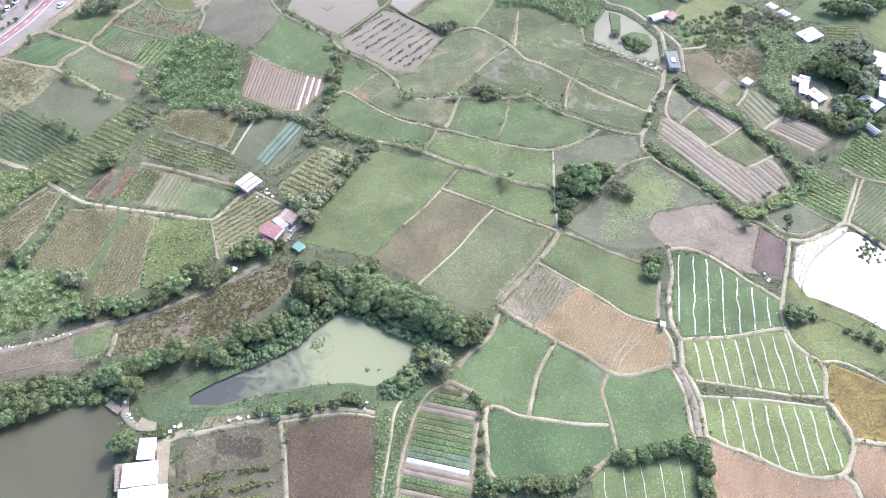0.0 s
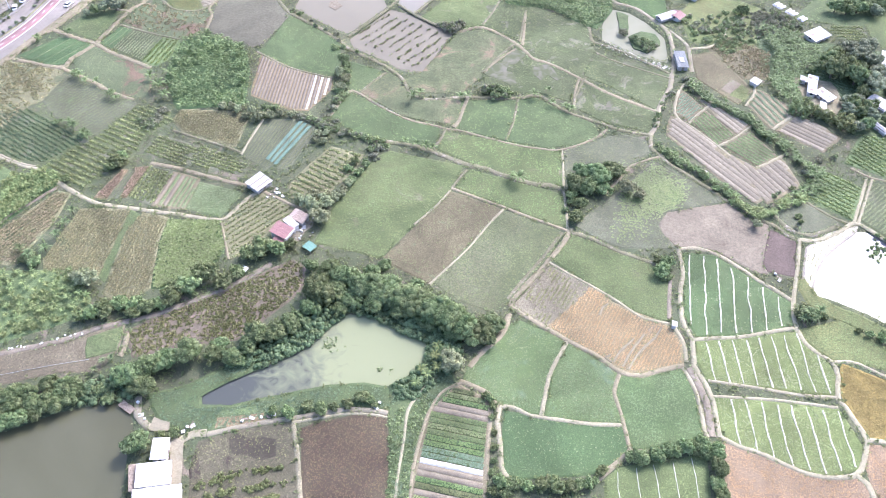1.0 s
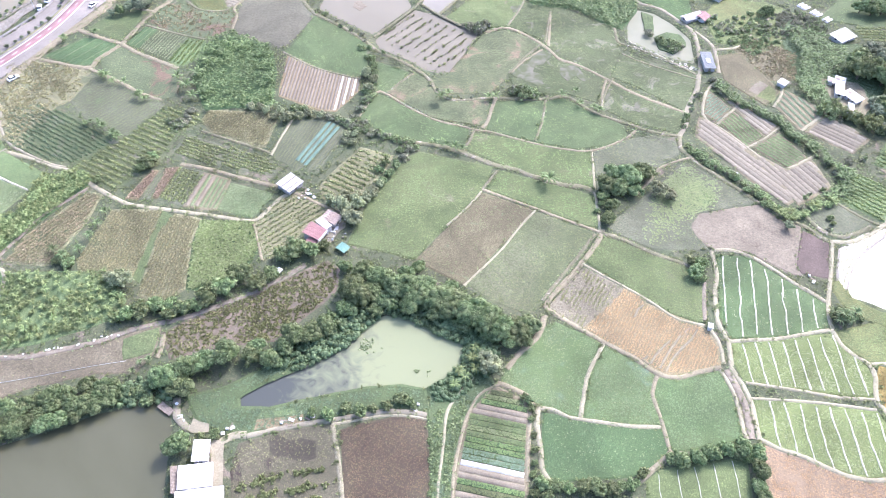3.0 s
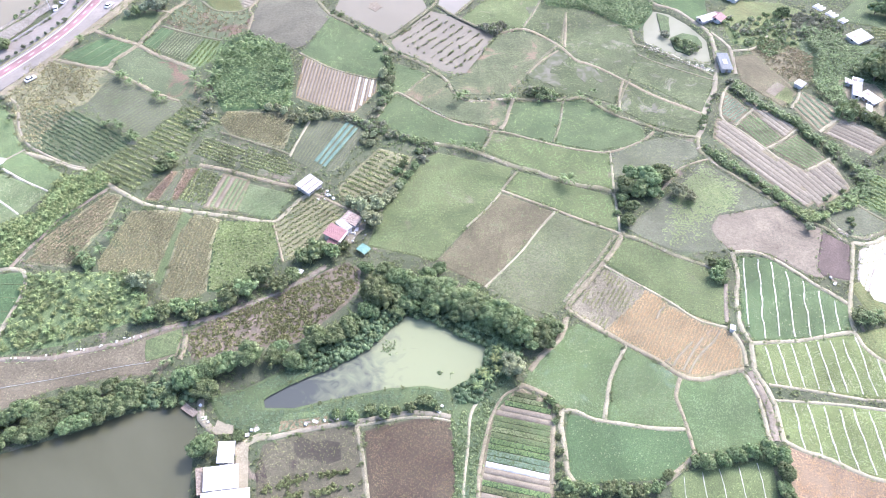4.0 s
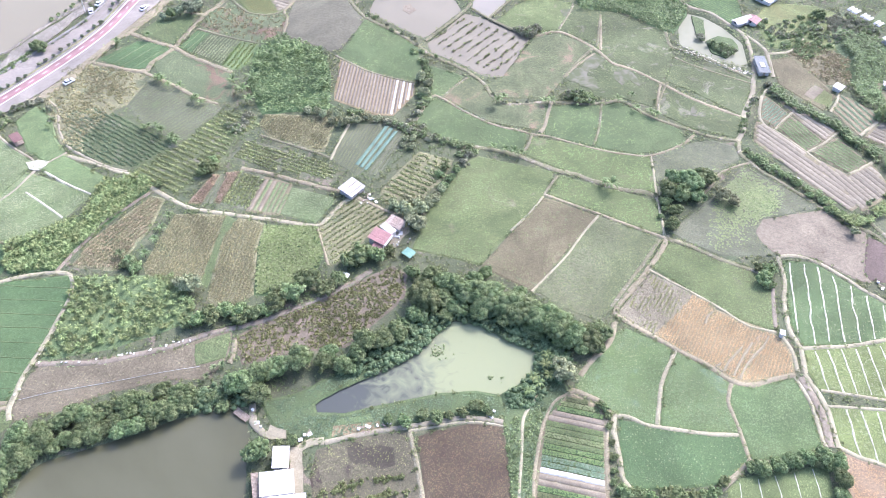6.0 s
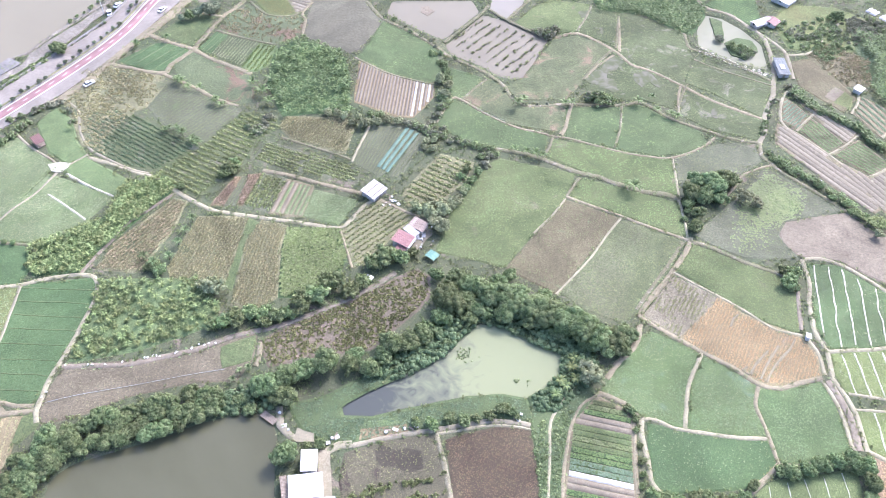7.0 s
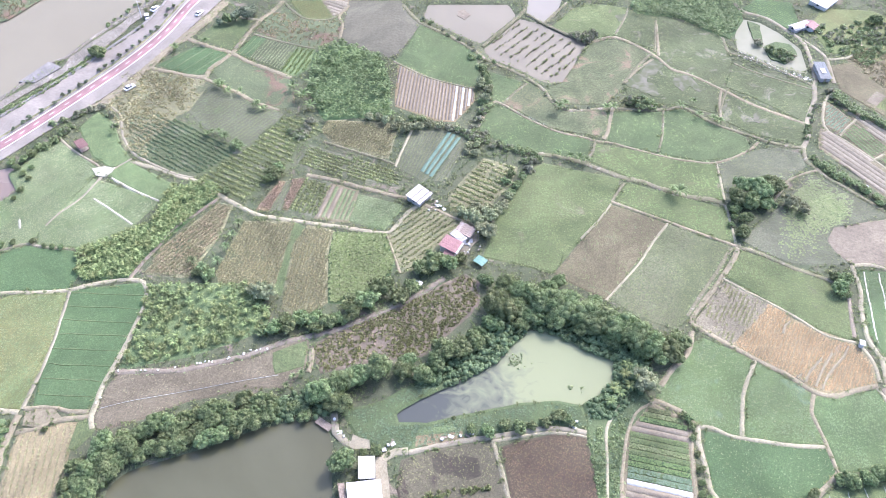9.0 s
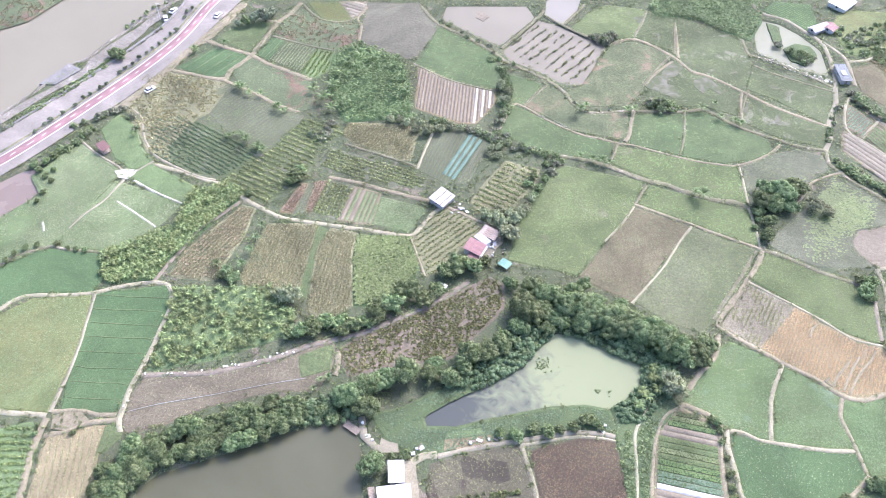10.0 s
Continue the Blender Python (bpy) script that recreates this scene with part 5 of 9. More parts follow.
field("meadow_yellow", [(108.4, 157.9), (111.4, 159.2), (113.1, 152.5), (118.1, 148.4), (124.2, 145.5), (129.8, 141.6), (133.6, 138.7), (132.2, 134.6), (125.7, 139.3), (115.4, 145), (110.8, 146.9)])
field("bank_grass", [(-82.2, 107.8), (-73.6, 110.4), (-68.6, 108.1), (-67.4, 105), (-59.2, 105.1), (-52.4, 107.2), (-42.1, 110.3), (-33.1, 112.7), (-23.8, 113.9), (-17.8, 113.1), (-16, 107.2), (-20.3, 107), (-27.7, 107), (-34.7, 105.4), (-42.8, 103.5), (-48.4, 102.4), (-56.4, 100.1), (-63.6, 97.8), (-70.4, 98.1), (-76.7, 100.3)])
field("garden_plot", [(-62.0, 98.7), (-61.9, 101.7), (-56.9, 102.6), (-49.8, 103.9), (-49.2, 101.7), (-55.1, 100.1)], turn=20)
field("lawn", [(-61.7, 102.2), (-61.3, 103.6), (-57.1, 104.5), (-51.5, 106.0), (-51.2, 104.3), (-57.0, 103.0)])
field("bank_grass", [(-48, 122.2), (-41.8, 127), (-36.8, 132.8), (-31.8, 138.8), (-31.5, 145.7), (-37.7, 143.2), (-43.5, 136.6), (-50, 126.2), (-53.7, 120.2)])
field("bank_grass", [(-30, 139.2), (-23.4, 137.9), (-12.9, 132.3), (-6.4, 129.6), (2.1, 130.8), (-6.6, 138.6), (-17.1, 143.3), (-27.7, 146)])
field("bank_grass", [(-6.4, 129.6), (-6.4, 122.6), (-11.4, 116.7), (-16, 113.9), (-16, 107.2), (-11.4, 111.3), (-4.7, 118.9), (-0.2, 126.8), (2.1, 130.8)])
field("bank_grass", [(-16, 107.2), (-11.4, 111.3), (-4.7, 118.9), (-0.8, 121), (1.8, 115.6), (-5.6, 106.3), (-8, 96.2), (-9.5, 85.1), (-10.1, 77.7), (-14, 77.6), (-14.9, 94.2)])
field("bank_grass", [(129, 307.3), (137.2, 310.2), (147.3, 291.5), (161.5, 290.5), (179.2, 285.6), (177.5, 267.9), (165.3, 232.1), (150.5, 231.1), (139, 243.6), (133.7, 248.5), (123.7, 267.9)])

# ---- tracks, bunds and lanes ----
TRACK_LABEL = {
    "gravel": ("gravel_path", "narrow pale gravel path between fields"), "dirt": ("dirt_path", "trodden tan dirt path between fields"),
    "earth": ("earth_bank", "bare reddish-brown earth bank"), "bund": ("field_bund", "low grassy earth bund between plots"),
    "concrete": ("concrete_path", "worn pale concrete path"), "straw": ("straw_path", "straw-covered ridge between plots"), "chalk": ("gravel_strip", "strip of white gravel in grass"),
}
TRACKS = []


def track(kind, width, points):
    k = len(TRACKS)
    line = smooth_line(points)
    name, label = TRACK_LABEL[kind]
    width *= 0.60 if kind in ("gravel", "concrete", "chalk") else 0.68
    z = 0.222 + 0.0006 * k + (0.03 if kind == "bund" else 0)
    ob = tagged(new(name, ribbon(name, line, width, z, TRACK[kind], 0.02, z - 0.02, 0.36 if kind in ("bund", "dirt") else 0.24, 1.3)), label, "path", kind="structure")
    TRACKS.append((kind, line, width, ob))
    rng = np.random.default_rng(900 + k)
    if kind in ("bund", "dirt", "gravel", "earth"):
        # weeds along both edges
        p = np.array([(q.x, q.y) for q in line])
        seg = np.linalg.norm(np.diff(p, axis=0), axis=1)
        m = int(seg.sum() * (2.6 if kind == "bund" else 1.9))
        if m:
            i = rng.choice(len(seg), m, p=seg / seg.sum())
            q = p[i] + (p[i + 1] - p[i]) * rng.uniform(0, 1, (m, 1))
            d = (p[i + 1] - p[i]) / seg[i][:, None]
            off = rng.choice([-1, 1], m) * (width / 2 + rng.uniform(-0.35, 0.7, m))
            q = q + np.c_[-d[:, 1], d[:, 0]] * off[:, None]
            me = blades("weeds", lift(q, 0.08), 5, 0.5, 0.4, LEAF["bush" if k % 2 else "scrub"], rng, scale=rng.uniform(0.5, 1.3, m))
            tagged(part("weeds", me, None, ob), kind="stuff")
    return ob


track("gravel", 2, [(-169.3, 201.7), (-155.5, 197.3), (-148.7, 194.8), (-142, 192.7), (-132.9, 186.3), (-121, 179.5), (-113.9, 178.1), (-107.1, 177.2), (-90.7, 175.3), (-76.9, 173.8), (-73.5, 177.9), (-70, 183.9), (-66.1, 188.2)])
track("dirt", 0.8, [(-76.8, 173.3), (-74.1, 166.5), (-70.8, 157.1)])
track("dirt", 1.4, [(-66.1, 188.2), (-60.7, 185.3), (-54.4, 181.7), (-47.3, 178.7)])
track("dirt", 2.4, [(-189, 257.5), (-177.5, 255.3), (-156.9, 251.2), (-154.7, 257), (-148.8, 267.1), (-145.4, 279.5), (-141.5, 292.6), (-136.6, 302.3), (-134.9, 307.9)])
track("dirt", 2.4, [(-169.4, 276.8), (-159, 271.9), (-149.2, 268.2), (-139.9, 262.3), (-121.6, 253.4)])
track("dirt", 2, [(-156.9, 251.2), (-141.2, 242.9), (-132.9, 237.5), (-122.6, 233.4)])
track("gravel", 1.8, [(-151, 294), (-142.2, 292.5)])
track("bund", 1.4, [(-142.3, 281.8), (-128.8, 277), (-115.5, 273.5)])
track("dirt", 1.4, [(-106.5, 280.8), (-106.5, 292.2), (-108.9, 298.2), (-105.7, 306.6)])
track("bund", 1.2, [(-133.7, 306.2), (-128.1, 299.4), (-122.9, 295.3), (-114.4, 294.7), (-108.9, 298.2)])
track("bund", 1.8, [(-81.9, 308.9), (-74.2, 296.9), (-61, 287.2), (-51, 278.4), (-43.7, 270.5), (-33.4, 264.2), (-26.5, 258.3), (-22, 252.7), (-19.6, 246.4), (-15.1, 241.8), (-8.1, 241.6), (1, 243.6), (4.9, 243.9), (22, 244.3), (29.3, 246.6), (34.3, 244.5), (40.9, 237.7), (52.5, 232.1), (62.3, 227.6), (71.8, 225.9)])
track("gravel", 0.9, [(-81.9, 308.9), (-73.6, 296.5), (-60.9, 286.7), (-51, 278), (-43.7, 270.1)])
track("bund", 1, [(-82.6, 267.6), (-74.7, 262), (-67, 257.3), (-52.9, 252.7), (-48.3, 251.9)])
track("dirt", 1.1, [(-47.5, 229.1), (-42.6, 243.7), (-37.9, 242.7), (-30.8, 236.6), (-19.2, 229), (-9.3, 226.1), (-4.4, 224.4), (1.5, 223.6), (10.1, 220.6), (21.5, 217), (32.9, 215.3), (38.1, 215.6), (44.5, 218.5), (51.7, 223.3), (56, 228.1)])
track("bund", 0.9, [(-28.7, 257), (-33.7, 250.8), (-38.4, 243.3)])
track("gravel", 0.8, [(38.1, 215.6), (38.1, 208.4), (37.5, 195.7), (37.6, 185.1), (37.4, 176)])
track("dirt", 1.6, [(3.8, 243.8), (2, 236.4), (0.3, 228.7), (-1.5, 225.6)])
track("bund", 0.8, [(24.1, 246.9), (22.9, 242.7), (20.9, 230), (17.8, 219.6)])
track("bund", 1, [(-4.4, 224.4), (-6, 218), (-8.3, 212.3), (1.9, 206.1)])
track("bund", 2.6, [(-33.6, 216.2), (-19.3, 215), (-8.6, 211.4), (1.9, 206.1), (10.2, 203.7), (16, 201.1), (24.8, 197.7), (33.8, 196.5), (37.6, 194.5)])
track("dirt", 1.1, [(-1.5, 193.3), (6.8, 189.4), (15.6, 185.6), (24.3, 181.4), (32.8, 177.7), (37.8, 175.5)])
track("gravel", 0.7, [(16.4, 184.3), (11.3, 177), (5.3, 166.9), (-1.2, 158.2), (-7.2, 150.6)])
track("gravel", 0.6, [(-1.8, 192.1), (-6.9, 183.7), (-13.4, 175.5)])
track("bund", 0.7, [(3.8, 203), (-1.5, 193.3)])
track("dirt", 1.8, [(38.2, 176.8), (37.3, 173.2), (30.4, 162.1), (23.5, 152.7), (18.4, 145.8), (17.5, 143.4)])
track("bund", 1.2, [(35.5, 174.8), (29.3, 164.7), (21.7, 153.6), (16.9, 146.2)])
track("dirt", 1.7, [(17.5, 143.4), (23.1, 139.3), (30.6, 134.3), (34, 131.9), (41.3, 127.7), (45.5, 124.1), (49, 121.6), (54.1, 120.9), (60.3, 122.9), (67.2, 125)])
track("gravel", 1, [(30.4, 161.6), (36.6, 157.1), (43.7, 152.3), (50, 147.6), (56.6, 141.9), (61.2, 140.3), (65.7, 139.5)])
track("bund", 1.8, [(37.8, 175.5), (45, 172.4), (53.9, 167.3), (61.9, 163.9), (65.8, 162.5)])
track("gravel", 1.4, [(66.4, 139.1), (66.9, 137.5), (68.4, 132.3), (68.2, 126)])
track("gravel", 1.2, [(66.8, 124.2), (68.7, 118.3), (69.5, 111.7), (69.3, 104.4), (69.9, 102.3)])
track("gravel", 1.6, [(69.9, 125.5), (72.2, 119.2), (73.4, 113.5), (73.2, 107.9), (73.2, 102.4)])
track("earth", 2.6, [(68.4, 124.1), (70.3, 118.4), (71.4, 111.8), (71, 102.5)])
track("gravel", 1.6, [(73.1, 169.6), (72.8, 159.6), (70.6, 151.3), (69.5, 141.1), (70.4, 137.4), (71.3, 134.4), (70.3, 125.5)])
track("earth", 1.3, [(68.2, 156.3), (66.4, 146.7), (65.6, 141.3)])
track("gravel", 1.6, [(73.1, 169.6), (78.7, 170.4), (85.1, 168.1), (90.9, 163.4), (97, 157.3), (101.9, 153.5), (104.7, 150.5)])
track("gravel", 1.4, [(114.4, 176.4), (110.3, 164), (105.7, 151), (104.1, 145.9), (103.9, 140.2)])
track("gravel", 1.4, [(70.5, 134), (78.9, 135), (85.2, 135.6), (92.5, 137.4), (101.7, 139.7), (104.1, 139.8)])
track("gravel", 1.6, [(103.6, 139.4), (105, 134.2), (107.9, 130.8), (111, 128.2), (111.2, 123.8), (109.7, 118.7), (109, 115), (109.9, 114.4), (111.5, 109.7), (113, 104.3), (110.7, 98.1), (107.2, 93.5), (101.3, 92.2), (94.7, 92.9), (89.2, 95.2), (83.1, 98.3), (77.9, 99.9), (73.5, 102.5)])
track("gravel", 1.8, [(107.1, 93.2), (109.1, 90.8), (109.6, 87.2), (109.5, 83.8)])
track("gravel", 1.7, [(112.8, 103.5), (116.5, 103.3), (121.4, 102.7), (127.4, 101.7)])
track("gravel", 1.2, [(111, 128.2), (117.1, 128.5), (122.9, 125.3), (127.9, 122), (133.4, 118.4)])
track("gravel", 0.9, [(73.2, 120.2), (84.6, 118.8), (99, 116.7), (108.7, 116.5)])
track("gravel", 0.8, [(73.7, 115.1), (91.2, 114.7), (108.1, 113.2)])
track("bund", 1.6, [(71.8, 225.9), (71.2, 218.7), (74, 214.8), (76.3, 210.8), (84.3, 203.1), (94.1, 192.2), (100.9, 185.9), (107.1, 182.1), (112.5, 176.3)])
track("dirt", 0.9, [(73.9, 214.2), (68.1, 211.7), (61.9, 207.8), (57.4, 201.4), (51, 193.4)])
track("gravel", 2.2, [(114.3, 175.9), (121.1, 176.3), (129.4, 180.8), (134.9, 184.8), (138.6, 182.7), (141.9, 179.3), (145.7, 174.2)])
track("gravel", 1, [(134.9, 184.8), (139.5, 193.6), (146.5, 206.9)])
track("gravel", 1, [(136.1, 184.3), (141.3, 193.7), (148.5, 207.1)])
track("dirt", 1.3, [(142.4, 212.3), (148, 207.9), (156.3, 205.5), (163.9, 203.1)])
track("bund", 1.2, [(121.4, 193.9), (127.8, 187.5), (132.8, 184.6)])
track("bund", 1.8, [(108.3, 186.9), (112, 181.1), (117.3, 178.3), (124.2, 180.5), (129.5, 183.9)])
track("concrete", 2.4, [(65.8, 323), (68.6, 316.2), (77.5, 311.9), (84.3, 303), (88.9, 295.5), (89.3, 283.9), (87.7, 269.1), (85.5, 262.1), (83.4, 254.3), (77.4, 241.5), (75.2, 232.3), (71.8, 225.9)])
track("concrete", 1.9, [(90.1, 295.6), (94.5, 288), (96, 281.5), (94.6, 266.2)])
track("gravel", 1.7, [(96.2, 282.4), (106.2, 285.1), (113.1, 292.3), (114.8, 298.4), (125.3, 308.4)])
track("bund", 1.4, [(55.2, 295.1), (55.8, 284.7), (59.4, 282.9), (72.7, 275), (85.2, 264.4)])
track("gravel", 1.2, [(91.4, 259.2), (87.4, 253.8), (83.5, 242), (84.1, 235.9), (88.3, 231.6), (96.2, 221.2), (101.3, 213.6), (105.1, 209.6), (110.8, 207)])
track("gravel", 1.1, [(96.2, 221.2), (104, 226.8), (112.5, 234.8)])
track("gravel", 1, [(87.6, 233.8), (93.9, 241.3), (100, 247.2)])
track("gravel", 1.3, [(119, 232.3), (131.8, 243.8)])
track("gravel", 1, [(111.8, 245.6), (116.4, 252.6), (118.6, 259.3)])
track("gravel", 1.2, [(107.9, 210.4), (113.4, 213.7), (119.3, 217.7)])
track("bund", 0.9, [(56.5, 276.6), (65.2, 270.6), (84.7, 261.3)])
track("dirt", 1.9, [(-2.5, 286.5), (8.2, 291.6), (16.7, 287.1), (25.1, 278.7), (30.2, 270.8), (37.2, 267.4), (47.5, 259.4), (57.3, 251), (66.9, 245), (76.8, 239.5)])
track("dirt", 1.3, [(28.2, 303.1), (27.4, 293), (26.1, 279.6)])
track("dirt", 1.2, [(9.9, 259.8), (16.5, 269.8), (23.4, 277)])
track("dirt", 1, [(48.1, 258.7), (46, 251.3), (44.6, 240.7)])
track("bund", 0.9, [(9.4, 293.4), (14.8, 306.1), (17.4, 314.5)])
track("bund", 0.8, [(24.9, 282.4), (27, 297.3), (28.5, 306.2)])
track("bund", 1, [(23.2, 281), (16.5, 271.7), (9.2, 259.7)])
track("bund", 0.9, [(50.9, 259.7), (46.5, 249.6), (44.1, 240.7)])
track("bund", 1, [(-28, 307.2), (-20.6, 299.8), (-14.4, 295), (-2.5, 286.5)])
track("bund", 1, [(-20.1, 300.2), (-12.8, 312.1), (-10, 317)])
track("bund", 1.2, [(-46.8, 280.7), (-39, 292.2), (-31.3, 304.3), (-28.3, 310.9)])
track("gravel", 1.1, [(-4, 118), (-8.1, 112), (-11, 106.9), (-11.6, 99.9), (-12, 93.9), (-12.6, 88), (-12.8, 81.7), (-12.9, 77.6)])
track("dirt", 0.9, [(2, 115.4), (-2.3, 112.3), (-5.6, 105.6), (-7.3, 98.6), (-8.8, 90.4), (-9, 84), (-9.3, 78.5)])
track("dirt", 1.6, [(2, 115.4), (3.3, 116.4), (10.7, 112.9), (12.4, 110.2), (13.9, 109)])
track("gravel", 1.3, [(13.9, 109), (17.8, 108.8), (22.1, 106.6), (25.2, 106.2), (31.3, 105.5), (39.3, 104.7), (47.2, 104.9)])
track("gravel", 1.4, [(13.9, 109), (13.2, 104.1), (13.9, 97.3), (14.2, 90.7), (15.7, 88.3)])
track("gravel", 1.2, [(25.2, 106.8), (26.5, 112.8), (28.5, 120.6), (31.7, 126.9), (34, 131.5)])
track("dirt", 1, [(11.5, 107.5), (10.9, 100.3), (10.3, 93.8), (10.1, 87.5)])
track("dirt", 1, [(48.1, 121), (46.1, 115.4), (46.7, 110.6), (47.4, 106.6), (48, 99.6), (48.3, 97.5), (51.5, 97.5)])
track("dirt", 1.6, [(48.3, 97.5), (45.5, 94.6), (40.7, 90.8), (38.3, 88.8)])
track("dirt", 1.6, [(17.2, 140.7), (15.2, 133.3), (9.1, 126.5), (5.5, 121.1)])
track("concrete", 1.6, [(-63.7, 97), (-56.3, 99.3), (-48.3, 101.5), (-42.2, 102.7), (-34.4, 104.6), (-27.6, 106.1), (-20.5, 106.1), (-16.5, 105.4)])
track("gravel", 0.45, [(-42, 101.4), (-34.2, 103.3), (-27.5, 104.8), (-20.5, 104.8), (-16.5, 104.1)])
track("concrete", 2.2, [(-84.7, 107.3), (-83.3, 101.7), (-80.4, 99), (-78.6, 97.7)])
track("gravel", 2.6, [(-70.2, 94.9), (-66.8, 97), (-63.8, 97.4)])
track("dirt", 5.5, [(-191.3, 229.1), (-186.6, 237.9), (-183, 244.8), (-180.1, 254.9), (-175.1, 268.2), (-167.3, 283.8), (-159.6, 305.7)])
track("straw", 1.1, [(-41.7, 101.2), (-39.2, 92.6), (-36.1, 78)])
track("dirt", 1.4, [(-93.8, 127.8), (-93.3, 123.5), (-93.7, 119.7)])
track("earth", 1.8, [(-147.3, 116.4), (-139.7, 117.3), (-130.4, 118), (-122.2, 120.6), (-111.8, 124.2), (-103.5, 128.8), (-98, 130.9), (-87.9, 134.6), (-75.2, 141.9), (-65.4, 148.5), (-57, 156.2)])
track("gravel", 1.8, [(-187.6, 102.8), (-181.5, 102.8), (-175.2, 102.9), (-168.7, 102.6)])
track("dirt", 2, [(-168.4, 101.8), (-169, 94.5), (-167.9, 86.7), (-166.7, 79.7), (-166.1, 76.4)])
track("concrete", 1, [(-168.3, 103.6), (-168.1, 110.3), (-167.6, 116.8), (-168, 126.5), (-168.5, 131.1), (-169.1, 138), (-169.9, 143.9)])
track("gravel", 1.5, [(-200.2, 131.1), (-195.7, 136.3), (-192.6, 140.3), (-187.9, 142.1), (-178.6, 142.7), (-170.1, 144.3), (-164.8, 146.6), (-157.4, 148.7), (-152.9, 149.4), (-149.1, 148.8), (-147.2, 146.3), (-146, 139.5), (-146.7, 130.8), (-147, 126.9), (-148, 119.7), (-149.3, 112.1), (-149.2, 105.6), (-149.3, 102.6), (-147.8, 98.8)])
track("dirt", 1.2, [(-167.8, 103.8), (-161, 104.6), (-155, 103.7), (-150.2, 104)])
track("dirt", 1.3, [(-167.2, 96.8), (-161.5, 98.3), (-157.6, 100.9), (-149.8, 102.5)])
track("earth", 1.1, [(-153.5, 150), (-151.5, 156.3), (-148.5, 163.5), (-145.6, 171.1), (-139.7, 179.1), (-133.9, 186.3)])
track("bund", 1, [(-207.5, 147.6), (-202.8, 152.9), (-199.4, 156.8), (-190.4, 161.4), (-185.2, 160.6), (-174.2, 160.1)])
track("concrete", 1.1, [(-189.3, 233.6), (-181.1, 226.5), (-178.1, 219.3), (-175.2, 213), (-169.4, 205.8), (-160.4, 200.3), (-152, 196.4), (-145.4, 194.9)])
track("concrete", 0.7, [(-200, 213.3), (-190.7, 205.5), (-180.1, 198.9), (-178.3, 196.5)])
track("concrete", 0.9, [(-176.7, 194), (-178.3, 188.1), (-180.6, 181.8), (-184.7, 175.5), (-187.2, 169.5)])
track("concrete", 0.8, [(-174.8, 196.2), (-172.1, 199.5), (-169.3, 202.9)])
track("chalk", 0.8, [(-173.2, 192.9), (-164.1, 187.7), (-153.8, 183.1)])
track("chalk", 0.8, [(-175.8, 182.6), (-169.1, 178.4), (-159.5, 171.9)])
track("chalk", 0.9, [(-196.6, 171.6), (-194.7, 167.7)])
track("dirt", 1.8, [(-106.8, 199.2), (-96.3, 197), (-85.8, 193.9), (-76.2, 191.2), (-71.3, 190.1)])
track("bund", 1, [(-103.6, 216.9), (-96.8, 214.3), (-82.3, 209.1), (-76.7, 206.4)])
track("gravel", 0.8, [(-76.5, 205.5), (-74.7, 214.8), (-72.2, 225.1)])
track("dirt", 0.6, [(46.9, 124.9), (48.5, 127.7), (53.8, 133.5)])
track("dirt", 0.6, [(49.3, 123.5), (52.6, 129.1), (57.3, 135.3)])
track("dirt", 0.6, [(50.9, 122.7), (54.8, 128.6), (60.6, 134.7), (62.7, 138.1)])
track("dirt", 0.6, [(46.5, 127.6), (44.7, 126.4), (46.6, 124.9)])
track("dirt", 0.6, [(44.4, 141.3), (45.8, 144.5), (47.6, 146.1)])

# ---- trees, bushes and big leaved plants ----
def crown_mesh(name, seed, leaf, lobes=40, leaves=24, flat=0.78, size=0.10, ragged=0.0):
    """A leafy crown one metre in radius: many knobbly lobes round a core, thick with small leaves."""
    rng = np.random.default_rng(seed)
    d = rng.normal(0, 1, (lobes, 3))
    d /= np.linalg.norm(d, axis=1, keepdims=True)
    d[:, 2] = np.where(d[:, 2] < -0.2, -d[:, 2], d[:, 2])
    lop = 1 + 0.22 * np.sin(np.arctan2(d[:, 1], d[:, 0]) * 2 + seed) + rng.uniform(-ragged, ragged, lobes)
    k = rng.uniform(0.58, 0.82, lobes) * lop
    r = rng.uniform(0.17, 0.31, lobes)
    rows = np.c_[d[:, 0] * k, d[:, 1] * k, flat * (1.0 + d[:, 2] * k * 0.95), r]
    core = np.array([[0, 0, flat, 0.66], [0.25, 0.1, flat, 0.5], [-0.2, -0.2, flat, 0.5]])
    return leafy_lumps(name, np.concatenate([core, rows]), leaf, rng, leaves, size, 0.85, 1)


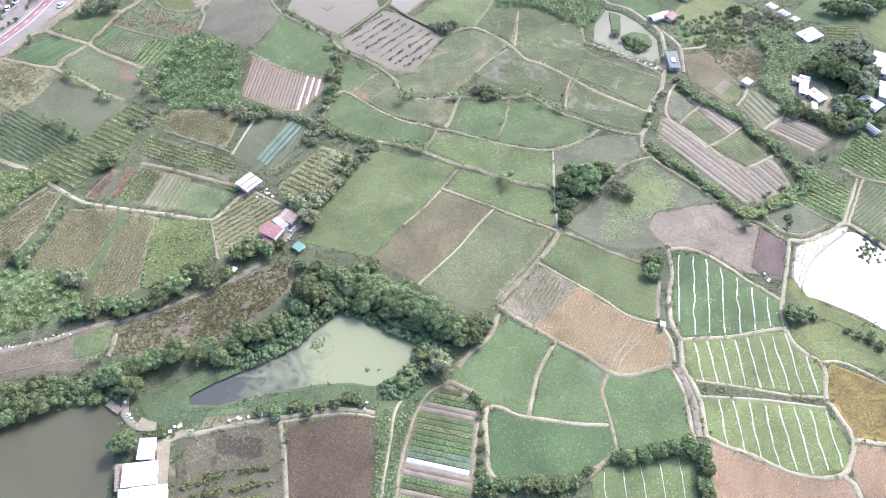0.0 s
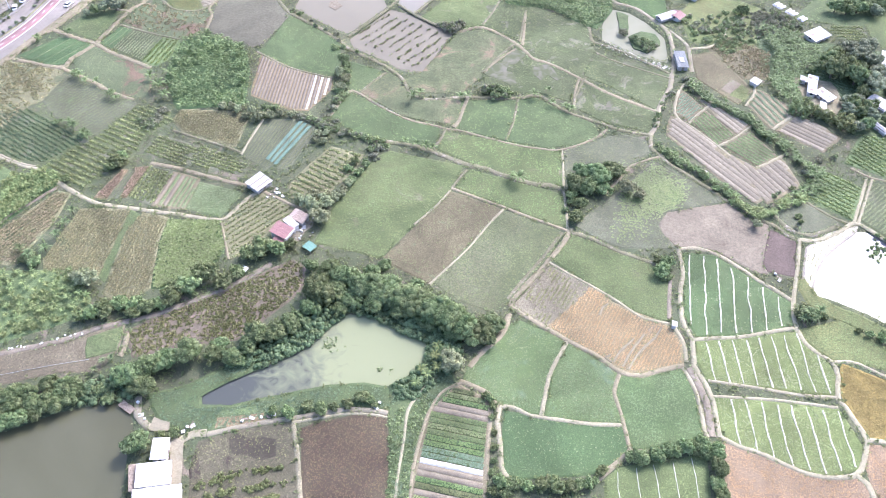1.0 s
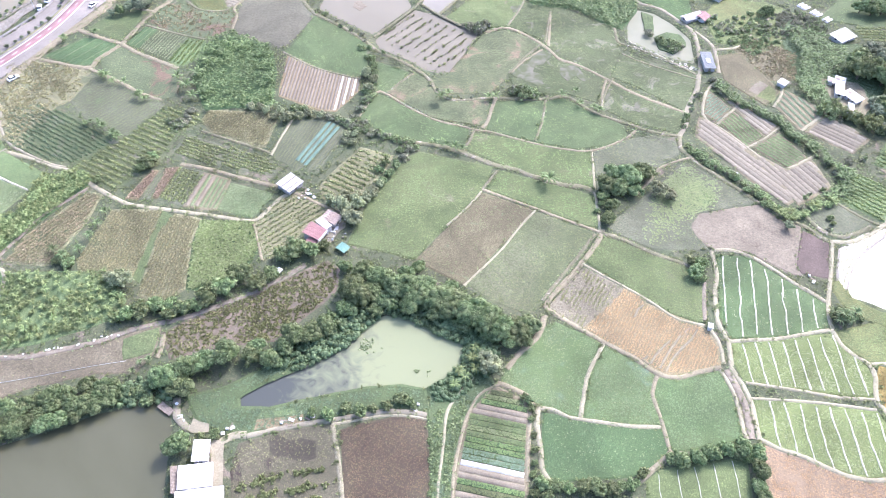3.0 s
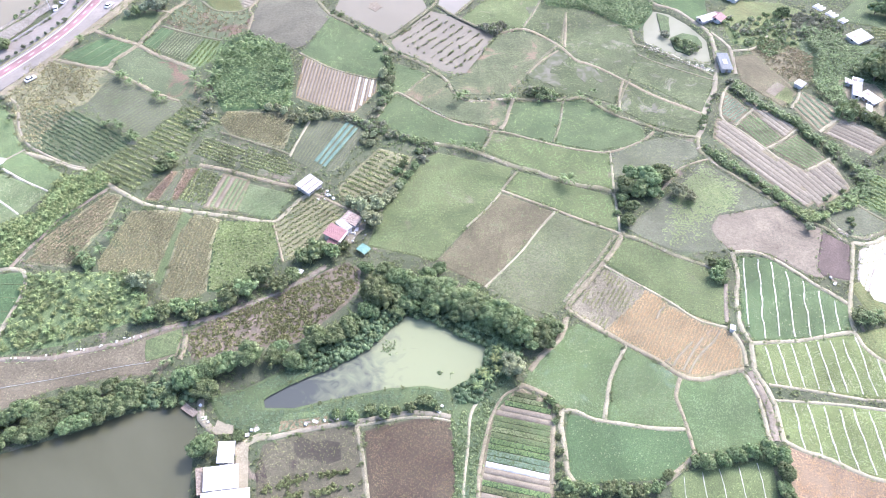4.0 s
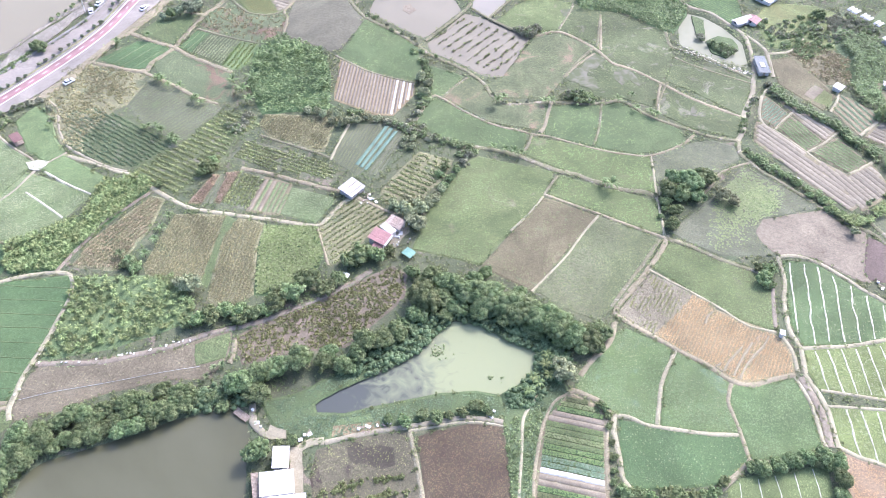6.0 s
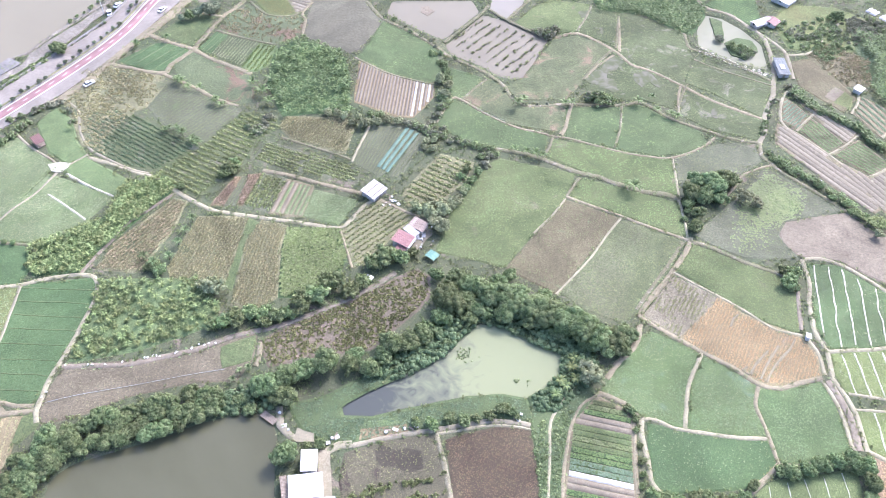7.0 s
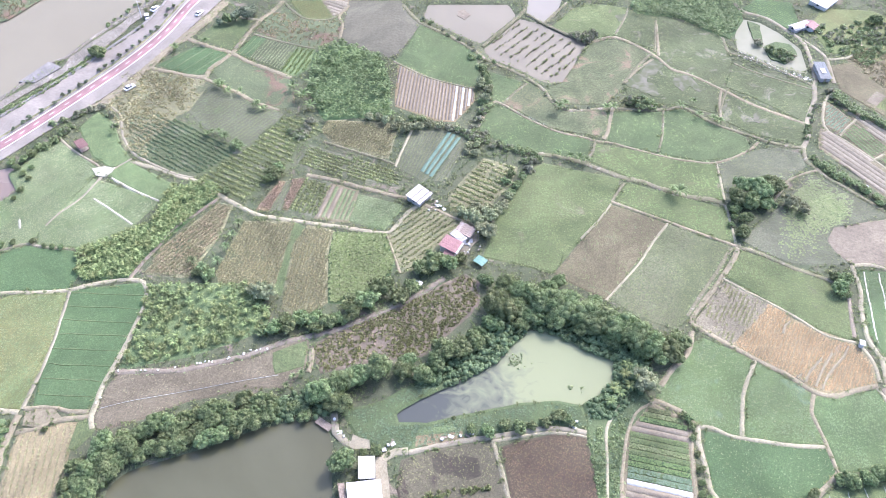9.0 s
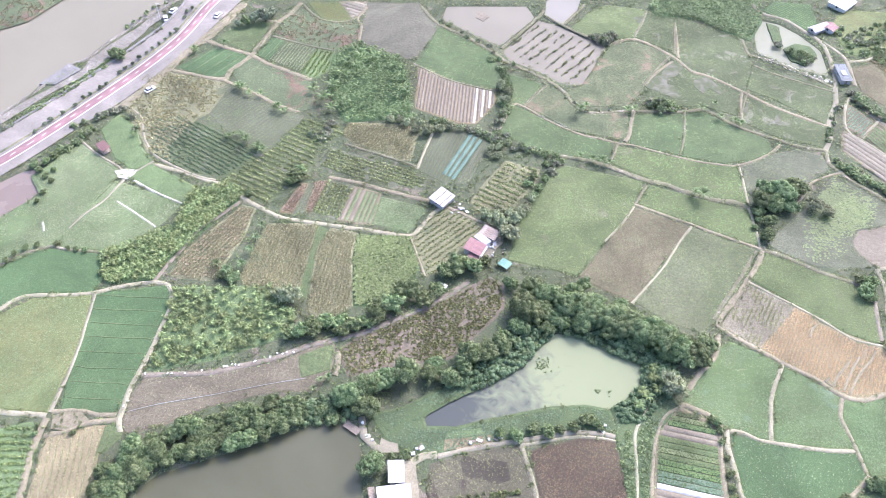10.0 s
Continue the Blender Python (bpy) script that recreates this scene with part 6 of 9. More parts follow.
def trunk_mesh(seed, height=1.0, r=0.09):
    """A tapered trunk with three limbs that reach into the crown."""
    rng = np.random.default_rng(seed)
    bm = bmesh.new()

    def limb(a, b, r0, r1, n=6):
        a, b = Vector(a), Vector(b)
        d = (b - a).normalized()
        s = d.orthogonal().normalized()
        t = d.cross(s)
        rings = []
        for p, q in ((a, r0), (a.lerp(b, 0.5) + s * 0.02, (r0 + r1) / 2), (b, r1)):
            rings.append([bm.verts.new(p + (s * math.cos(x) + t * math.sin(x)) * q) for x in (2 * math.pi * j / n for j in range(n))])
        for g, h in zip(rings, rings[1:]):
            for j in range(n):
                bm.faces.new((g[j], g[(j + 1) % n], h[(j + 1) % n], h[j]))

    limb((0, 0, -0.08), (0.02, 0.01, 0.55), r, r * 0.7)
    for j in range(3):
        x = 2.1 * j + rng.uniform(0, 1)
        limb((0.02, 0.01, 0.45), (0.42 * math.cos(x), 0.42 * math.sin(x), 0.95), r * 0.6, r * 0.25, 5)
    me = bpy.data.meshes.new("trunk")
    bm.to_mesh(me)
    bm.free()
    me.materials.append(BARK)
    return me


def fan_mesh(name, seed, leaf, fronds, length, up, wide, ribs=5, droop=0.9, base=0.0):
    """Arching fronds from one head, each a bent blade of a few pieces."""
    rng = np.random.default_rng(seed)
    v, f = [], []
    for i in range(fronds):
        t = 2 * math.pi * (i + rng.uniform(-0.3, 0.3)) / fronds
        d, s = np.array([math.cos(t), math.sin(t), 0]), np.array([-math.sin(t), math.cos(t), 0])
        ln, hi = length * rng.uniform(0.7, 1.1), up * rng.uniform(0.6, 1.2)
        o = len(v)
        for j in range(ribs + 1):
            x = j / ribs
            p = d * ln * x + np.array([0, 0, base + hi * math.sin(x * 2.2) * 1.1 - droop * length * 0.35 * x * x])
            w = wide * length * (0.15 + math.sin(min(1, x * 1.08) * math.pi) ** 0.7) * 0.5 if 0 < j < ribs else 0.01
            v += [p + s * w - np.array([0, 0, w * 0.35]), p, p - s * w - np.array([0, 0, w * 0.35])]
        for j in range(ribs):
            a = o + j * 3
            f += [(a, a + 3, a + 4, a + 1), (a + 1, a + 4, a + 5, a + 2)]
    return raw_mesh(name, np.array(v), f, LEAF[leaf])


def stem_mesh(height, r, name="stem", material=None):
    bm = bmesh.new()
    bmesh.ops.create_cone(bm, segments=7, radius1=r, radius2=r * 0.6, depth=height, matrix=Matrix.Translation((0, 0, height / 2 - 0.05)))
    me = bpy.data.meshes.new(name)
    bm.to_mesh(me)
    bm.free()
    me.materials.append(material or BARK)
    return me


STOCK = {}


def make_stock():
    far = pose(0, 0, -60)
    spec = {
        "broad": ("tree", "tree", "dark green broadleaf tree with a dense lumpy crown", "tree"),
        "grand": ("tree", "tree", "large dark green broadleaf tree with a spreading crown", "tree"),
        "far": ("tree", "tree", "dark green village tree with a rounded crown", "tree"),
        "bush": ("bush", "bush", "leafy green bush on a field edge", "bush"),
        "sapling": ("sapling", "grey", "small dusty sapling in the roadside strip", "tree"),
        "pale": ("bush", "pale", "dusty grey-green bush with loose twigs", "bush"),
    }
    for kind, (name, leaf, label, cat) in spec.items():
        STOCK[kind] = []
        for i in range(6):
            root = tagged(new(name), label, cat)
            if kind == "grand":
                part("crown", crown_mesh("crown", 130 + i, leaf, 92 + 4 * i, 36, 0.56 + 0.04 * (i % 3), 0.085), None, root)
                part("trunk", trunk_mesh(150 + i), None, root)
            elif kind == "broad":
                part("crown", crown_mesh("crown", 10 + i, leaf, 62 + 3 * i, 30, 0.58 + 0.05 * (i % 3), 0.115), None, root)
                part("trunk", trunk_mesh(30 + i), None, root)
            elif kind == "far":
                part("crown", crown_mesh("crown", 40 + i, ("tree", "grey", "tree")[i % 3], 46 + 3 * i, 26, 0.75, 0.12, 0.15), None, root)
                part("trunk", trunk_mesh(60 + i), None, root)
            elif kind == "bush":
                part("crown", crown_mesh("crown", 50 + i, leaf, 30 + 2 * i, 20, 0.58, 0.17, 0.2), None, root)
                part("stem", stem_mesh(0.6, 0.06), None, root)
            else:
                part("crown", crown_mesh("crown", 70 + i, leaf, 28 + 2 * i, 26, 0.66, 0.17, 0.3), None, root)
                part("stem", stem_mesh(0.6, 0.06), None, root)
            STOCK[kind].append(root)
    STOCK["banana"], STOCK["palm"] = [], []
    for i in range(5):
        root = tagged(new("banana_plant"), "banana plant with broad arching green leaves", "banana plant")
        part("leaves", fan_mesh("leaves", 90 + i, "banana", 9 + i % 3, 1.0, 0.38, 0.2, base=0.7, droop=0.55), None, root)
        part("stem", stem_mesh(0.8, 0.09, material=LEAF["banana"]), None, root)
        STOCK["banana"].append(root)
        root = tagged(new("palm"), "feathery palm with arching dark green fronds", "palm")
        part("fronds", fan_mesh("fronds", 110 + i, "tree", 17, 1.0, 0.5, 0.13, base=0.8, droop=1.1), None, root)
        part("trunk", stem_mesh(0.85, 0.07), None, root)
        STOCK["palm"].append(root)


make_stock()
FAR, FAR_BANANA = [], []
ROAD_Z = 0.30  # metres
BANANA_FAR = 196.0
rnd = random.Random(7)


def plant(kind, x, y, r, z=0.0):
    """One plant of that crown radius; the first of each stock is used itself, the rest are copies."""
    if kind == "broad" and r > 4.6:
        kind = "grand"
    pick = rnd.randrange(len(STOCK[kind]))
    root = STOCK[kind][pick]
    k = r * rnd.uniform(0.92, 1.08)
    tall = rnd.uniform(0.9, 1.2)
    if kind in ("bush", "banana") and (y > 234 or kind == "banana" and y > BANANA_FAR or kind == "bush" and (r < 0.95 and y > 150 or y > 205)):
        if kind == "bush":
            for _ in range(int(5 + 3 * k * k)):
                e, q = rnd.uniform(0, 6.28), k * rnd.uniform(0.0, 1.0) ** 0.6
                FAR.append((x + q * math.cos(e), y + q * math.sin(e), (1.05 * k - 0.7 * q) * rnd.uniform(0.4, 1.0), min(k * rnd.uniform(0.3, 0.58), rnd.uniform(0.5, 0.95))))
        else:
            FAR_BANANA.append((root, pose(x, y, z, 0, 0, rnd.uniform(0, 360)) @ Matrix.Diagonal((k, k, k * tall, 1))))
        return None
    ob = copy_thing(root, pose(x, y, z, 0, 0, rnd.uniform(0, 360)))
    ob.scale = (k, k, k * tall)
    return ob


def grove(kind, poly, gap, lo, hi):
    """Plants at about that spacing all over an outline."""
    p = np.array(poly)
    lo2, hi2 = p.min(0), p.max(0)
    got = []
    for _ in range(int(np.prod(hi2 - lo2) / gap ** 2 * 14)):
        q = (rnd.uniform(lo2[0], hi2[0]), rnd.uniform(lo2[1], hi2[1]))
        if all((q[0] - a) ** 2 + (q[1] - b) ** 2 > gap * gap for a, b in got) and inside(poly, np.array([q]))[0]:
            got.append(q)
            plant(kind, *q, rnd.uniform(lo, hi))


def row(kind, points, gap, lo, hi, wide=0.8):
    """Plants strung along a line, a little off it."""
    for p in smooth_line(points, gap)[:-1]:
        plant(kind, p.x + rnd.uniform(-wide, wide), p.y + rnd.uniform(-wide, wide), rnd.uniform(lo, hi))


CARP_HEDGE = [(-148.8, 87.4), (-145, 93.4), (-136.5, 97.1), (-128.9, 101.9), (-120.7, 105.1), (-114.3, 108.4), (-105.5, 110.1), (-99.4, 106.4), (-101.7, 103), (-112.6, 98), (-121.8, 94.8), (-128.1, 92.9), (-135, 89.4), (-139.1, 84), (-142, 77), (-150, 76)]
grove("broad", CARP_HEDGE, 2.9, 2.3, 3.3)
plant("broad", -88.7, 112, 4.69)
plant("broad", -84.2, 115.2, 3.88)
plant("broad", -83.4, 109.2, 3.58)
plant("broad", -79.9, 117.6, 3.86)
plant("broad", -73.5, 120.1, 4.14)
plant("broad", -66.9, 120.2, 3.10)
plant("broad", -61.8, 119.9, 3.31)
plant("broad", -58.9, 119.2, 2.20)
plant("broad", -66.1, 123.7, 2.93)
plant("broad", -55.9, 127.5, 4.14)
plant("broad", -51.3, 128.3, 3.86)
plant("broad", -47.4, 131.9, 3.52)
plant("broad", -57.6, 123.7, 3.04)
plant("broad", -39.9, 143.6, 5.58)
plant("broad", -42, 137.9, 3.23)
plant("broad", -38.3, 152.1, 4.03)
plant("broad", -32.7, 149.6, 4.34)
plant("broad", -26.1, 146.5, 5.27)
plant("broad", -20.2, 145.5, 4.98)
plant("broad", -14.9, 143, 5.27)
plant("broad", -9.7, 140.3, 5.27)
plant("broad", -5.2, 138.2, 4.98)
plant("broad", -1.1, 135.6, 4.98)
plant("broad", 3.6, 132.9, 4.39)
plant("broad", 8.9, 132.1, 4.10)
plant("broad", 12.2, 135.2, 3.23)
plant("broad", -30.5, 142.2, 4.10)
plant("broad", -23.5, 140.6, 3.81)
plant("broad", -33.4, 138.5, 2.93)
plant("broad", -14.9, 138.3, 3.23)
plant("broad", -7.2, 135, 3.23)
plant("broad", -21.6, 155.7, 2.79)
plant("broad", -11.4, 148.5, 2.64)
plant("broad", -24.8, 153.1, 2.93)
plant("broad", -44.3, 154.6, 2.48)
plant("broad", -45.6, 135.2, 2.20)
plant("broad", 0.4, 131.1, 3.04)
plant("broad", 6.2, 129.4, 2.93)
plant("broad", 11.1, 130, 2.34)
plant("broad", -35, 144.5, 3.52)
plant("pale", 0.7, 120.7, 4.3)
plant("broad", -80.6, 92.2, 3.62)
plant("bush", -75.3, 96, 1.35)
plant("bush", -71.9, 96.5, 1.95)
plant("bush", -92.2, 105.6, 2.10)
plant("bush", -95.8, 108.1, 1.92)
plant("bush", -60.9, 160.8, 4.33)
plant("bush", -56, 160.7, 3.24)
plant("bush", -64.4, 158.1, 2.88)
plant("bush", -52.1, 163.5, 2.16)
plant("bush", -66.6, 151.6, 2.72)
plant("bush", -75.4, 149.3, 4.43)
plant("bush", -79.8, 144.2, 4.09)
plant("bush", -84, 140.7, 4.09)
plant("bush", -69.8, 146.8, 3.07)
plant("bush", -89.9, 136.3, 3.07)
plant("bush", -94.5, 137.4, 2.89)
plant("bush", -98.2, 137, 3.21)
plant("bush", -101.9, 134.6, 3.41)
plant("bush", -105.4, 132.8, 3.07)
plant("bush", -93.5, 133.8, 2.24)
plant("bush", -87, 137.2, 2.38)
plant("bush", -108.7, 132, 2.24)
plant("pale", -43.7, 175.4, 3.81)
plant("pale", -48.3, 180.6, 3.23)
plant("pale", -52.2, 183.2, 2.16)
plant("pale", -42.9, 182.1, 3.04)
plant("pale", -47.3, 185.8, 2.28)
plant("pale", -40.5, 185.4, 2.28)
plant("pale", -38.9, 187.4, 1.90)
plant("pale", -111.2, 145, 3.41)
plant("pale", -115.2, 146.6, 2.04)
plant("pale", -47.3, 253.5, 2.30)
plant("pale", -45.1, 244.7, 2.20)
plant("pale", -44, 250.3, 1.99)
plant("pale", 59, 195.3, 3.20)
plant("pale", 63.3, 192.5, 2.41)
plant("pale", 100.6, 181, 1.90)
plant("pale", -43.5, 186.3, 1.90)
plant("pale", -38.2, 189.5, 1.71)
plant("pale", -36.6, 192.3, 1.72)
plant("broad", 41, 195.6, 4.00)
plant("broad", 45.2, 194.4, 4.02)
plant("broad", 49.5, 199.8, 4.81)
plant("broad", 55.1, 203.5, 4.00)
plant("broad", 43.9, 201.9, 3.36)
plant("broad", 50.7, 193.9, 3.20)
plant("broad", 42.4, 186.9, 2.80)
plant("broad", 40.1, 180.3, 2.66)
plant("broad", 39.9, 191.1, 2.28)
plant("bush", 65.6, 158.9, 2.88)
plant("bush", 68, 162.9, 2.66)
plant("bush", 65.2, 163.7, 1.80)
plant("bush", 66.9, 157.1, 2.16)
plant("bush", 14.4, 245.9, 4.40)
plant("bush", 18.4, 246.3, 2.65)
plant("bush", 10.7, 248.6, 2.20)
plant("bush", -3.8, 289.2, 3.37)
plant("bush", -0.3, 292.6, 2.41)
plant("bush", -7.5, 291.4, 2.17)
plant("bush", -1.4, 289.6, 1.93)
plant("banana", 21.6, 197.5, 3.92)
plant("banana", 19.4, 199.1, 2.24)
plant("banana", -17.4, 239.9, 3.08)
plant("banana", -14.8, 243.1, 2.47)
plant("banana", 29.3, 245.2, 3.08)
plant("banana", 34.9, 248.3, 2.47)
plant("banana", 40.9, 238.8, 2.65)
plant("banana", 36.1, 240.9, 2.16)
plant("banana", 43, 237.6, 2.66)
plant("banana", 3.5, 243, 2.78)
plant("banana", 0.9, 242.4, 2.47)
plant("banana", -11.5, 212.5, 2.94)
plant("banana", -14.7, 214.1, 2.24)
plant("banana", -18.9, 215.3, 1.96)
plant("banana", -8.9, 211.9, 2.36)
plant("broad", 50.3, 95, 2.70)
plant("broad", 54.6, 95.6, 2.56)
plant("broad", 58.7, 97, 2.70)
plant("broad", 62.9, 98.2, 2.71)
plant("broad", 67.1, 98.6, 3.00)
plant("broad", 70.7, 97.3, 2.71)
plant("broad", 70.6, 92.8, 2.71)
plant("broad", 69.4, 88.2, 2.53)
plant("broad", 69.8, 84.9, 2.53)
plant("broad", 65.6, 97.6, 2.10)
plant("broad", 47.8, 95.2, 1.80)
plant("broad", 68.4, 96.4, 2.10)
plant("bush", 13.7, 86.6, 2.40)
plant("bush", 17, 86.2, 2.25)
plant("bush", 20.3, 86.2, 1.96)
plant("bush", 24.2, 86.2, 2.25)
plant("bush", 27.8, 86.4, 2.41)
plant("bush", 31.4, 86.3, 2.10)
plant("bush", 36.3, 87.3, 1.68)
plant("bush", 39.7, 90.7, 1.96)
plant("bush", 14.9, 83.8, 1.96)
plant("bush", 38.1, 88.3, 1.40)
plant("bush", 33.6, 86.8, 1.80)
plant("bush", 11.7, 84.1, 1.68)
plant("bush", 11.2, 110.9, 1.44)
plant("bush", 12, 108.7, 1.44)
plant("bush", 10.1, 111.8, 1.28)
plant("bush", 11.7, 105.3, 1.05)
plant("bush", 12.3, 96.3, 1.20)
plant("bush", 12, 92.7, 1.12)
plant("bush", 11.5, 89.5, 1.20)
plant("bush", 12.3, 100.8, 0.96)
plant("bush", -47.4, 104.3, 1.65)
plant("bush", -43.1, 103.7, 2.10)
plant("bush", -38.5, 105.9, 2.10)
plant("bush", -34.5, 105.2, 1.92)
plant("bush", -31.2, 106.2, 1.50)
plant("bush", -27.6, 107.2, 1.95)
plant("bush", -23.9, 109.4, 2.10)
plant("bush", -21.7, 108.7, 1.60)
plant("bush", -20.3, 107.5, 1.28)
plant("palm", 107.8, 143.9, 3.06)
plant("palm", 105.5, 145.8, 2.52)
plant("palm", 111.4, 145.2, 2.52)
plant("palm", 105.9, 142.3, 2.21)
plant("palm", 108.9, 142.3, 2.21)
plant("bush", 107.9, 145.4, 2.70)
plant("bush", 109.8, 144.5, 2.21)
plant("bush", 105.7, 144.3, 2.04)
plant("bush", 113.1, 144.2, 1.36)
plant("bush", 124.8, 138.1, 1.53)
plant("bush", 127.7, 136.6, 1.53)
plant("bush", 130.2, 134.3, 1.70)
plant("bush", 122, 139.5, 1.19)
plant("bush", 129.3, 138.8, 1.36)
plant("banana", -112.4, 248.1, 3.78)
plant("banana", -114.6, 240.1, 3.76)
plant("banana", -119.7, 245.9, 2.80)
plant("banana", -106.4, 237.5, 3.35)
plant("banana", -111.2, 234.9, 2.80)
plant("banana", -108.7, 263.6, 3.51)
plant("banana", -104, 268.2, 3.95)
plant("banana", -97.8, 267.5, 3.50)
plant("banana", -104.9, 261.8, 2.93)
plant("banana", -110.5, 257.4, 3.06)
plant("banana", -89, 267.1, 3.06)
plant("banana", -90.5, 263.1, 2.63)
plant("banana", -86.4, 256.6, 2.94)
plant("banana", -83.6, 247.3, 2.94)
plant("banana", -82.5, 237.9, 2.93)
plant("banana", -79.9, 231.6, 2.51)
plant("pale", -78.3, 225.5, 2.11)
plant("pale", -73.9, 224.7, 2.32)
plant("pale", -69.6, 226.1, 2.11)
plant("pale", -82.2, 228.7, 1.89)
plant("pale", -84.6, 230.2, 1.89)
plant("pale", -88.3, 230.6, 1.90)
plant("pale", -77, 229.2, 1.69)
plant("pale", -66.2, 228.1, 1.89)
plant("pale", -61.9, 227.4, 1.89)
plant("pale", -50.9, 217.1, 1.69)
plant("pale", -48, 218.3, 1.60)
plant("pale", -48.3, 213.4, 1.89)
plant("pale", -51.5, 214.2, 1.40)
plant("bush", -117.5, 197.6, 3.20)
plant("bush", -116.7, 200.8, 2.41)
plant("bush", -119.2, 195, 2.28)
plant("bush", -112.2, 219.7, 2.52)
plant("bush", -110.5, 223.4, 2.01)
plant("bush", -110.2, 226.8, 1.89)
plant("bush", -115.9, 221.1, 1.60)
plant("bush", -112.8, 217.9, 1.89)
plant("bush", -58.6, 227, 1.89)
plant("bush", -55.4, 226.4, 1.68)
plant("bush", -69.1, 232.1, 1.69)
plant("bush", -72.1, 231.2, 1.69)
plant("bush", -50.9, 224.1, 2.10)
plant("bush", -49.3, 227.6, 1.89)
plant("bush", -47.4, 232.7, 1.90)
plant("bush", -45.9, 237.9, 1.98)
plant("bush", -44.7, 241.4, 1.99)
plant("bush", -46.5, 265.3, 1.85)
plant("bush", -44.7, 259.9, 1.55)
plant("bush", -46, 243.3, 1.77)
plant("bush", -48.5, 222, 2.10)
plant("bush", -45.3, 221.5, 1.81)
plant("bush", -41.8, 218.6, 1.80)
plant("bush", -39.9, 219.6, 1.89)
plant("bush", -36.6, 217.9, 1.89)
plant("bush", -33.4, 216.9, 1.81)
plant("bush", -30.2, 216.1, 1.89)
plant("bush", -44.7, 224.8, 1.69)
plant("bush", -53.1, 225.3, 1.69)
plant("bush", -27.7, 211, 2.00)
plant("bush", -29.3, 207, 2.00)
plant("bush", -31.8, 202.4, 2.00)
plant("bush", -33.8, 198.1, 1.80)
plant("bush", -35.9, 194.3, 1.81)
plant("bush", -37.5, 199.7, 2.00)
plant("bush", -35.6, 203.9, 1.60)
plant("bush", -30.7, 211.1, 1.60)
plant("bush", -27, 215, 1.61)
plant("bush", -25.8, 212.7, 1.47)
plant("banana", -139.3, 215.6, 2.52)
plant("banana", -144.4, 218, 1.97)
plant("banana", -134.3, 211.6, 2.53)
plant("banana", -132.2, 210.1, 2.24)
plant("banana", -148.6, 245.8, 2.78)
plant("banana", -139.1, 241.5, 2.35)
plant("banana", -131.4, 234.5, 2.66)
plant("banana", -128, 233.4, 1.77)
plant("banana", -148.1, 245, 1.77)
plant("banana", -171.5, 268, 2.47)
plant("banana", -160.3, 272.7, 2.58)
plant("far", -147.3, 292.3, 3.37)
plant("far", -151.9, 291.3, 2.77)
plant("far", -154.9, 289.3, 2.40)
plant("far", -145.2, 296.6, 2.41)
plant("far", -158, 287.5, 1.84)
plant("bush", 77.3, 284.5, 2.89)
plant("bush", 73.8, 286.6, 2.17)
plant("bush", 80.4, 282.7, 2.51)
plant("bush", 69.7, 292, 1.93)
plant("bush", 78.3, 280.7, 1.93)
plant("bush", 91, 260.2, 1.62)
plant("bush", 84, 250.8, 1.39)
plant("palm", -132.1, 154.3, 2.72)
plant("palm", -135.7, 156.6, 2.52)
plant("palm", -124.9, 173.4, 2.16)
plant("palm", -125.9, 168.2, 2.16)
plant("palm", -126.8, 163.3, 2.16)
plant("palm", -128, 157.1, 2.38)
plant("broad", -132, 153.6, 2.04)
plant("broad", -130, 152.1, 2.04)
plant("broad", -133.8, 152.5, 1.70)
plant("palm", -66.5, 149.2, 2.16)
plant("palm", -43.6, 138.6, 2.04)
plant("palm", -77.4, 142, 1.36)
plant("palm", -42.8, 133.5, 2.04)
plant("palm", -45, 131.6, 1.60)
plant("palm", -39.9, 130.4, 1.60)
plant("banana", -8.1, 119.3, 2.24)
plant("banana", -4.5, 123.7, 2.24)
plant("banana", -3.8, 127.1, 1.92)
plant("banana", -6.5, 117.7, 1.92)
plant("banana", -3.6, 119.9, 1.92)
plant("banana", -9.5, 114.7, 1.92)
plant("palm", 12, 138.5, 2.04)
plant("palm", -97.4, 117.3, 1.50)
plant("palm", -98.8, 114.4, 1.50)
plant("palm", -95.3, 118.3, 1.60)
plant("palm", -93.6, 108.3, 1.80)
plant("broad", -200.8, 261.9, 3.7)
plant("bush", 162.4, 272.1, 2.41)
plant("bush", 143.5, 270.8, 2.41)
# saplings in the planted strip of the road
for x, y in ((-215.8, 214.7), (-214, 218.7), (-212.6, 221.3), (-209.5, 225.5), (-206.6, 230.3), (-205.3, 235.2), (-203.5, 237.4), (-200.9, 241.4), (-199.6, 244), (-196.8, 251.8), (-195.5, 254.5), (-193.7, 257.6), (-192, 261.6), (-190.3, 265.2), (-188.8, 268.4), (-187, 271.7), (-185.7, 275.5), (-184.3, 278.8), (-182.4, 281.5), (-181.8, 291.7), (-182, 296), (-180.5, 298.8)):
    plant("sapling", x, y, rnd.uniform(0.8, 1.25), ROAD_Z)
plant("bush", -197.5, 214.7, 2.00)
plant("bush", -202.9, 219.2, 1.69)
plant("bush", -196.6, 218, 1.81)
plant("bush", -200.8, 206.8, 2.01)
plant("bush", -203.6, 206.1, 1.81)
plant("bush", -199, 210.1, 1.81)
plant("bush", -204.1, 202.1, 1.90)
plant("bush", -205.9, 199.1, 1.91)
plant("bush", -209.3, 197.5, 1.81)
plant("bush", -195.7, 224.4, 1.90)
plant("bush", -191.7, 228.2, 1.68)
plant("bush", -189.1, 230, 1.69)
plant("bush", -184.1, 225.5, 1.69)
plant("bush", -180.7, 219.6, 1.27)
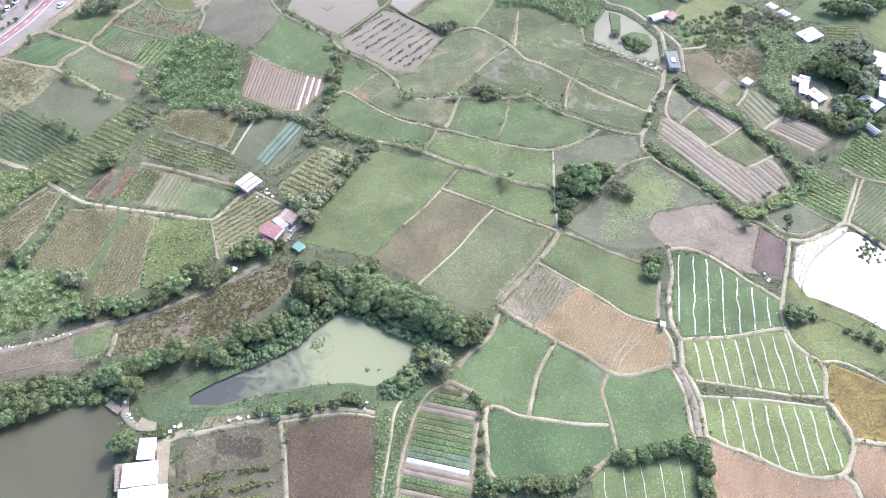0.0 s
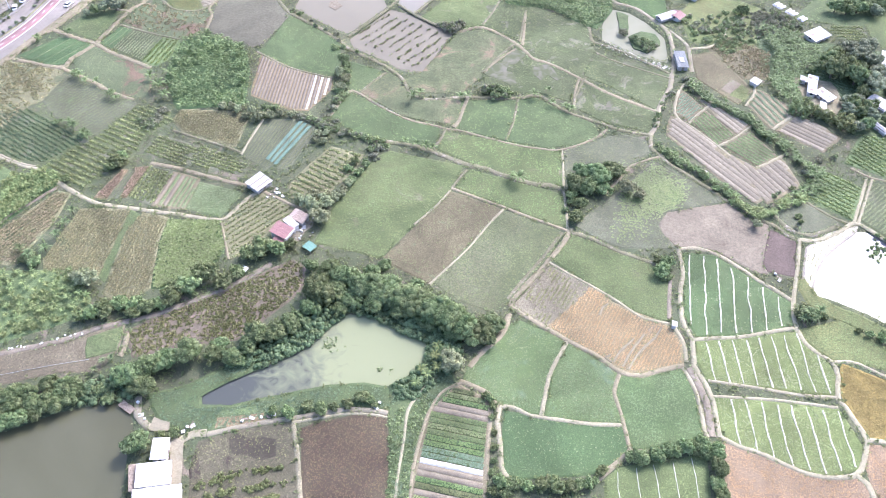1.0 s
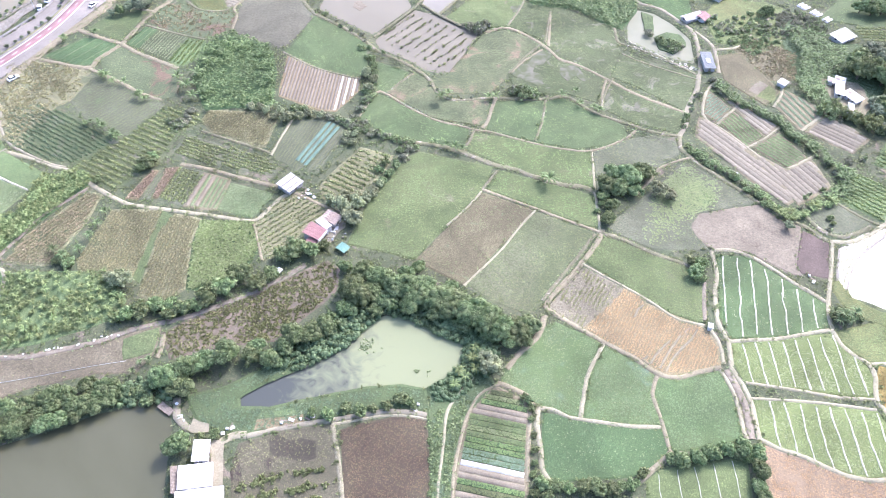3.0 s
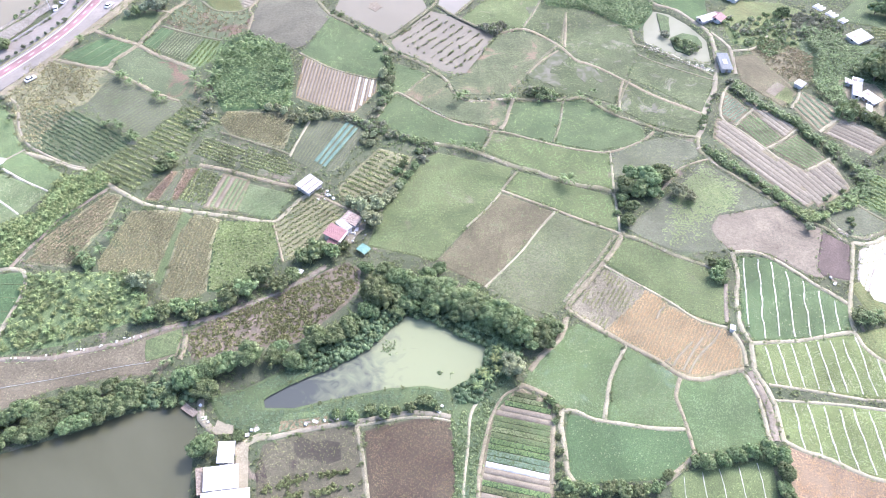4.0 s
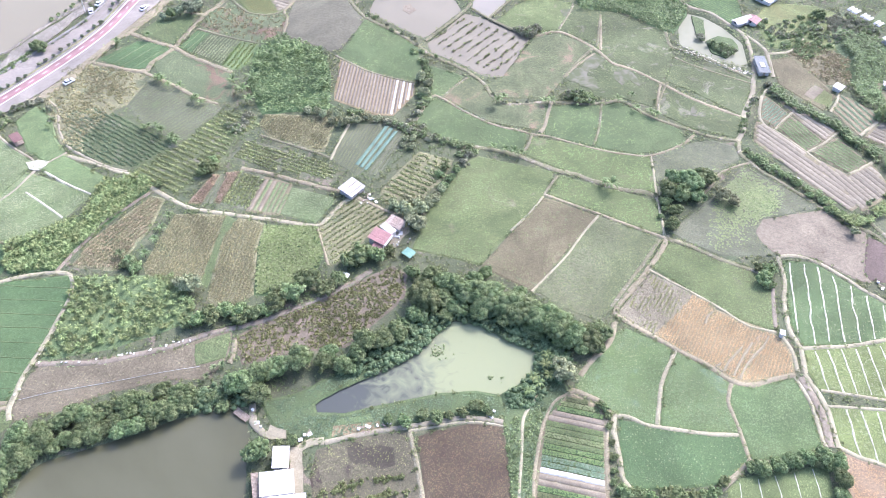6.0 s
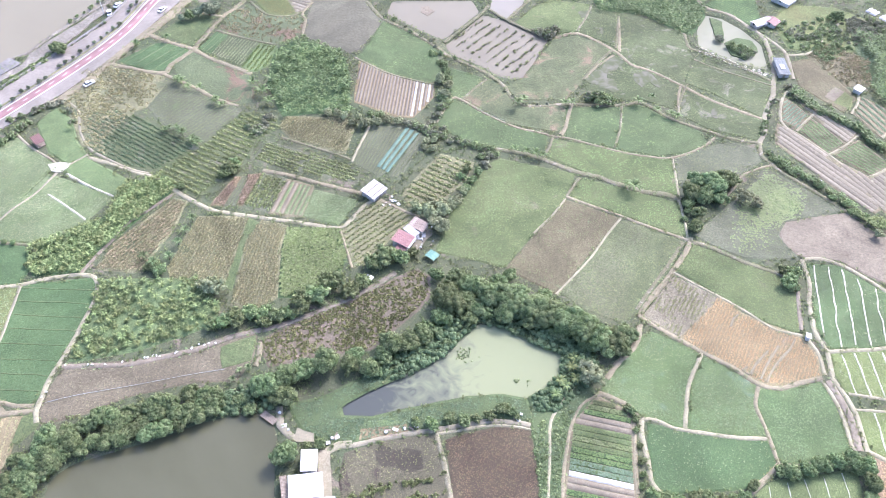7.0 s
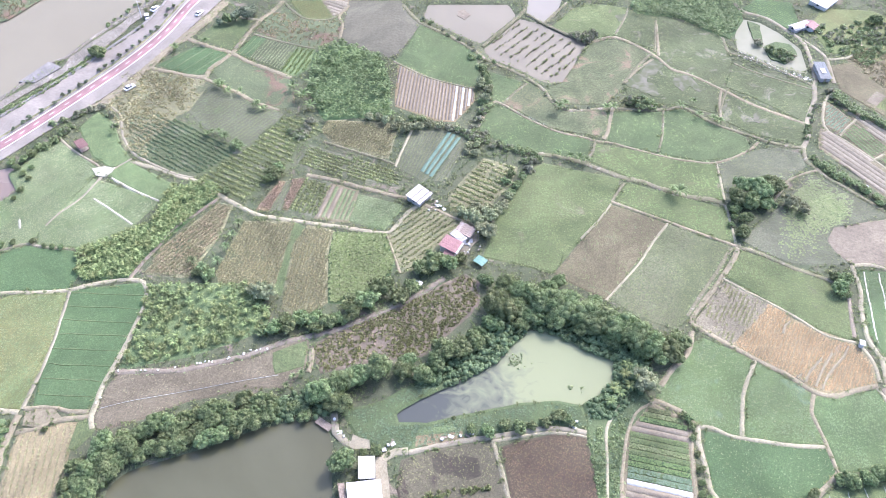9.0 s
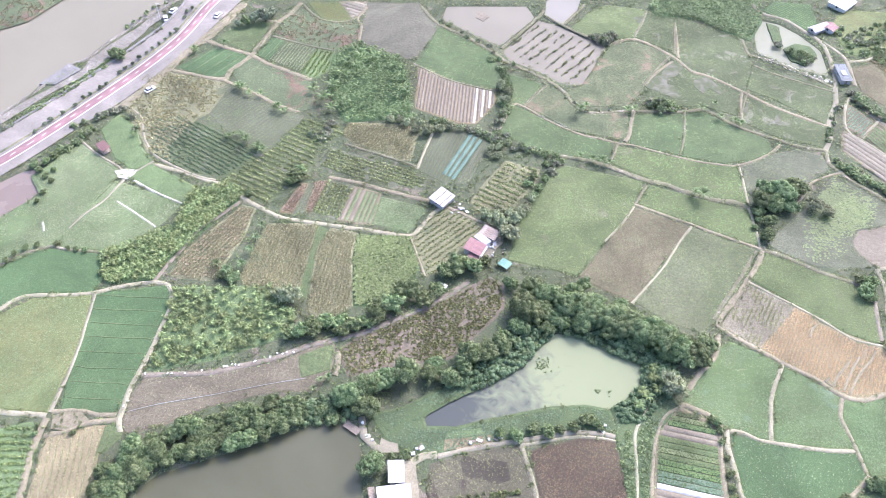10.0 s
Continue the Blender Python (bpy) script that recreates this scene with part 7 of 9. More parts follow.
plant("bush", -199.9, 221.1, 1.60)
plant("bush", -194.3, 226.3, 1.69)
plant("bush", -206.8, 195, 1.53)
plant("bush", -203.4, 192.4, 1.53)
plant("bush", -200.7, 190.1, 1.15)
plant("bush", -201.4, 184.5, 1.26)
plant("bush", -201.8, 180.5, 1.15)
plant("bush", -201.8, 195.6, 1.14)
plant("banana", -179.8, 216, 1.96)
plant("banana", -171.3, 268.1, 1.94)
plant("banana", -149.1, 246.3, 2.36)
plant("banana", -146.9, 244.6, 2.47)
plant("banana", -143.7, 241.6, 2.16)
plant("banana", -131.4, 233.8, 2.35)
plant("banana", -129, 232.2, 2.07)
plant("banana", -145.7, 216.9, 1.97)
plant("banana", -139.1, 215.3, 2.66)
plant("banana", -141.9, 218.7, 2.06)
plant("banana", -132.8, 211.3, 2.52)
plant("banana", -134.6, 213, 2.06)
plant("bush", -199.8, 157.4, 1.26)
plant("bush", -197.3, 160, 1.20)
plant("bush", -194.3, 161.6, 1.19)
plant("bush", -188.4, 162.5, 1.08)
plant("bush", -184.2, 160.9, 1.08)
plant("bush", -181.4, 160.6, 1.09)
plant("bush", -201.4, 154.6, 1.08)
plant("bush", -178.5, 160.3, 1.19)
plant("bush", -171.2, 157.4, 1.70)
plant("bush", -168.8, 155.5, 1.36)
plant("bush", -170.3, 151.9, 1.36)
plant("bush", -158.8, 99.7, 0.60)
plant("bush", -159.8, 97.8, 1.05)
plant("bush", -169.7, 96.8, 0.90)
plant("bush", -170, 99.5, 0.75)
plant("bush", -129.4, 151.8, 2.38)
plant("bush", -131.3, 154.3, 1.71)
plant("bush", -132.5, 189, 1.72)
grove("far", [(173.6, 331.7), (200.4, 333.8), (197, 324), (176.8, 316.9), (171.3, 319.7)], 5, 2, 3.5)
grove("bush", [(94.8, 311.4), (102.9, 307.5), (106.8, 288.5), (104.8, 284.2), (98.5, 289.1)], 4, 1, 1.8)
row("banana", [(92.1, 258.2), (98.3, 248.5), (107.5, 239.8), (114.1, 230.3), (120.6, 222.1), (124.7, 213.8), (126.4, 205.1)], 0.8, 1.6, 2.3, 1.7)
row("bush", [(90, 258.7), (98.1, 247.8), (107.4, 239.1), (113.9, 229.7), (120.4, 221.5), (124.5, 213.2), (127.1, 203.7)], 2.4, 1, 1.6, 1.4)
row("bush", [(74.2, 219.2), (79.4, 212.5), (85.6, 206.9), (92.8, 197.4), (98.9, 189), (104, 185.8)], 1.6, 1, 1.7, 1.3)
row("banana", [(75.9, 216.8), (85.7, 207.5), (92.9, 197.9), (99, 189.5)], 1.3, 1.3, 1.9, 1.4)
row("banana", [(98.6, 187.4), (104.1, 186.4), (110.8, 190.2), (120.1, 196.2), (127.3, 202.3), (130.5, 211.2)], 0.8, 1.6, 2.2, 1.9)
row("bush", [(107.2, 191.4), (112.8, 198.6), (121.2, 200.5)], 3.2, 0.8, 1.3, 1)
row("bush", [(74.2, 230.9), (77.1, 239.5), (80.8, 247.3), (83.6, 253.9)], 2.6, 0.8, 1.4, 1.2)
row("bush", [(39.3, 192.7), (38.4, 184.6), (37.6, 178)], 2.4, 0.8, 1.5, 1.2)
row("bush", [(-72.7, 298.4), (-61.4, 288.4), (-52, 280.7), (-46.4, 273.1), (-36.3, 265.9)], 4.2, 0.6, 1.2, 1.2)
row("bush", [(-21.4, 250.2), (-14.3, 242.9), (-1.2, 242.7)], 4, 0.5, 1, 1)
row("bush", [(136.5, 238.4), (143, 242.2), (147.6, 235.8)], 3, 1, 1.8, 1.5)
row("bush", [(114, 179.9), (128, 211.1), (133, 214.4), (140.7, 219.4)], 3.5, 0.8, 1.5, 1.5)
row("bush", [(140.1, 178.9), (146.5, 176.8)], 3, 1, 1.6, 0.8)
row("bush", [(-52.1, 272.6), (-47.5, 267.1), (-44.3, 252.2), (-45.6, 239.7)], 2.6, 0.9, 1.6, 1)
row("bush", [(-234, 207.2), (-228.9, 214.3), (-222.7, 224.7), (-216.3, 235.3), (-209.4, 247.1), (-202.9, 259.8)], 1.5, 1, 1.5, 0.6)
row("bush", [(-189.7, 283.6), (-196.3, 269.3), (-201.1, 259.2)], 2.6, 0.5, 0.8, 0.5)
row("bush", [(-192.5, 305.7), (-199.4, 295.3), (-205.3, 279.5)], 2.8, 0.5, 0.9, 1)

# trees, bamboo and bananas round the village houses
plant("far", 161.8, 283.7, 4.31)
plant("far", 155.2, 277.2, 4.71)
plant("far", 150.5, 273.0, 4.48)
plant("far", 164.7, 277.9, 4.79)
plant("far", 170.2, 284.3, 4.81)
plant("far", 169.3, 274.3, 4.09)
plant("far", 159.9, 269.8, 4.02)
plant("far", 154.6, 267.5, 5.09)
plant("far", 169.1, 266.6, 4.34)
plant("far", 162.7, 264.3, 4.30)
plant("far", 164.3, 258.9, 5.29)
plant("far", 158.6, 262.2, 4.61)
plant("far", 150.6, 266.3, 5.09)
plant("far", 159.4, 254.7, 3.03)
plant("far", 155.8, 250.2, 3.18)
plant("far", 151.5, 249.8, 2.74)
plant("far", 150.3, 242.9, 3.17)
plant("far", 158.6, 245.1, 3.38)
plant("far", 154.1, 241.4, 3.07)
plant("far", 153.6, 246.5, 3.27)
plant("far", 158, 240, 3.20)
plant("far", 164, 238.7, 2.66)
plant("far", 154.2, 234.7, 3.28)
plant("far", 150.4, 232.9, 3.13)
plant("far", 123.9, 309.8, 3.2)
for x, y in ((166.9, 315.8), (171.3, 313.9), (176.7, 315.2), (182.3, 317), (188.3, 319.8), (176.1, 321.2), (183.8, 313.9)):
    plant("far", x, y, 3.6)
grove("banana", [(129.2, 299.8), (145.5, 296.8), (145.7, 288.4), (152.5, 286.9), (146.7, 274.4), (139.7, 270.1), (132.5, 251.1), (127.6, 249), (124.1, 257.7), (131.6, 279.3)], 2.0, 1.7, 2.5)
grove("bush", [(100.3, 301.4), (114.6, 311.3), (132.4, 312.7), (139.9, 302.2), (127.4, 290.6), (119.2, 285.9), (110.7, 279.2), (107.5, 287)], 2.6, 0.6, 1.7)
grove("bush", [(128.9, 312), (139, 318), (150, 302), (146, 297), (136, 300)], 2.4, 0.7, 1.6)

# vines and brush that cover the banks of the two ponds down to the water
VINES = [
    [(-56.2, 117.6), (-48.6, 122), (-42.2, 127), (-37.2, 132.9), (-32.2, 139), (-32.6, 145.9), (-38.2, 144.1), (-45, 136.5), (-50.7, 130.2), (-59.2, 123.5), (-64, 118.5)],
    [(-30.5, 139.8), (-23.6, 138.4), (-13, 132.8), (-6.2, 129.9), (-2, 129.2), (3, 133), (-3.6, 138.5), (-12.4, 143.9), (-21.3, 148.4), (-31.4, 149.4), (-33, 145)],
    [(-5.9, 129.6), (-5.7, 122.7), (-10.7, 116.4), (-15.5, 113.6), (-13, 109.5), (-7.6, 113.4), (-0.6, 119.9), (3.2, 127.3), (1, 131)],
    [(-100.5, 104), (-96.2, 105.4), (-89.5, 107), (-86.5, 109), (-88, 113.5), (-94, 112.5), (-101, 109)],
]
veg = np.random.default_rng(77)
for poly in VINES:
    xy = scatter(poly, 1.15, veg, -1.4)
    q = veg.uniform(0.55, 1.15, len(xy))
    tagged(new("vines", leafy_lumps("vines", np.c_[xy, q * 0.5 + 0.15 * np.clip(reach(poly, xy), -2, 6), q], "vine", veg, 16, 0.42, 0.9)), "dark green vines and brush covering the pond bank", "vines", kind="stuff")

# bamboo in front of the village houses
for x, y in ((135.5, 243.1), (137.3, 241.5), (139, 239.9), (140.7, 238.4), (142.9, 238.5), (145.1, 238.7), (146.6, 236.4), (149, 237.3), (134.6, 246.7), (133.3, 241.3), (131.1, 242.8), (130.5, 246.2), (127.8, 242.6), (131.3, 239.4), (144.7, 233.7), (147.5, 232.2)):
    at = np.array([x, y]) + veg.normal(0, 0.8, (16, 2))
    q = veg.uniform(0.4, 0.85, 16)
    tagged(new("bamboo", leafy_lumps("bamboo", np.c_[at, veg.uniform(0.4, 4.2, 16), q], "rowcrop" if x > 134 else "hedge", veg, 26, 0.6, 1.1, 1, 0.6)), "tall clump of pale green bamboo by the houses", "bamboo", "bamboo by the houses")

# low weeds on the verges of the lane
VERGES = [
    [(-16.5, 104), (-12.2, 108), (-11.9, 100), (-12.6, 92), (-13.2, 78), (-15.2, 78), (-15.6, 94)],
    [(-10.6, 106), (-6.5, 112), (-4, 110.5), (-6.6, 105), (-8.2, 97), (-9.4, 88), (-9.7, 78), (-12, 78), (-11.4, 92)],
]
for poly in VERGES:
    xy = scatter(poly, 2.2, veg, 0.1)
    q = veg.uniform(0.25, 0.7, len(xy))
    tagged(new("verge_weeds", leafy_lumps("verge_weeds", np.c_[xy, q * 0.3, q], "hedge", veg, 14, 0.36, 0.5, 1, 0.7)), "dense green weeds on the verge of the lane", "weeds", kind="stuff")

# young banana plants of the plantations
for kind, poly, z, ob in FIELDS:
    if kind == "banana_low":
        grove("banana", poly, 2.35, 1.2, 1.8)
    elif kind == "cane":
        grove("banana", poly, 1.55, 1.2, 1.9)
    elif kind == "banana_dark":
        grove("banana", poly, 2.4, 1.6, 2.4)
    elif kind == "banana_old":
        grove("banana", poly, 2.2, 1.4, 2.1)

# ---- built things ----
PAINT = {
    "white_sheet": mat("white_roof_sheet", (0.52, 0.52, 0.52), (0.60, 0.60, 0.60), (0.42, 0.41, 0.40), big=0.3, fine=1.4, rough=0.5, bump=0.0, spot=(0.50, 0.47, 0.43), spot_at=0.66, spot_size=0.5, tiny=0.06),
    "grey_sheet": mat("weathered_roof_sheet", (0.42, 0.42, 0.42), (0.50, 0.49, 0.48), (0.33, 0.31, 0.29), big=0.4, fine=1.6, rough=0.55, bump=0.0, spot=(0.27, 0.22, 0.18), spot_at=0.62, spot_size=0.5, tiny=0.1),
    "red_sheet": mat("faded_red_roof_sheet", (0.254, 0.122, 0.117), (0.287, 0.153, 0.144), (0.213, 0.095, 0.090), big=0.4, fine=1.5, rough=0.5, bump=0.0, tiny=0.1),
    "brown_sheet": mat("rust_brown_roof_sheet", (0.17, 0.085, 0.075), (0.20, 0.105, 0.09), (0.13, 0.065, 0.06), big=0.4, fine=1.5, rough=0.6, bump=0.0, tiny=0.1),
    "tan_sheet": mat("rusty_roof_sheet", (0.352, 0.280, 0.224), (0.416, 0.344, 0.288), (0.256, 0.176, 0.128), big=0.5, fine=1.3, rough=0.7, bump=0.0, spot=(0.56, 0.53, 0.50), spot_at=0.60, spot_size=0.6, tiny=0.1),
    "plaster": mat("white_plaster", (0.50, 0.49, 0.46), (0.57, 0.55, 0.53), (0.42, 0.40, 0.37), big=0.4, fine=1.2, rough=0.85, bump=0.1, tiny=0.08),
    "block": mat("grey_block_wall", (0.36, 0.345, 0.325), (0.43, 0.41, 0.385), (0.28, 0.265, 0.245), big=0.5, fine=1.5, rough=0.9, bump=0.3, tiny=0.15),
    "wood": mat("old_timber", (0.26, 0.205, 0.155), (0.33, 0.27, 0.21), (0.18, 0.14, 0.10), big=0.6, fine=3.0, rough=0.85),
    "tarp": mat("teal_tarpaulin", (0.111, 0.246, 0.187), (0.136, 0.281, 0.221), (0.085, 0.204, 0.153), big=0.6, fine=2.0, rough=0.5, tiny=0.1),
    "net": mat("teal_crop_net", (0.101, 0.185, 0.133), (0.130, 0.213, 0.156), (0.079, 0.147, 0.102), big=0.4, fine=2.0, rough=0.75, tiny=0.15),
    "blue_roof": mat("blue_grey_roof_sheet", (0.120, 0.141, 0.150), (0.150, 0.171, 0.180), (0.096, 0.114, 0.120), big=0.5, fine=1.6, rough=0.45, tiny=0.1),
    "asphalt": mat("sun_bleached_asphalt", (0.202, 0.178, 0.148), (0.232, 0.206, 0.173), (0.176, 0.156, 0.129), big=0.06, fine=1.5, rough=0.85, bump=0.1, tiny=0.1),
    "lane": mat("pink_cycle_lane", (0.238, 0.130, 0.130), (0.266, 0.155, 0.151), (0.209, 0.112, 0.112), big=0.1, fine=1.6, rough=0.8, bump=0.1, tiny=0.1),
    "line": mat("white_road_paint", (0.74, 0.74, 0.72), (0.80, 0.80, 0.78), (0.62, 0.62, 0.60), big=0.4, fine=2.0, rough=0.7, bump=0.0, tiny=0.08),
    "kerb": mat("kerb_stone", (0.204, 0.196, 0.178), (0.246, 0.234, 0.217), (0.162, 0.153, 0.140), big=0.4, fine=2.0, rough=0.85, bump=0.1),
    "car": mat("white_car_paint", (0.78, 0.78, 0.78), (0.80, 0.80, 0.80), None, rough=0.25, bump=0.0, tiny=0.0, spec=0.5),
    "glass": mat("dark_glass", (0.03, 0.035, 0.04), (0.04, 0.045, 0.05), None, rough=0.08, bump=0.0, tiny=0.0, spec=0.5),
    "tyre": mat("tyre_rubber", (0.03, 0.03, 0.03), (0.045, 0.045, 0.045), None, rough=0.9, bump=0.0, tiny=0.0),
    "rim": mat("grey_rim", (0.45, 0.45, 0.46), (0.5, 0.5, 0.5), None, rough=0.35, bump=0.0, tiny=0.0),
    "sack": mat("white_sack", (0.68, 0.68, 0.66), (0.76, 0.76, 0.74), (0.55, 0.54, 0.50), big=1.0, fine=4.0, rough=0.8, tiny=0.1),
    "steel": mat("galvanised_steel", (0.50, 0.51, 0.52), (0.56, 0.57, 0.58), None, rough=0.5, bump=0.0, tiny=0.0),
    "quay": mat("cracked_concrete", (0.191, 0.172, 0.138), (0.231, 0.211, 0.170), (0.151, 0.136, 0.102), big=0.12, fine=1.0, rough=0.9, spot=(0.28, 0.25, 0.20), spot_at=0.58, spot_size=0.14),
}


def box(lx, ly, lz, at=(0, 0, 0), bevel=0.0, taper=1.0):
    """A block with its base centre at a place."""
    bm = bmesh.new()
    bmesh.ops.create_cube(bm, size=1.0, matrix=Matrix.Translation(Vector(at) + Vector((0, 0, lz / 2))) @ Matrix.Diagonal((lx, ly, lz, 1)))
    if taper != 1.0:
        for v in bm.verts:
            if v.co.z > at[2] + lz / 2:
                v.co.x, v.co.y = at[0] + (v.co.x - at[0]) * taper, at[1] + (v.co.y - at[1]) * taper
    if bevel:
        bmesh.ops.bevel(bm, geom=bm.edges[:], offset=bevel, segments=2, affect="EDGES")
    return bm


def sheet(lx, ly, z0, z1, ribs, thick=0.05, dip=0.045):
    """Ribbed roofing that slopes from z0 on its low side to z1."""
    n = ribs * 2
    v, f = [], []
    for layer in (0, -thick):
        for j in range(2):
            for i in range(n + 1):
                v.append((-lx / 2 + lx * i / n, -ly / 2 + ly * j, (z0, z1)[j] + layer + (dip if i % 2 else 0)))
    m = n + 1
    for i in range(n):
        f.append((i, i + 1, m + i + 1, m + i))
        f.append((2 * m + i, 3 * m + i, 3 * m + i + 1, 2 * m + i + 1))
        f.append((i, 2 * m + i, 2 * m + i + 1, i + 1))
        f.append((m + i, m + i + 1, 3 * m + i + 1, 3 * m + i))
    f += [(0, m, 3 * m, 2 * m), (n, 2 * m + n, 3 * m + n, m + n)]
    me = bpy.data.meshes.new("roof_panel")
    me.from_pydata(v, [], f)
    return me


def place(ob, m):
    ob.matrix_basis = m
    return ob


def walls(root, lx, ly, h, material, gaps=()):
    """Four walls with thickness; a gap (side, from, to, sill, head) is a real opening, filled by a door or window."""
    t = 0.18
    for side, (ln, at, turn) in enumerate(((lx, (0, -ly / 2 + t / 2), 0), (lx, (0, ly / 2 - t / 2), 180), (ly - 2 * t, (-lx / 2 + t / 2, 0), -90), (ly - 2 * t, (lx / 2 - t / 2, 0), 90))):
        cuts = sorted((g for g in gaps if g[0] == side), key=lambda g: g[1])
        xs = sorted({-ln / 2, ln / 2, *(g[1] for g in cuts), *(g[2] for g in cuts)})
        zs = sorted({0.0, h, *(g[3] for g in cuts), *(g[4] for g in cuts)})
        solid = lambda i, j: 0 <= i < len(xs) - 1 and 0 <= j < len(zs) - 1 and not any(g[1] <= (xs[i] + xs[i + 1]) / 2 <= g[2] and g[3] <= (zs[j] + zs[j + 1]) / 2 <= g[4] for g in cuts)
        bm = bmesh.new()
        grid = {(i, j, k): bm.verts.new((x, (-t / 2, t / 2)[k], z)) for i, x in enumerate(xs) for j, z in enumerate(zs) for k in (0, 1)}
        for i in range(len(xs) - 1):
            for j in range(len(zs) - 1):
                if not solid(i, j):
                    continue
                q = [(i, j), (i + 1, j), (i + 1, j + 1), (i, j + 1)]
                bm.faces.new([grid[(*p, 0)] for p in q])
                bm.faces.new([grid[(*p, 1)] for p in q[::-1]])
                for p0, p1, (di, dj) in ((q[0], q[1], (0, -1)), (q[1], q[2], (1, 0)), (q[2], q[3], (0, 1)), (q[3], q[0], (-1, 0))):
                    if not solid(i + di, j + dj):
                        bm.faces.new((grid[(*p0, 0)], grid[(*p0, 1)], grid[(*p1, 1)], grid[(*p1, 0)]))
        for vert in [x for x in bm.verts if not x.link_faces]:
            bm.verts.remove(vert)
        wall = place(part("wall", bm, material, root), pose(at[0], at[1], 0, 0, 0, turn))
        for _, a, b, s, e in cuts:
            if s > 0.3:
                win = place(part("window", box(b - a, 0.05, 0.06, (0, 0, 0)), PAINT["steel"], wall), pose((a + b) / 2, -0.02, s))
                place(part("pane", box(b - a - 0.04, 0.02, e - s - 0.08), PAINT["glass"], wall), pose((a + b) / 2, 0, s + 0.06))
            else:
                place(part("door", box(b - a - 0.04, 0.05, e - s - 0.04, (0, 0, 0)), PAINT["wood"], wall), pose((a + b) / 2, 0.02, s + 0.02))


def shed(name, label, x, y, turn, lx, ly, h, wall, roof, panels=4, slope=0.5, over=0.35, gable=False, openings=True, cat="shed"):
    """A low building: walls, a sheet roof of several panels, a door and windows."""
    root = place(tagged(new(name), label, cat), pose(x, y, 0, 0, 0, turn))
    gaps = []
    if openings and lx > 2.4 and ly > 2.4:
        gaps = [(0, -0.5, 0.5, 0.0, 2.05), (3, -0.5, 0.5, 1.0, 2.0), (2, -0.5, 0.5, 1.0, 2.0)]
        if lx > 5:
            gaps += [(0, 1.3, 2.3, 1.0, 2.0), (0, -2.3, -1.3, 1.0, 2.0)]
    walls(root, lx - 0.5, ly - 0.5, h - slope - 0.06, wall, gaps)
    w = (lx + over) / panels
    for i in range(panels):
        cx = -(lx + over) / 2 + w * (i + 0.5)
        lift_z = 0.012 * (i % 2)
        if gable:
            a = sheet(w - 0.03, (ly + over) / 2, h - slope, h, 4)
            place(part("roof_panel", a, roof, root), pose(cx, -(ly + over) / 4, lift_z))
            place(part("roof_panel", a, roof, root), pose(cx, (ly + over) / 4, lift_z, 0, 0, 180))
        else:
            place(part("roof_panel", sheet(w - 0.03, ly + over, h - slope, h, 5), roof, root), pose(cx, 0, lift_z))
    if gable:
        part("ridge", box(lx + over, 0.3, 0.06, (0, 0, h + 0.03)), roof, root)
    return root


def metal_shed(x, y, turn, lx, ly, h):
    root = shed("metal_shed", "tin shed with a pale grey sheet roof and beams", x, y, turn, lx, ly, h, PAINT["block"], PAINT["grey_sheet"], 4)
    part("roof_beam", box(lx + 0.5, 0.12, 0.14, (0, 0.6, h - 0.08)), PAINT["wood"], root)
    part("roof_beam", box(lx + 0.5, 0.12, 0.14, (0, -ly * 0.3, h - 0.3)), PAINT["wood"], root)


def red_house(x, y, turn, lx, ly, h):
    root = shed("farmhouse", "small white farmhouse with a faded red sheet roof", x, y, turn, lx, ly, h, PAINT["plaster"], PAINT["red_sheet"], 3, 0.7, cat="house")
    part("parapet", box(lx * 1.02, 0.5, 0.5, (0, -ly / 2 - 0.45, h - 1.3)), PAINT["plaster"], root)


def tan_annex(x, y, turn, lx, ly, h):
    shed("tin_annex", "annex with a rusty tan patched sheet roof", x, y, turn, lx, ly, h, PAINT["block"], PAINT["tan_sheet"], 5, 0.5)


def lean_to(x, y, turn, lx, ly, h):
    shed("lean_to", "whitish lean-to between farmhouse and annex", x, y, turn, lx, ly, h, PAINT["plaster"], PAINT["grey_sheet"], 3, 0.3, 0.0, openings=False)


def red_awning(x, y, turn, lx, ly, h):
    root = place(tagged(new("awning"), "small faded red sheet awning on posts", "awning"), pose(x, y, 0, 0, 0, turn))
    part("roof_panel", sheet(lx, ly, h - 0.3, h, 6), PAINT["red_sheet"], root)
    for sx in (-1, 1):
        for sy in (-1, 1):
            part("post", box(0.1, 0.1, h - 0.4 + 0.13 * sy, (sx * (lx / 2 - 0.15), sy * (ly / 2 - 0.15), 0)), PAINT["steel"], root)


def tarp(x, y, turn, lx, ly, h):
    root = place(tagged(new("tarpaulin_shelter"), "teal tarpaulin stretched over short posts", "shelter"), pose(x, y, 0, 0, 0, turn))
    n = 8
    v = [((i / n - 0.5) * lx, (j / n - 0.5) * ly, h - 0.5 * abs(j / n - 0.5) + 0.09 * noise.noise((i * 0.7, j * 0.7, x))) for j in range(n + 1) for i in range(n + 1)]
    f = [(j * (n + 1) + i, j * (n + 1) + i + 1, (j + 1) * (n + 1) + i + 1, (j + 1) * (n + 1) + i) for j in range(n) for i in range(n)]
    part("cover", raw_mesh("cover", v, f, PAINT["tarp"] if h > 1.4 else PAINT["white_sheet"]), None, root)
    for sx in (-1, 1):
        for sy in (-1, 1):
            part("post", box(0.08, 0.08, h - 0.32, (sx * (lx / 2 - 0.1), sy * (ly / 2 - 0.1), 0)), PAINT["wood"], root)


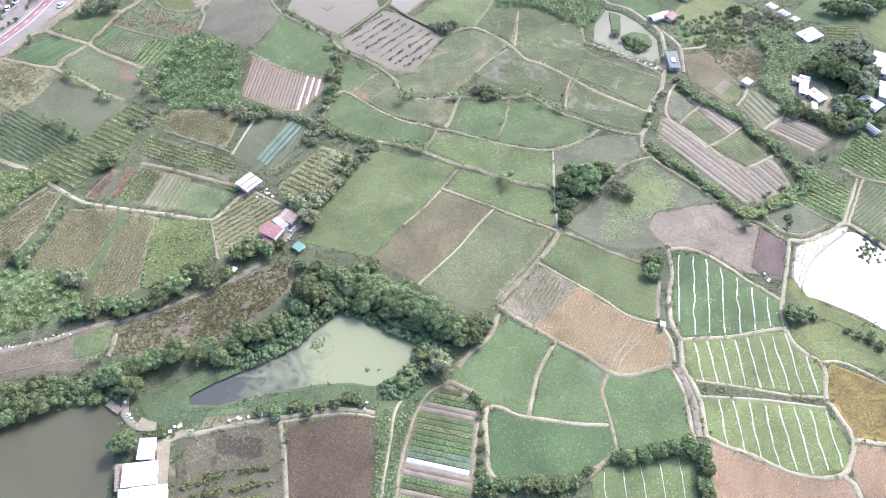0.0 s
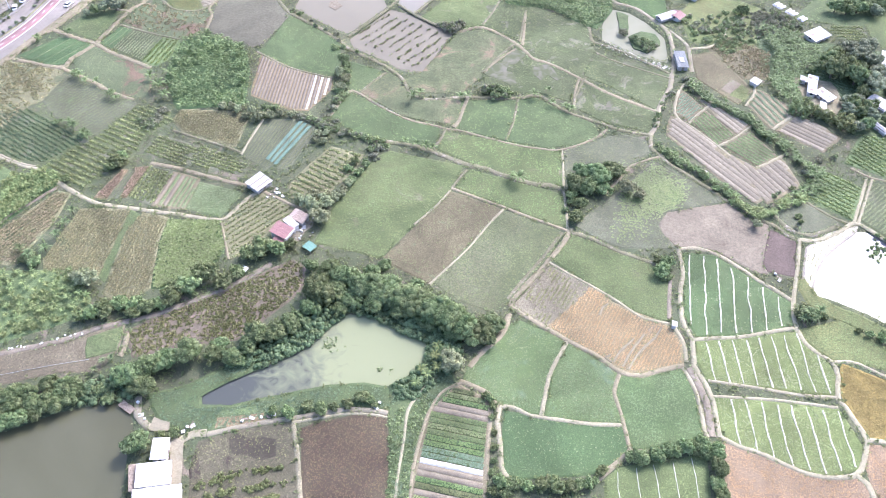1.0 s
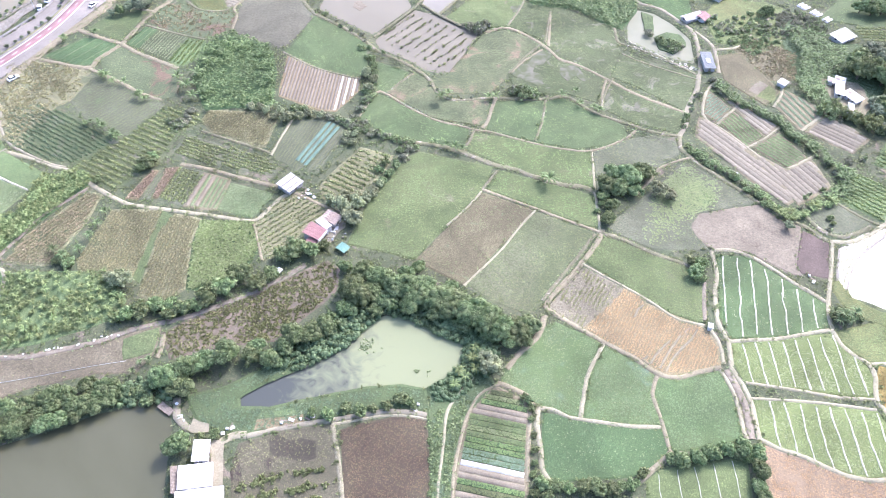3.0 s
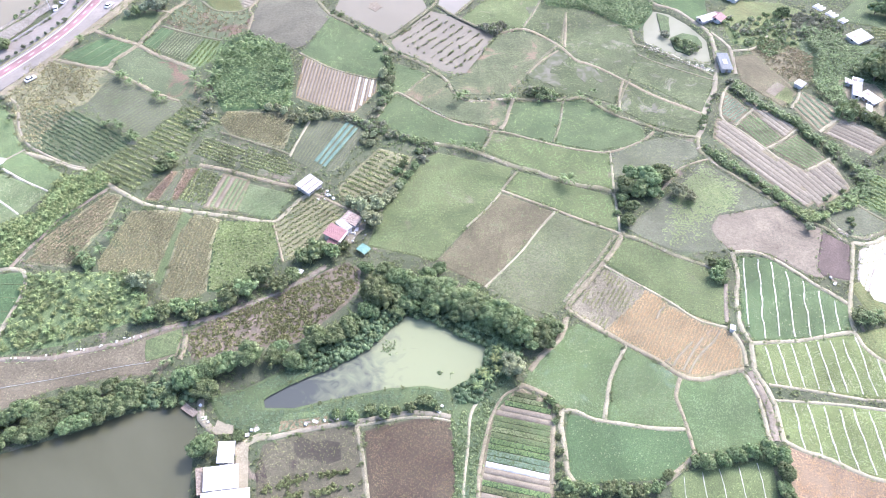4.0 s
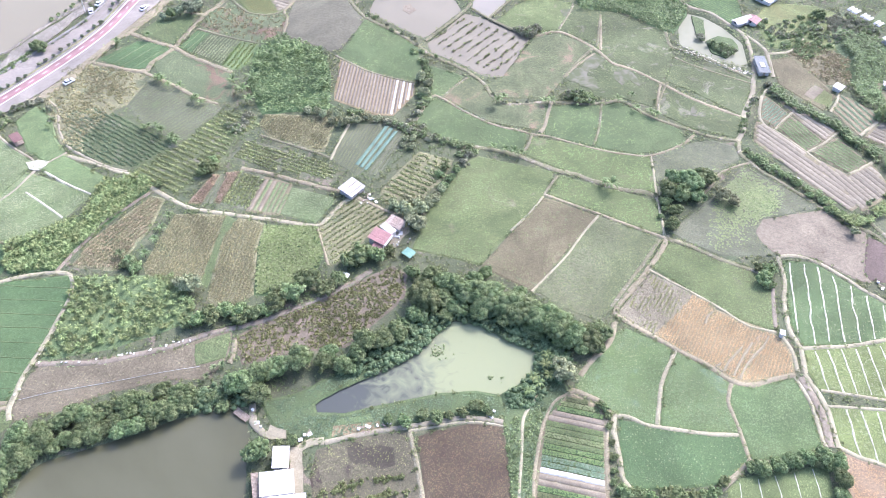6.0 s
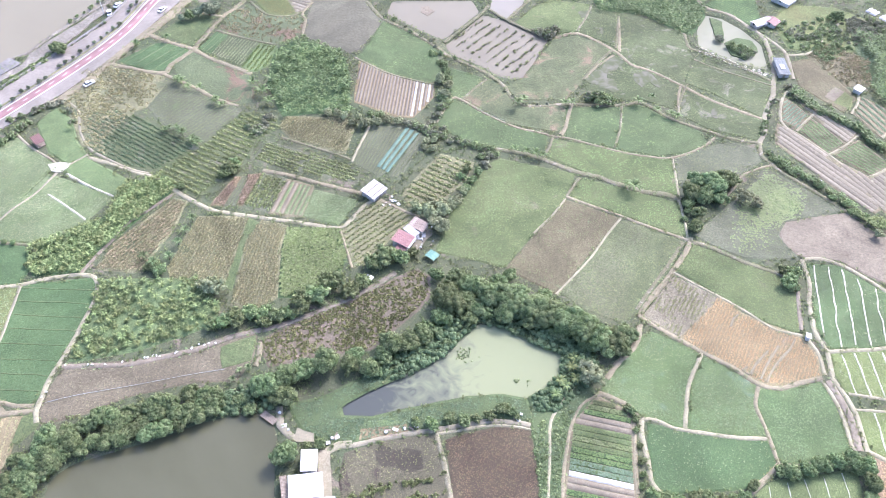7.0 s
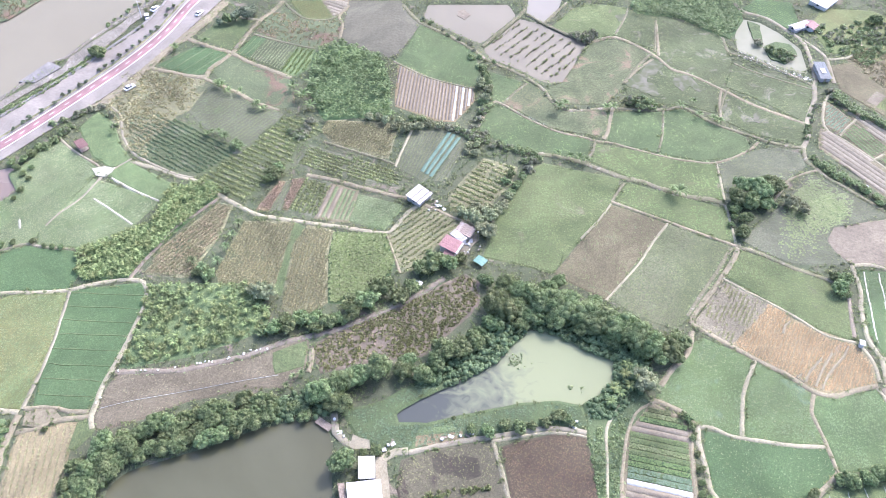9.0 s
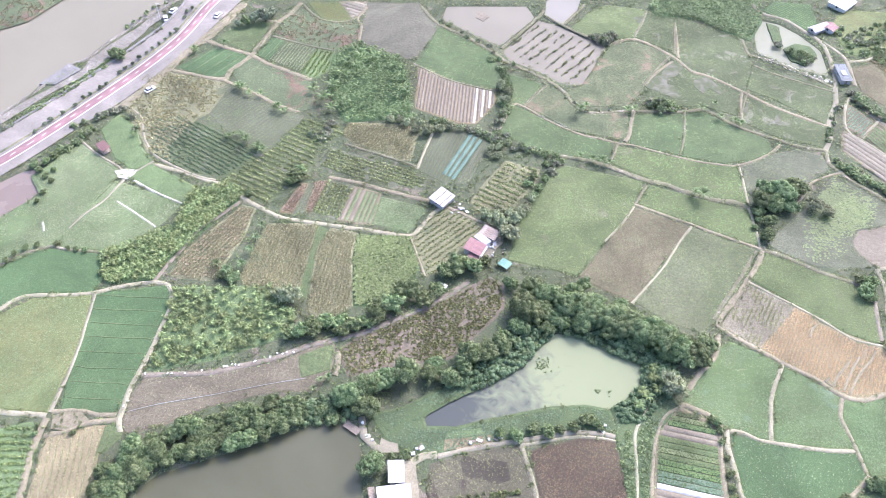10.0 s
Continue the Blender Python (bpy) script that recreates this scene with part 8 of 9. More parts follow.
def white_hall(x, y, turn, lx, ly, h):
    shed("farm_hall", "low hall with a bright white sheet roof beside the pond", x, y, turn, lx, ly, h, PAINT["plaster"], PAINT["white_sheet"], 5, 0.35)


def grey_hall(x, y, turn, lx, ly, h):
    shed("farm_hall", "narrow side hall with a pale grey sheet roof", x, y, turn, lx, ly, h, PAINT["plaster"], PAINT["grey_sheet"], 4, 0.3)


def dark_lean_to(x, y, turn, lx, ly, h):
    shed("lean_to", "dark rusty lean-to on the pond side", x, y, turn, lx, ly, h, PAINT["wood"], PAINT["wood"], 4, 0.3, 0.1, openings=False)


def hut(x, y, turn, lx, ly, h):
    root = place(tagged(new("garden_hut"), "open hut on posts with a red-brown sheet roof", "hut"), pose(x, y, 0, 0, 0, turn))
    part("roof_panel", sheet(lx + 0.4, ly + 0.4, h - 0.4, h, 7), PAINT["brown_sheet"], root)
    part("deck", box(lx, ly, 0.25, (0, 0, 0.05)), PAINT["wood"], root)
    for sx in (-1, 1):
        for sy in (-1, 0, 1):
            part("post", box(0.14, 0.14, h - 0.45 + 0.17 * sy, (sx * (lx / 2 - 0.12), sy * (ly / 2 - 0.12), 0)), PAINT["wood"], root)
        part("rail", box(0.06, ly - 0.3, 0.08, (sx * (lx / 2 - 0.12), 0, 1.0)), PAINT["wood"], root)
    part("bench", box(lx * 0.6, 0.4, 0.12, (0, ly * 0.3, 0.65)), PAINT["wood"], root)


def white_house(x, y, turn, lx, ly, h):
    root = shed("village_house", "whitewashed village house with a white sheet roof", x, y, turn, lx, ly, h, PAINT["plaster"], PAINT["white_sheet"], max(3, int(lx / 1.6)), 0.5, cat="house")
    for i in range(2):
        part("patch_sheet", sheet(1.6, 1.2, h - 0.16, h - 0.02, 3), PAINT["grey_sheet" if i else "tan_sheet"], root).location = ((i - 0.5) * lx * 0.5, ly * (0.1 + 0.1 * i), 0.1)


def grey_barn(x, y, turn, lx, ly, h):
    shed("barn", "long barn with a weathered grey sheet roof", x, y, turn, lx, ly, h, PAINT["block"], PAINT["grey_sheet"], max(3, int(lx / 1.4)), 0.8, gable=True, cat="barn")


def red_barn(x, y, turn, lx, ly, h):
    shed("barn", "small barn with a faded red sheet roof", x, y, turn, lx, ly, h, PAINT["plaster"], PAINT["red_sheet"], 4, 0.8, gable=True, cat="barn")


def pond_hut(x, y, turn, lx, ly, h):
    root = shed("pond_hut", "blue-grey roofed pump hut beside the lane", x, y, turn, lx, ly, h, PAINT["block"], PAINT["blue_roof"], 3, 0.4)
    part("skylight", box(lx * 0.4, ly * 0.3, 0.06, (0, -ly * 0.05, h - 0.05)), PAINT["grey_sheet"], root, "pale skylight panel")


def plastic_tunnel(x, y, turn, lx, ly, h):
    root = place(tagged(new("plastic_tunnel"), "derelict low tunnel with torn white plastic", "greenhouse"), pose(x, y, 0, 0, 0, turn + 90))
    n = int(ly / 1.6)
    for i in range(n):
        if i % 4 == 2:
            continue
        seg = bed_mesh("cover", (-ly / 2 + i * ly / n, 0), (-ly / 2 + (i + 1) * ly / n - 0.15, 0), lx * 0.7, h, 0.1, PAINT["white_sheet"])
        part("cover", seg, None, root)


def small_shed(x, y, turn, lx, ly, h):
    shed("pump_shed", "tiny white pump shed by a path", x, y, turn, max(lx, 1.6), max(ly, 1.5), h, PAINT["plaster"], PAINT["white_sheet"], 2, 0.2, 0.2, openings=False)


def car(x, y, turn, lx, ly, h, turn_fix=0):
    """A parked white car: shaped body, glasshouse, wheels with rims, lights."""
    root = place(tagged(new("car"), "white car standing at the roadside", "car"), pose(x, y, ROAD_Z, 0, 0, turn + turn_fix))
    ln, w = 4.4, 1.76  # metres
    prof = ((-2.2, 0.32), (-2.2, 0.78), (-2.05, 0.92), (-1.15, 0.98), (1.0, 0.95), (2.0, 0.80), (2.2, 0.62), (2.2, 0.32))
    top = ((-1.75, 0.96), (-1.25, 1.45), (0.25, 1.46), (1.05, 0.94))

    def loft(rows, half, tuck):
        bm = bmesh.new()
        a = [bm.verts.new((px, -half + (tuck if pz > 1.2 else 0), pz)) for px, pz in rows]
        b = [bm.verts.new((px, half - (tuck if pz > 1.2 else 0), pz)) for px, pz in rows]
        bm.faces.new(a[::-1])
        bm.faces.new(b)
        for i in range(len(a)):
            bm.faces.new((a[i], a[(i + 1) % len(a)], b[(i + 1) % len(a)], b[i]))
        bmesh.ops.recalc_face_normals(bm, faces=bm.faces[:])
        return bm

    body = loft(prof, w / 2, 0)
    bmesh.ops.bevel(body, geom=body.edges[:], offset=0.06, segments=2, affect="EDGES")
    part("body", body, PAINT["car"], root)
    part("glasshouse", loft(top, w / 2 - 0.06, 0.16), PAINT["glass"], root, "dark tinted windows")
    part("roof", box(1.45, w - 0.44, 0.05, (-0.5, 0, 1.44), 0.02), PAINT["car"], root)
    for sx in (-1.35, 1.38):
        for sy in (-1, 1):
            bm = bmesh.new()
            bmesh.ops.create_cone(bm, cap_ends=True, segments=16, radius1=0.32, radius2=0.32, depth=0.22, matrix=pose(sx, sy * (w / 2 - 0.1), 0.32, 90))
            wheel = part("wheel", bm, PAINT["tyre"], root)
            bm = bmesh.new()
            bmesh.ops.create_cone(bm, cap_ends=True, segments=12, radius1=0.19, radius2=0.19, depth=0.24, matrix=pose(sx, sy * (w / 2 - 0.1), 0.32, 90))
            part("rim", bm, PAINT["rim"], wheel)
    for sy in (-0.6, 0.6):
        part("headlight", box(0.06, 0.3, 0.12, (2.2, sy, 0.58)), PAINT["rim"], root)
        part("tail_light", box(0.06, 0.3, 0.12, (-2.2, sy, 0.7)), PAINT["red_sheet"], root)


metal_shed(-67.0, 190.1, 53.8, 6.7, 5.9, 2.6)
red_house(-55.5, 168.0, 64.8, 5.0, 5.6, 3.4)
tan_annex(-50.9, 174.8, 63.2, 4.2, 5.3, 2.8)
lean_to(-53.1, 171.8, 49.5, 2.8, 5.3, 2.8)
red_awning(-56.1, 164.2, 69.1, 3.1, 3.3, 2.2)
tarp(-45.9, 162.9, 54.0, 3.2, 3.7, 1.6)
white_hall(-73.8, 91.0, 96.8, 5.8, 3.9, 3.0)
white_hall(-73.6, 84.1, 101.2, 6.2, 8.3, 3.0)
white_hall(-69.7, 77.3, 100.7, 7.5, 8.8, 3.0)
grey_hall(-75.3, 76.5, 102.3, 7.0, 2.8, 2.9)
dark_lean_to(-78.9, 83.2, 105.8, 7.3, 1.6, 2.2)
hut(-188.1, 207.2, 46.1, 3.0, 4.2, 2.6)
white_house(141.8, 262.1, -24, 3.9, 4.6, 2.4)
white_house(138.3, 262.4, 75, 3.2, 2.4, 2.3)
white_house(140.1, 256.8, 72, 8.6, 3.4, 2.6)
white_house(144.0, 252.4, -58, 7.2, 4.4, 2.4)
grey_barn(164.6, 249.5, -50, 8.2, 7.0, 2.4)
grey_barn(159.9, 234.2, -60, 6.6, 2.8, 2.3)
white_house(177.5, 274.5, 70, 15, 8, 3.2)
white_house(173.5, 256.5, 70, 11, 7, 2.9)
white_house(153.0, 294.6, 33.5, 9.8, 6.6, 2.4)
plastic_tunnel(146.8, 314.3, 38.3, 6.0, 16.8, 1.0)
white_house(140.9, 244.2, 77, 6.6, 2.2, 2.6)
grey_barn(90.0, 304.5, 29.5, 9.3, 4.2, 2.5)
red_barn(94.5, 305.4, -129.6, 5.3, 5.9, 2.5)
white_house(105.7, 325.5, 46.2, 10.6, 8.5, 2.4)
pond_hut(90.6, 271.8, 1.7, 4.3, 10.5, 2.5)
small_shed(118.5, 259.8, 45.2, 3.8, 3.3, 2.0)
small_shed(66.3, 138.3, 77.5, 1.8, 1.4, 2.0)
small_shed(87.8, 205.5, 68.6, 2.5, 2.4, 1.2)
tarp(-64.8, 152.9, 64.7, 1.8, 2.3, 1.2)
car(-181.9, 241.8, 52.0, 3.2, 2.1, 1.4, turn_fix=0)
car(-189.7, 290.3, 111.6, 5.4, 1.5, 1.6, turn_fix=0)
car(-187.9, 296.3, 67.6, 3.8, 1.7, 1.4, turn_fix=0)
car(-168.2, 294.5, 68.1, 4.4, 1.9, 1.4, turn_fix=0)
LANE = [(-230, 189.4), (-222.3, 198.8), (-214.8, 210.1), (-203, 230.2), (-188.4, 257.2), (-179.5, 278.7), (-174.9, 299.1), (-172.5, 307.4), (-170.6, 318.7)]
ROAD_EDGE_WEST = [(-236.4, 203.4), (-228.5, 213.4), (-215.8, 234), (-202.3, 258), (-189.7, 283.6), (-186.4, 295), (-184.7, 306.4), (-184.4, 317.6)]
ROAD_EDGE_EAST = [(-225.3, 183.2), (-213.5, 199.7), (-199.9, 221.2), (-190.1, 235.9), (-183.2, 250.2), (-177.1, 265.3), (-169.8, 283.6), (-160.9, 308.3), (-158.1, 319.8)]
SHORE = [(-241.2, 214.1), (-233, 224), (-224.1, 241.3), (-218.6, 255.2), (-213.4, 259.8), (-208.1, 272.7), (-199.7, 288.3), (-192.4, 300.7), (-188.9, 306), (-187.4, 314.5)]
JETTY = [(-225.5, 242.6), (-219, 256.3), (-212.6, 253.1), (-219.3, 242.7)]
QUAY = [(-230.4, 218), (-220.4, 235.3), (-210.1, 249.2), (-204.7, 259.7), (-199.7, 269), (-194.2, 285.8), (-191.2, 292.5), (-193.7, 296.6), (-200.3, 282.4), (-207.1, 270.4), (-211.8, 260.3), (-212, 253.1), (-218.8, 242.4), (-224.6, 235), (-232.4, 222.7)]
POLE = [(-191.9, 289.8)]
NET_A = [(-67, 203.5), (-58.1, 225.4)]
NET_B = [(-65.4, 202.4), (-56.3, 224.2)]
NET_C = [(-63.8, 201.3), (-54.4, 222.8)]
SACKS = [(-145.6, 117.1), (-139.7, 117.1), (-130.7, 119.1), (-125.2, 120.6), (-124.1, 120.6), (-122.8, 121.1), (-121.8, 121.2), (-117.4, 122.8), (-113.4, 124.5), (-110.2, 125.7), (-108.8, 126.2), (-107.1, 126.7), (-148.7, 107.9), (-148.5, 106.4), (-135.1, 117.9)]
YARD = [(-73.3, 95), (-69.3, 95.5), (-68.7, 91.7), (-66.9, 82.5), (-65.8, 75.3), (-67.7, 75.2), (-69.5, 82.7), (-71.3, 89.2)]
TERRACE = [(-79.3, 97.7), (-78.8, 101.2), (-76.4, 100.3), (-74.2, 99.9), (-73.9, 97.6), (-78.2, 97.1)]
COURT = [(-53.4, 172.2), (-50.1, 173.9), (-46.7, 175.6), (-46.6, 172.6), (-48.7, 169.9), (-50.7, 164.9), (-53.5, 165.2), (-52.1, 168.3)]
PIER = [(-88.7, 105), (-84.4, 102.3)]
CROSS_PAD = [(-181.2, 196.8), (-179.1, 197.6), (-177.1, 198.3), (-173.8, 197.9), (-173.9, 195.7), (-175.4, 193), (-178.8, 193.6)]
RUBBLE = [(58.7, 287.8), (65.3, 282.5), (72.9, 276.6), (81.6, 271.8), (87.6, 268.3), (84.2, 265.8), (71.4, 273.8), (58.9, 282)]
SHRUB_A = [(-62.7, 82.4), (-58.2, 84.4), (-51.5, 86.6), (-42.4, 88.5)]
SHRUB_B = [(-60.5, 79.3), (-53.3, 81.7), (-46.5, 83.2), (-41, 84.8)]
SHRUB_C = [(-59.1, 76.3), (-51.2, 78.5), (-41.7, 80.7)]
ISLE = [(-58, 307.6), (-54.4, 308.8), (-52.1, 304.4), (-54.6, 300.7), (-57.9, 303.1)]
JUNCTION = [(-167, 102.9), (-160.7, 104.6), (-156.7, 101.8), (-160.1, 98.7), (-166.2, 98.7)]
HOSE = [(-147.5, 105), (-139.7, 107.8), (-125.6, 111.6), (-111.3, 115.8), (-101.7, 118.2)]
ISLE_A = [(69.4, 309.4), (73.5, 306.2), (71.9, 292.1), (69.4, 291.1), (68.7, 298.3)]
ISLE_B = [(71.6, 289.6), (77.5, 294.3), (84, 292.2), (84.4, 284.7), (78.4, 278.6), (73, 281.5)]
CLUTTER = [(-54.3, 101.6), (-52.5, 102.2), (-50.5, 102.1), (-48.8, 102.9), (-47.1, 103.4), (-55.2, 100.9), (-53.2, 100.3), (-70.2, 97.3), (-68.9, 98.2), (-68.1, 99.6), (-68.2, 98.7), (-83.9, 105.6), (-83.8, 103.9), (-82, 101.8), (-80.8, 100.6), (-61.8, 188.7), (-60.7, 187.4), (-59.8, 186.4), (-62.5, 186.5), (-58.8, 185.4), (-49.3, 173.4), (-47.9, 174), (-50.7, 170.8), (-49.5, 169.9), (-51.2, 168.3), (-48.7, 171.7), (-20.4, 108), (-21.3, 107.3), (-19.4, 107), (-18.9, 108.3), (81.3, 269.4), (83.5, 268.4), (79.2, 270.8), (102.7, 159.4), (103.4, 158.1), (101.9, 160.7)]
REEDS = [(-34.7, 127.7), (-19.6, 119.1), (-16.4, 119.4)]
FENCE = [(-33.1, 238.1), (-22.1, 230.8)]
VIEW = [(-182.8, 76.2), (-291.9, 308.9)]
VIEW_EAST = [(127.3, 85.3), (224.9, 343.2)]

# road with cycle lane, planted strip and river bank
edge_w, edge_e = smooth_line(ROAD_EDGE_WEST, 4), smooth_line(ROAD_EDGE_EAST, 4)
road = tagged(new("road", slab("road", [(p.x, p.y) for p in edge_w] + [(p.x, p.y) for p in edge_e[::-1]], ROAD_Z, PAINT["asphalt"], 0.6)), "pale sun-bleached asphalt road along the river", "road", kind="structure")


def beside(line, off):
    out = []
    for i, p in enumerate(line):
        d = (line[min(i + 1, len(line) - 1)] - line[max(i - 1, 0)]).normalized()
        out.append(p + Vector((-d.y, d.x)) * off)
    return out


mid = smooth_line(LANE, 2.0)
tagged(new("cycle_lane", ribbon("cycle_lane", mid, 3.6, ROAD_Z + 0.012, PAINT["lane"], 0.0, 0.004, 0.0)), "faded pink cycle lane with white dashes", "road", kind="structure")
for off in (-2.1, 2.1):
    part("edge_line", ribbon("edge_line", beside(mid, off), 0.22, ROAD_Z + 0.016, PAINT["line"], 0.0, 0.004, 0.0), None, road)
for i in range(2, len(mid) - 2, 3):
    part("lane_dash", ribbon("lane_dash", mid[i:i + 2], 0.22, ROAD_Z + 0.02, PAINT["line"], 0.0, 0.004, 0.0), None, road)
strip = beside(mid, 4.0)
part("planted_strip", ribbon("planted_strip", strip, 1.15, ROAD_Z + 0.12, SOIL["dry"], 0.05, 0.14, 0.25), None, road)
for off in (3.3, 4.7):
    part("kerb", ribbon("kerb", beside(mid, off), 0.2, ROAD_Z + 0.15, PAINT["kerb"], 0.0, 0.16, 0.0), None, road)
wall_line = beside(edge_w, 0.4)
tagged(new("road_wall", ribbon("road_wall", wall_line, 0.4, ROAD_Z + 0.7, PAINT["kerb"], 0.0, 1.0, 0.0)), "low concrete wall along the road", "wall", kind="structure")
tagged(new("river_bank", slab("river_bank", wavy(QUAY, 2.0, 0.6), 0.28, PAINT["quay"], 1.2)), "cracked pale concrete river bank", "embankment", kind="structure")
tagged(new("slipway", slab("slipway", JETTY, 0.36, PAINT["kerb"], 1.6)), "grey concrete slipway at the river", "slipway", kind="structure")
tagged(new("shore_wall", ribbon("shore_wall", smooth_line(SHORE, 3), 1.0, 0.34, PAINT["quay"], 0.0, 1.2, 0.12)), "pale concrete shore wall of the river", "wall", kind="structure")

# lamp pole by the road
root = place(tagged(new("utility_pole"), "slim grey steel pole with a short arm", "pole"), pose(*POLE[0], 0.2))
bm = bmesh.new()
bmesh.ops.create_cone(bm, cap_ends=True, segments=10, radius1=0.13, radius2=0.08, depth=8, matrix=Matrix.Translation((0, 0, 4)))
part("pole", bm, PAINT["steel"], root)
part("arm", box(1.6, 0.08, 0.08, (0.7, 0, 7.8)), PAINT["steel"], root)
part("lamp_head", box(0.6, 0.22, 0.12, (1.5, 0, 7.74), 0.03), PAINT["kerb"], root)

# netted beds
for ends in (NET_A, NET_B, NET_C):
    tagged(new("crop_net", bed_mesh("crop_net", *ends, 1.35, 0.4, 0.12, PAINT["net"])), "long low tunnel of teal crop netting", "crop net", group="netted beds")

# yards
tagged(new("yard", slab("yard", YARD, 0.27, TRACK["concrete"])), "pale concrete yard beside the white halls", "yard", kind="structure")
tagged(new("terrace", slab("terrace", wavy(TERRACE, 1.5, 0.4), 0.29, TRACK["concrete"])), "whitish concrete terrace by the pond", "yard", kind="structure")
tagged(new("yard", slab("yard", wavy(COURT, 1.5, 0.5), 0.24, TRACK["concrete"])), "cluttered pale yard behind the farmhouse", "yard", kind="structure")
tagged(new("yard", slab("yard", wavy([(135, 266), (150, 263), (152, 250), (144, 240), (138, 240)], 2.0, 0.8), 0.3, TRACK["dirt"])), "bare grey-brown yard between the village houses", "yard", kind="structure")
tagged(new("concrete_pad", slab("concrete_pad", wavy(CROSS_PAD, 1.5, 0.3), 0.42, TRACK["chalk"])), "white concrete pad where garden paths meet", "pad", kind="structure")
tagged(new("dirt_patch", slab("dirt_patch", wavy(JUNCTION, 1.2, 0.6), 0.23, TRACK["dirt"])), "trodden dirt patch where tracks meet", "path", kind="structure")
for shape in (ISLE_A, ISLE_B):
    tagged(new("pond_island", slab("pond_island", wavy(shape, 1.2, 0.8), -0.1, SOIL["dark"], 0.9)), "low grassy island in the fish pond", "island", kind="structure")
tagged(new("mud_island", slab("mud_island", wavy(ISLE, 1.2, 1.0), -0.35, SOIL["tan"], 0.5)), "low tan mud island in flooded paddy", "island", kind="structure")
tagged(new("hose", ribbon("hose", smooth_line(HOSE, 2.0), 0.06, 0.34, PAINT["sack"], 0.05, 0.06, 0.0)), "thin pale irrigation hose across ploughed soil", "hose")

# sacks on the bank
rng = np.random.default_rng(5)
bm = box(0.7, 0.42, 0.22, (0, 0, 0), 0.09)
sack = tagged(part("sack", bm, PAINT["sack"]), "filled white sack lying on the bank", "sack", "sacks on the bank")
first = True
for x, y in SACKS:
    for j in range(rnd.choice((1, 1, 2))):
        m = pose(x + rnd.uniform(-0.9, 0.9), y + rnd.uniform(-0.3, 0.3), 0.36, rnd.uniform(-8, 8), rnd.uniform(-8, 8), rnd.uniform(0, 180))
        if first:
            sack.matrix_basis, first = m, False
        else:
            copy_thing(sack, m)

# boards, sheets and boxes that lie about the yards
for i, (x, y) in enumerate(CLUTTER):
    kind = i % 3
    m = pose(x + rnd.uniform(-0.4, 0.4), y + rnd.uniform(-0.4, 0.4), 0.30, 0, 0, rnd.uniform(0, 180))
    if kind == 0:
        ob = tagged(part("board", box(rnd.uniform(1.4, 2.8), rnd.uniform(0.3, 0.6), 0.06, bevel=0.015), PAINT["wood"]), "weathered board lying on the ground", "board", "loose clutter")
    elif kind == 1:
        ob = tagged(part("sheet", box(rnd.uniform(0.9, 1.8), rnd.uniform(0.7, 1.2), 0.05, bevel=0.015), PAINT["white_sheet"]), "pale sheet of roofing lying flat", "sheet", "loose clutter")
    else:
        ob = tagged(part("crate", box(rnd.uniform(0.5, 0.9), rnd.uniform(0.5, 0.8), rnd.uniform(0.35, 0.6), bevel=0.04), PAINT["sack"]), "pale plastic crate standing in the yard", "crate", "loose clutter")
    place(ob, m)

# heaps of odds and ends round the farmhouse and the shed
for k, (cx, cy, sx, sy, n) in enumerate(((-49.5, 170.5, 1.9, 2.6, 26), (-61.0, 187.5, 1.7, 1.6, 16), (-56.5, 164.5, 1.5, 1.0, 6))):
    for i in range(n):
        x, y = cx + rnd.gauss(0, sx), cy + rnd.gauss(0, sy)
        size = rnd.uniform(0.25, 0.9)
        bm = box(size, size * rnd.uniform(0.5, 1.0), rnd.uniform(0.15, 0.5), (0, 0, 0), 0.05, rnd.uniform(0.6, 1.0))
        paint, label = ((PAINT["sack"], "pale bundle lying in the farmyard"), (PAINT["wood"], "brown scrap pile in the farmyard"), (PAINT["block"], "grey block standing in the farmyard"))[rnd.randrange(3)]
        place(tagged(part("bundle" if paint is PAINT["sack"] else "scrap", bm, paint), label, "clutter", "loose clutter"), pose(x, y, 0.24, 0, 0, rnd.uniform(0, 180)))

# plank pier
a, b = Vector(PIER[0]), Vector(PIER[1])
turn = math.degrees(math.atan2(b.y - a.y, b.x - a.x))
root = place(tagged(new("pier"), "small weathered plank pier at the fish pond", "pier"), pose(a.x, a.y, 0, 0, 0, turn))
for i in range(int((b - a).length / 0.34)):
    part("plank", box(0.28, 1.9 + 0.2 * rnd.random(), 0.06, (i * 0.34, 0, 0.25)), PAINT["wood"], root)
for i in range(0, int((b - a).length), 2):
    for s in (-0.8, 0.8):
        part("post", box(0.14, 0.14, 1.9, (i, s, -1.6)), PAINT["wood"], root)

# rubble on the fish pond's bank
xy = scatter(RUBBLE, 2.2, rng, 0.1)
v, f = [], []
for x, y in xy:
    k = rng.uniform(0.1, 0.1 + 0.4 * rng.uniform(0, 1))
    o = len(v)
    c = [(sx * k * rng.uniform(0.6, 1), sy * k * rng.uniform(0.6, 1), sz) for sz in (-0.1, k * 0.6) for sx, sy in ((-1, -1), (1, -1), (1, 1), (-1, 1))]
    v += [(x + p, y + q, 0.1 + r) for p, q, r in c]
    f += [tuple(o + i for i in t) for t in ((4, 5, 6, 7), (0, 1, 5, 4), (1, 2, 6, 5), (2, 3, 7, 6), (3, 0, 4, 7))]
tagged(new("rubble", raw_mesh("rubble", v, f, TRACK["chalk"])), "white rubble and stones on the pond bank", "rubble", kind="stuff")

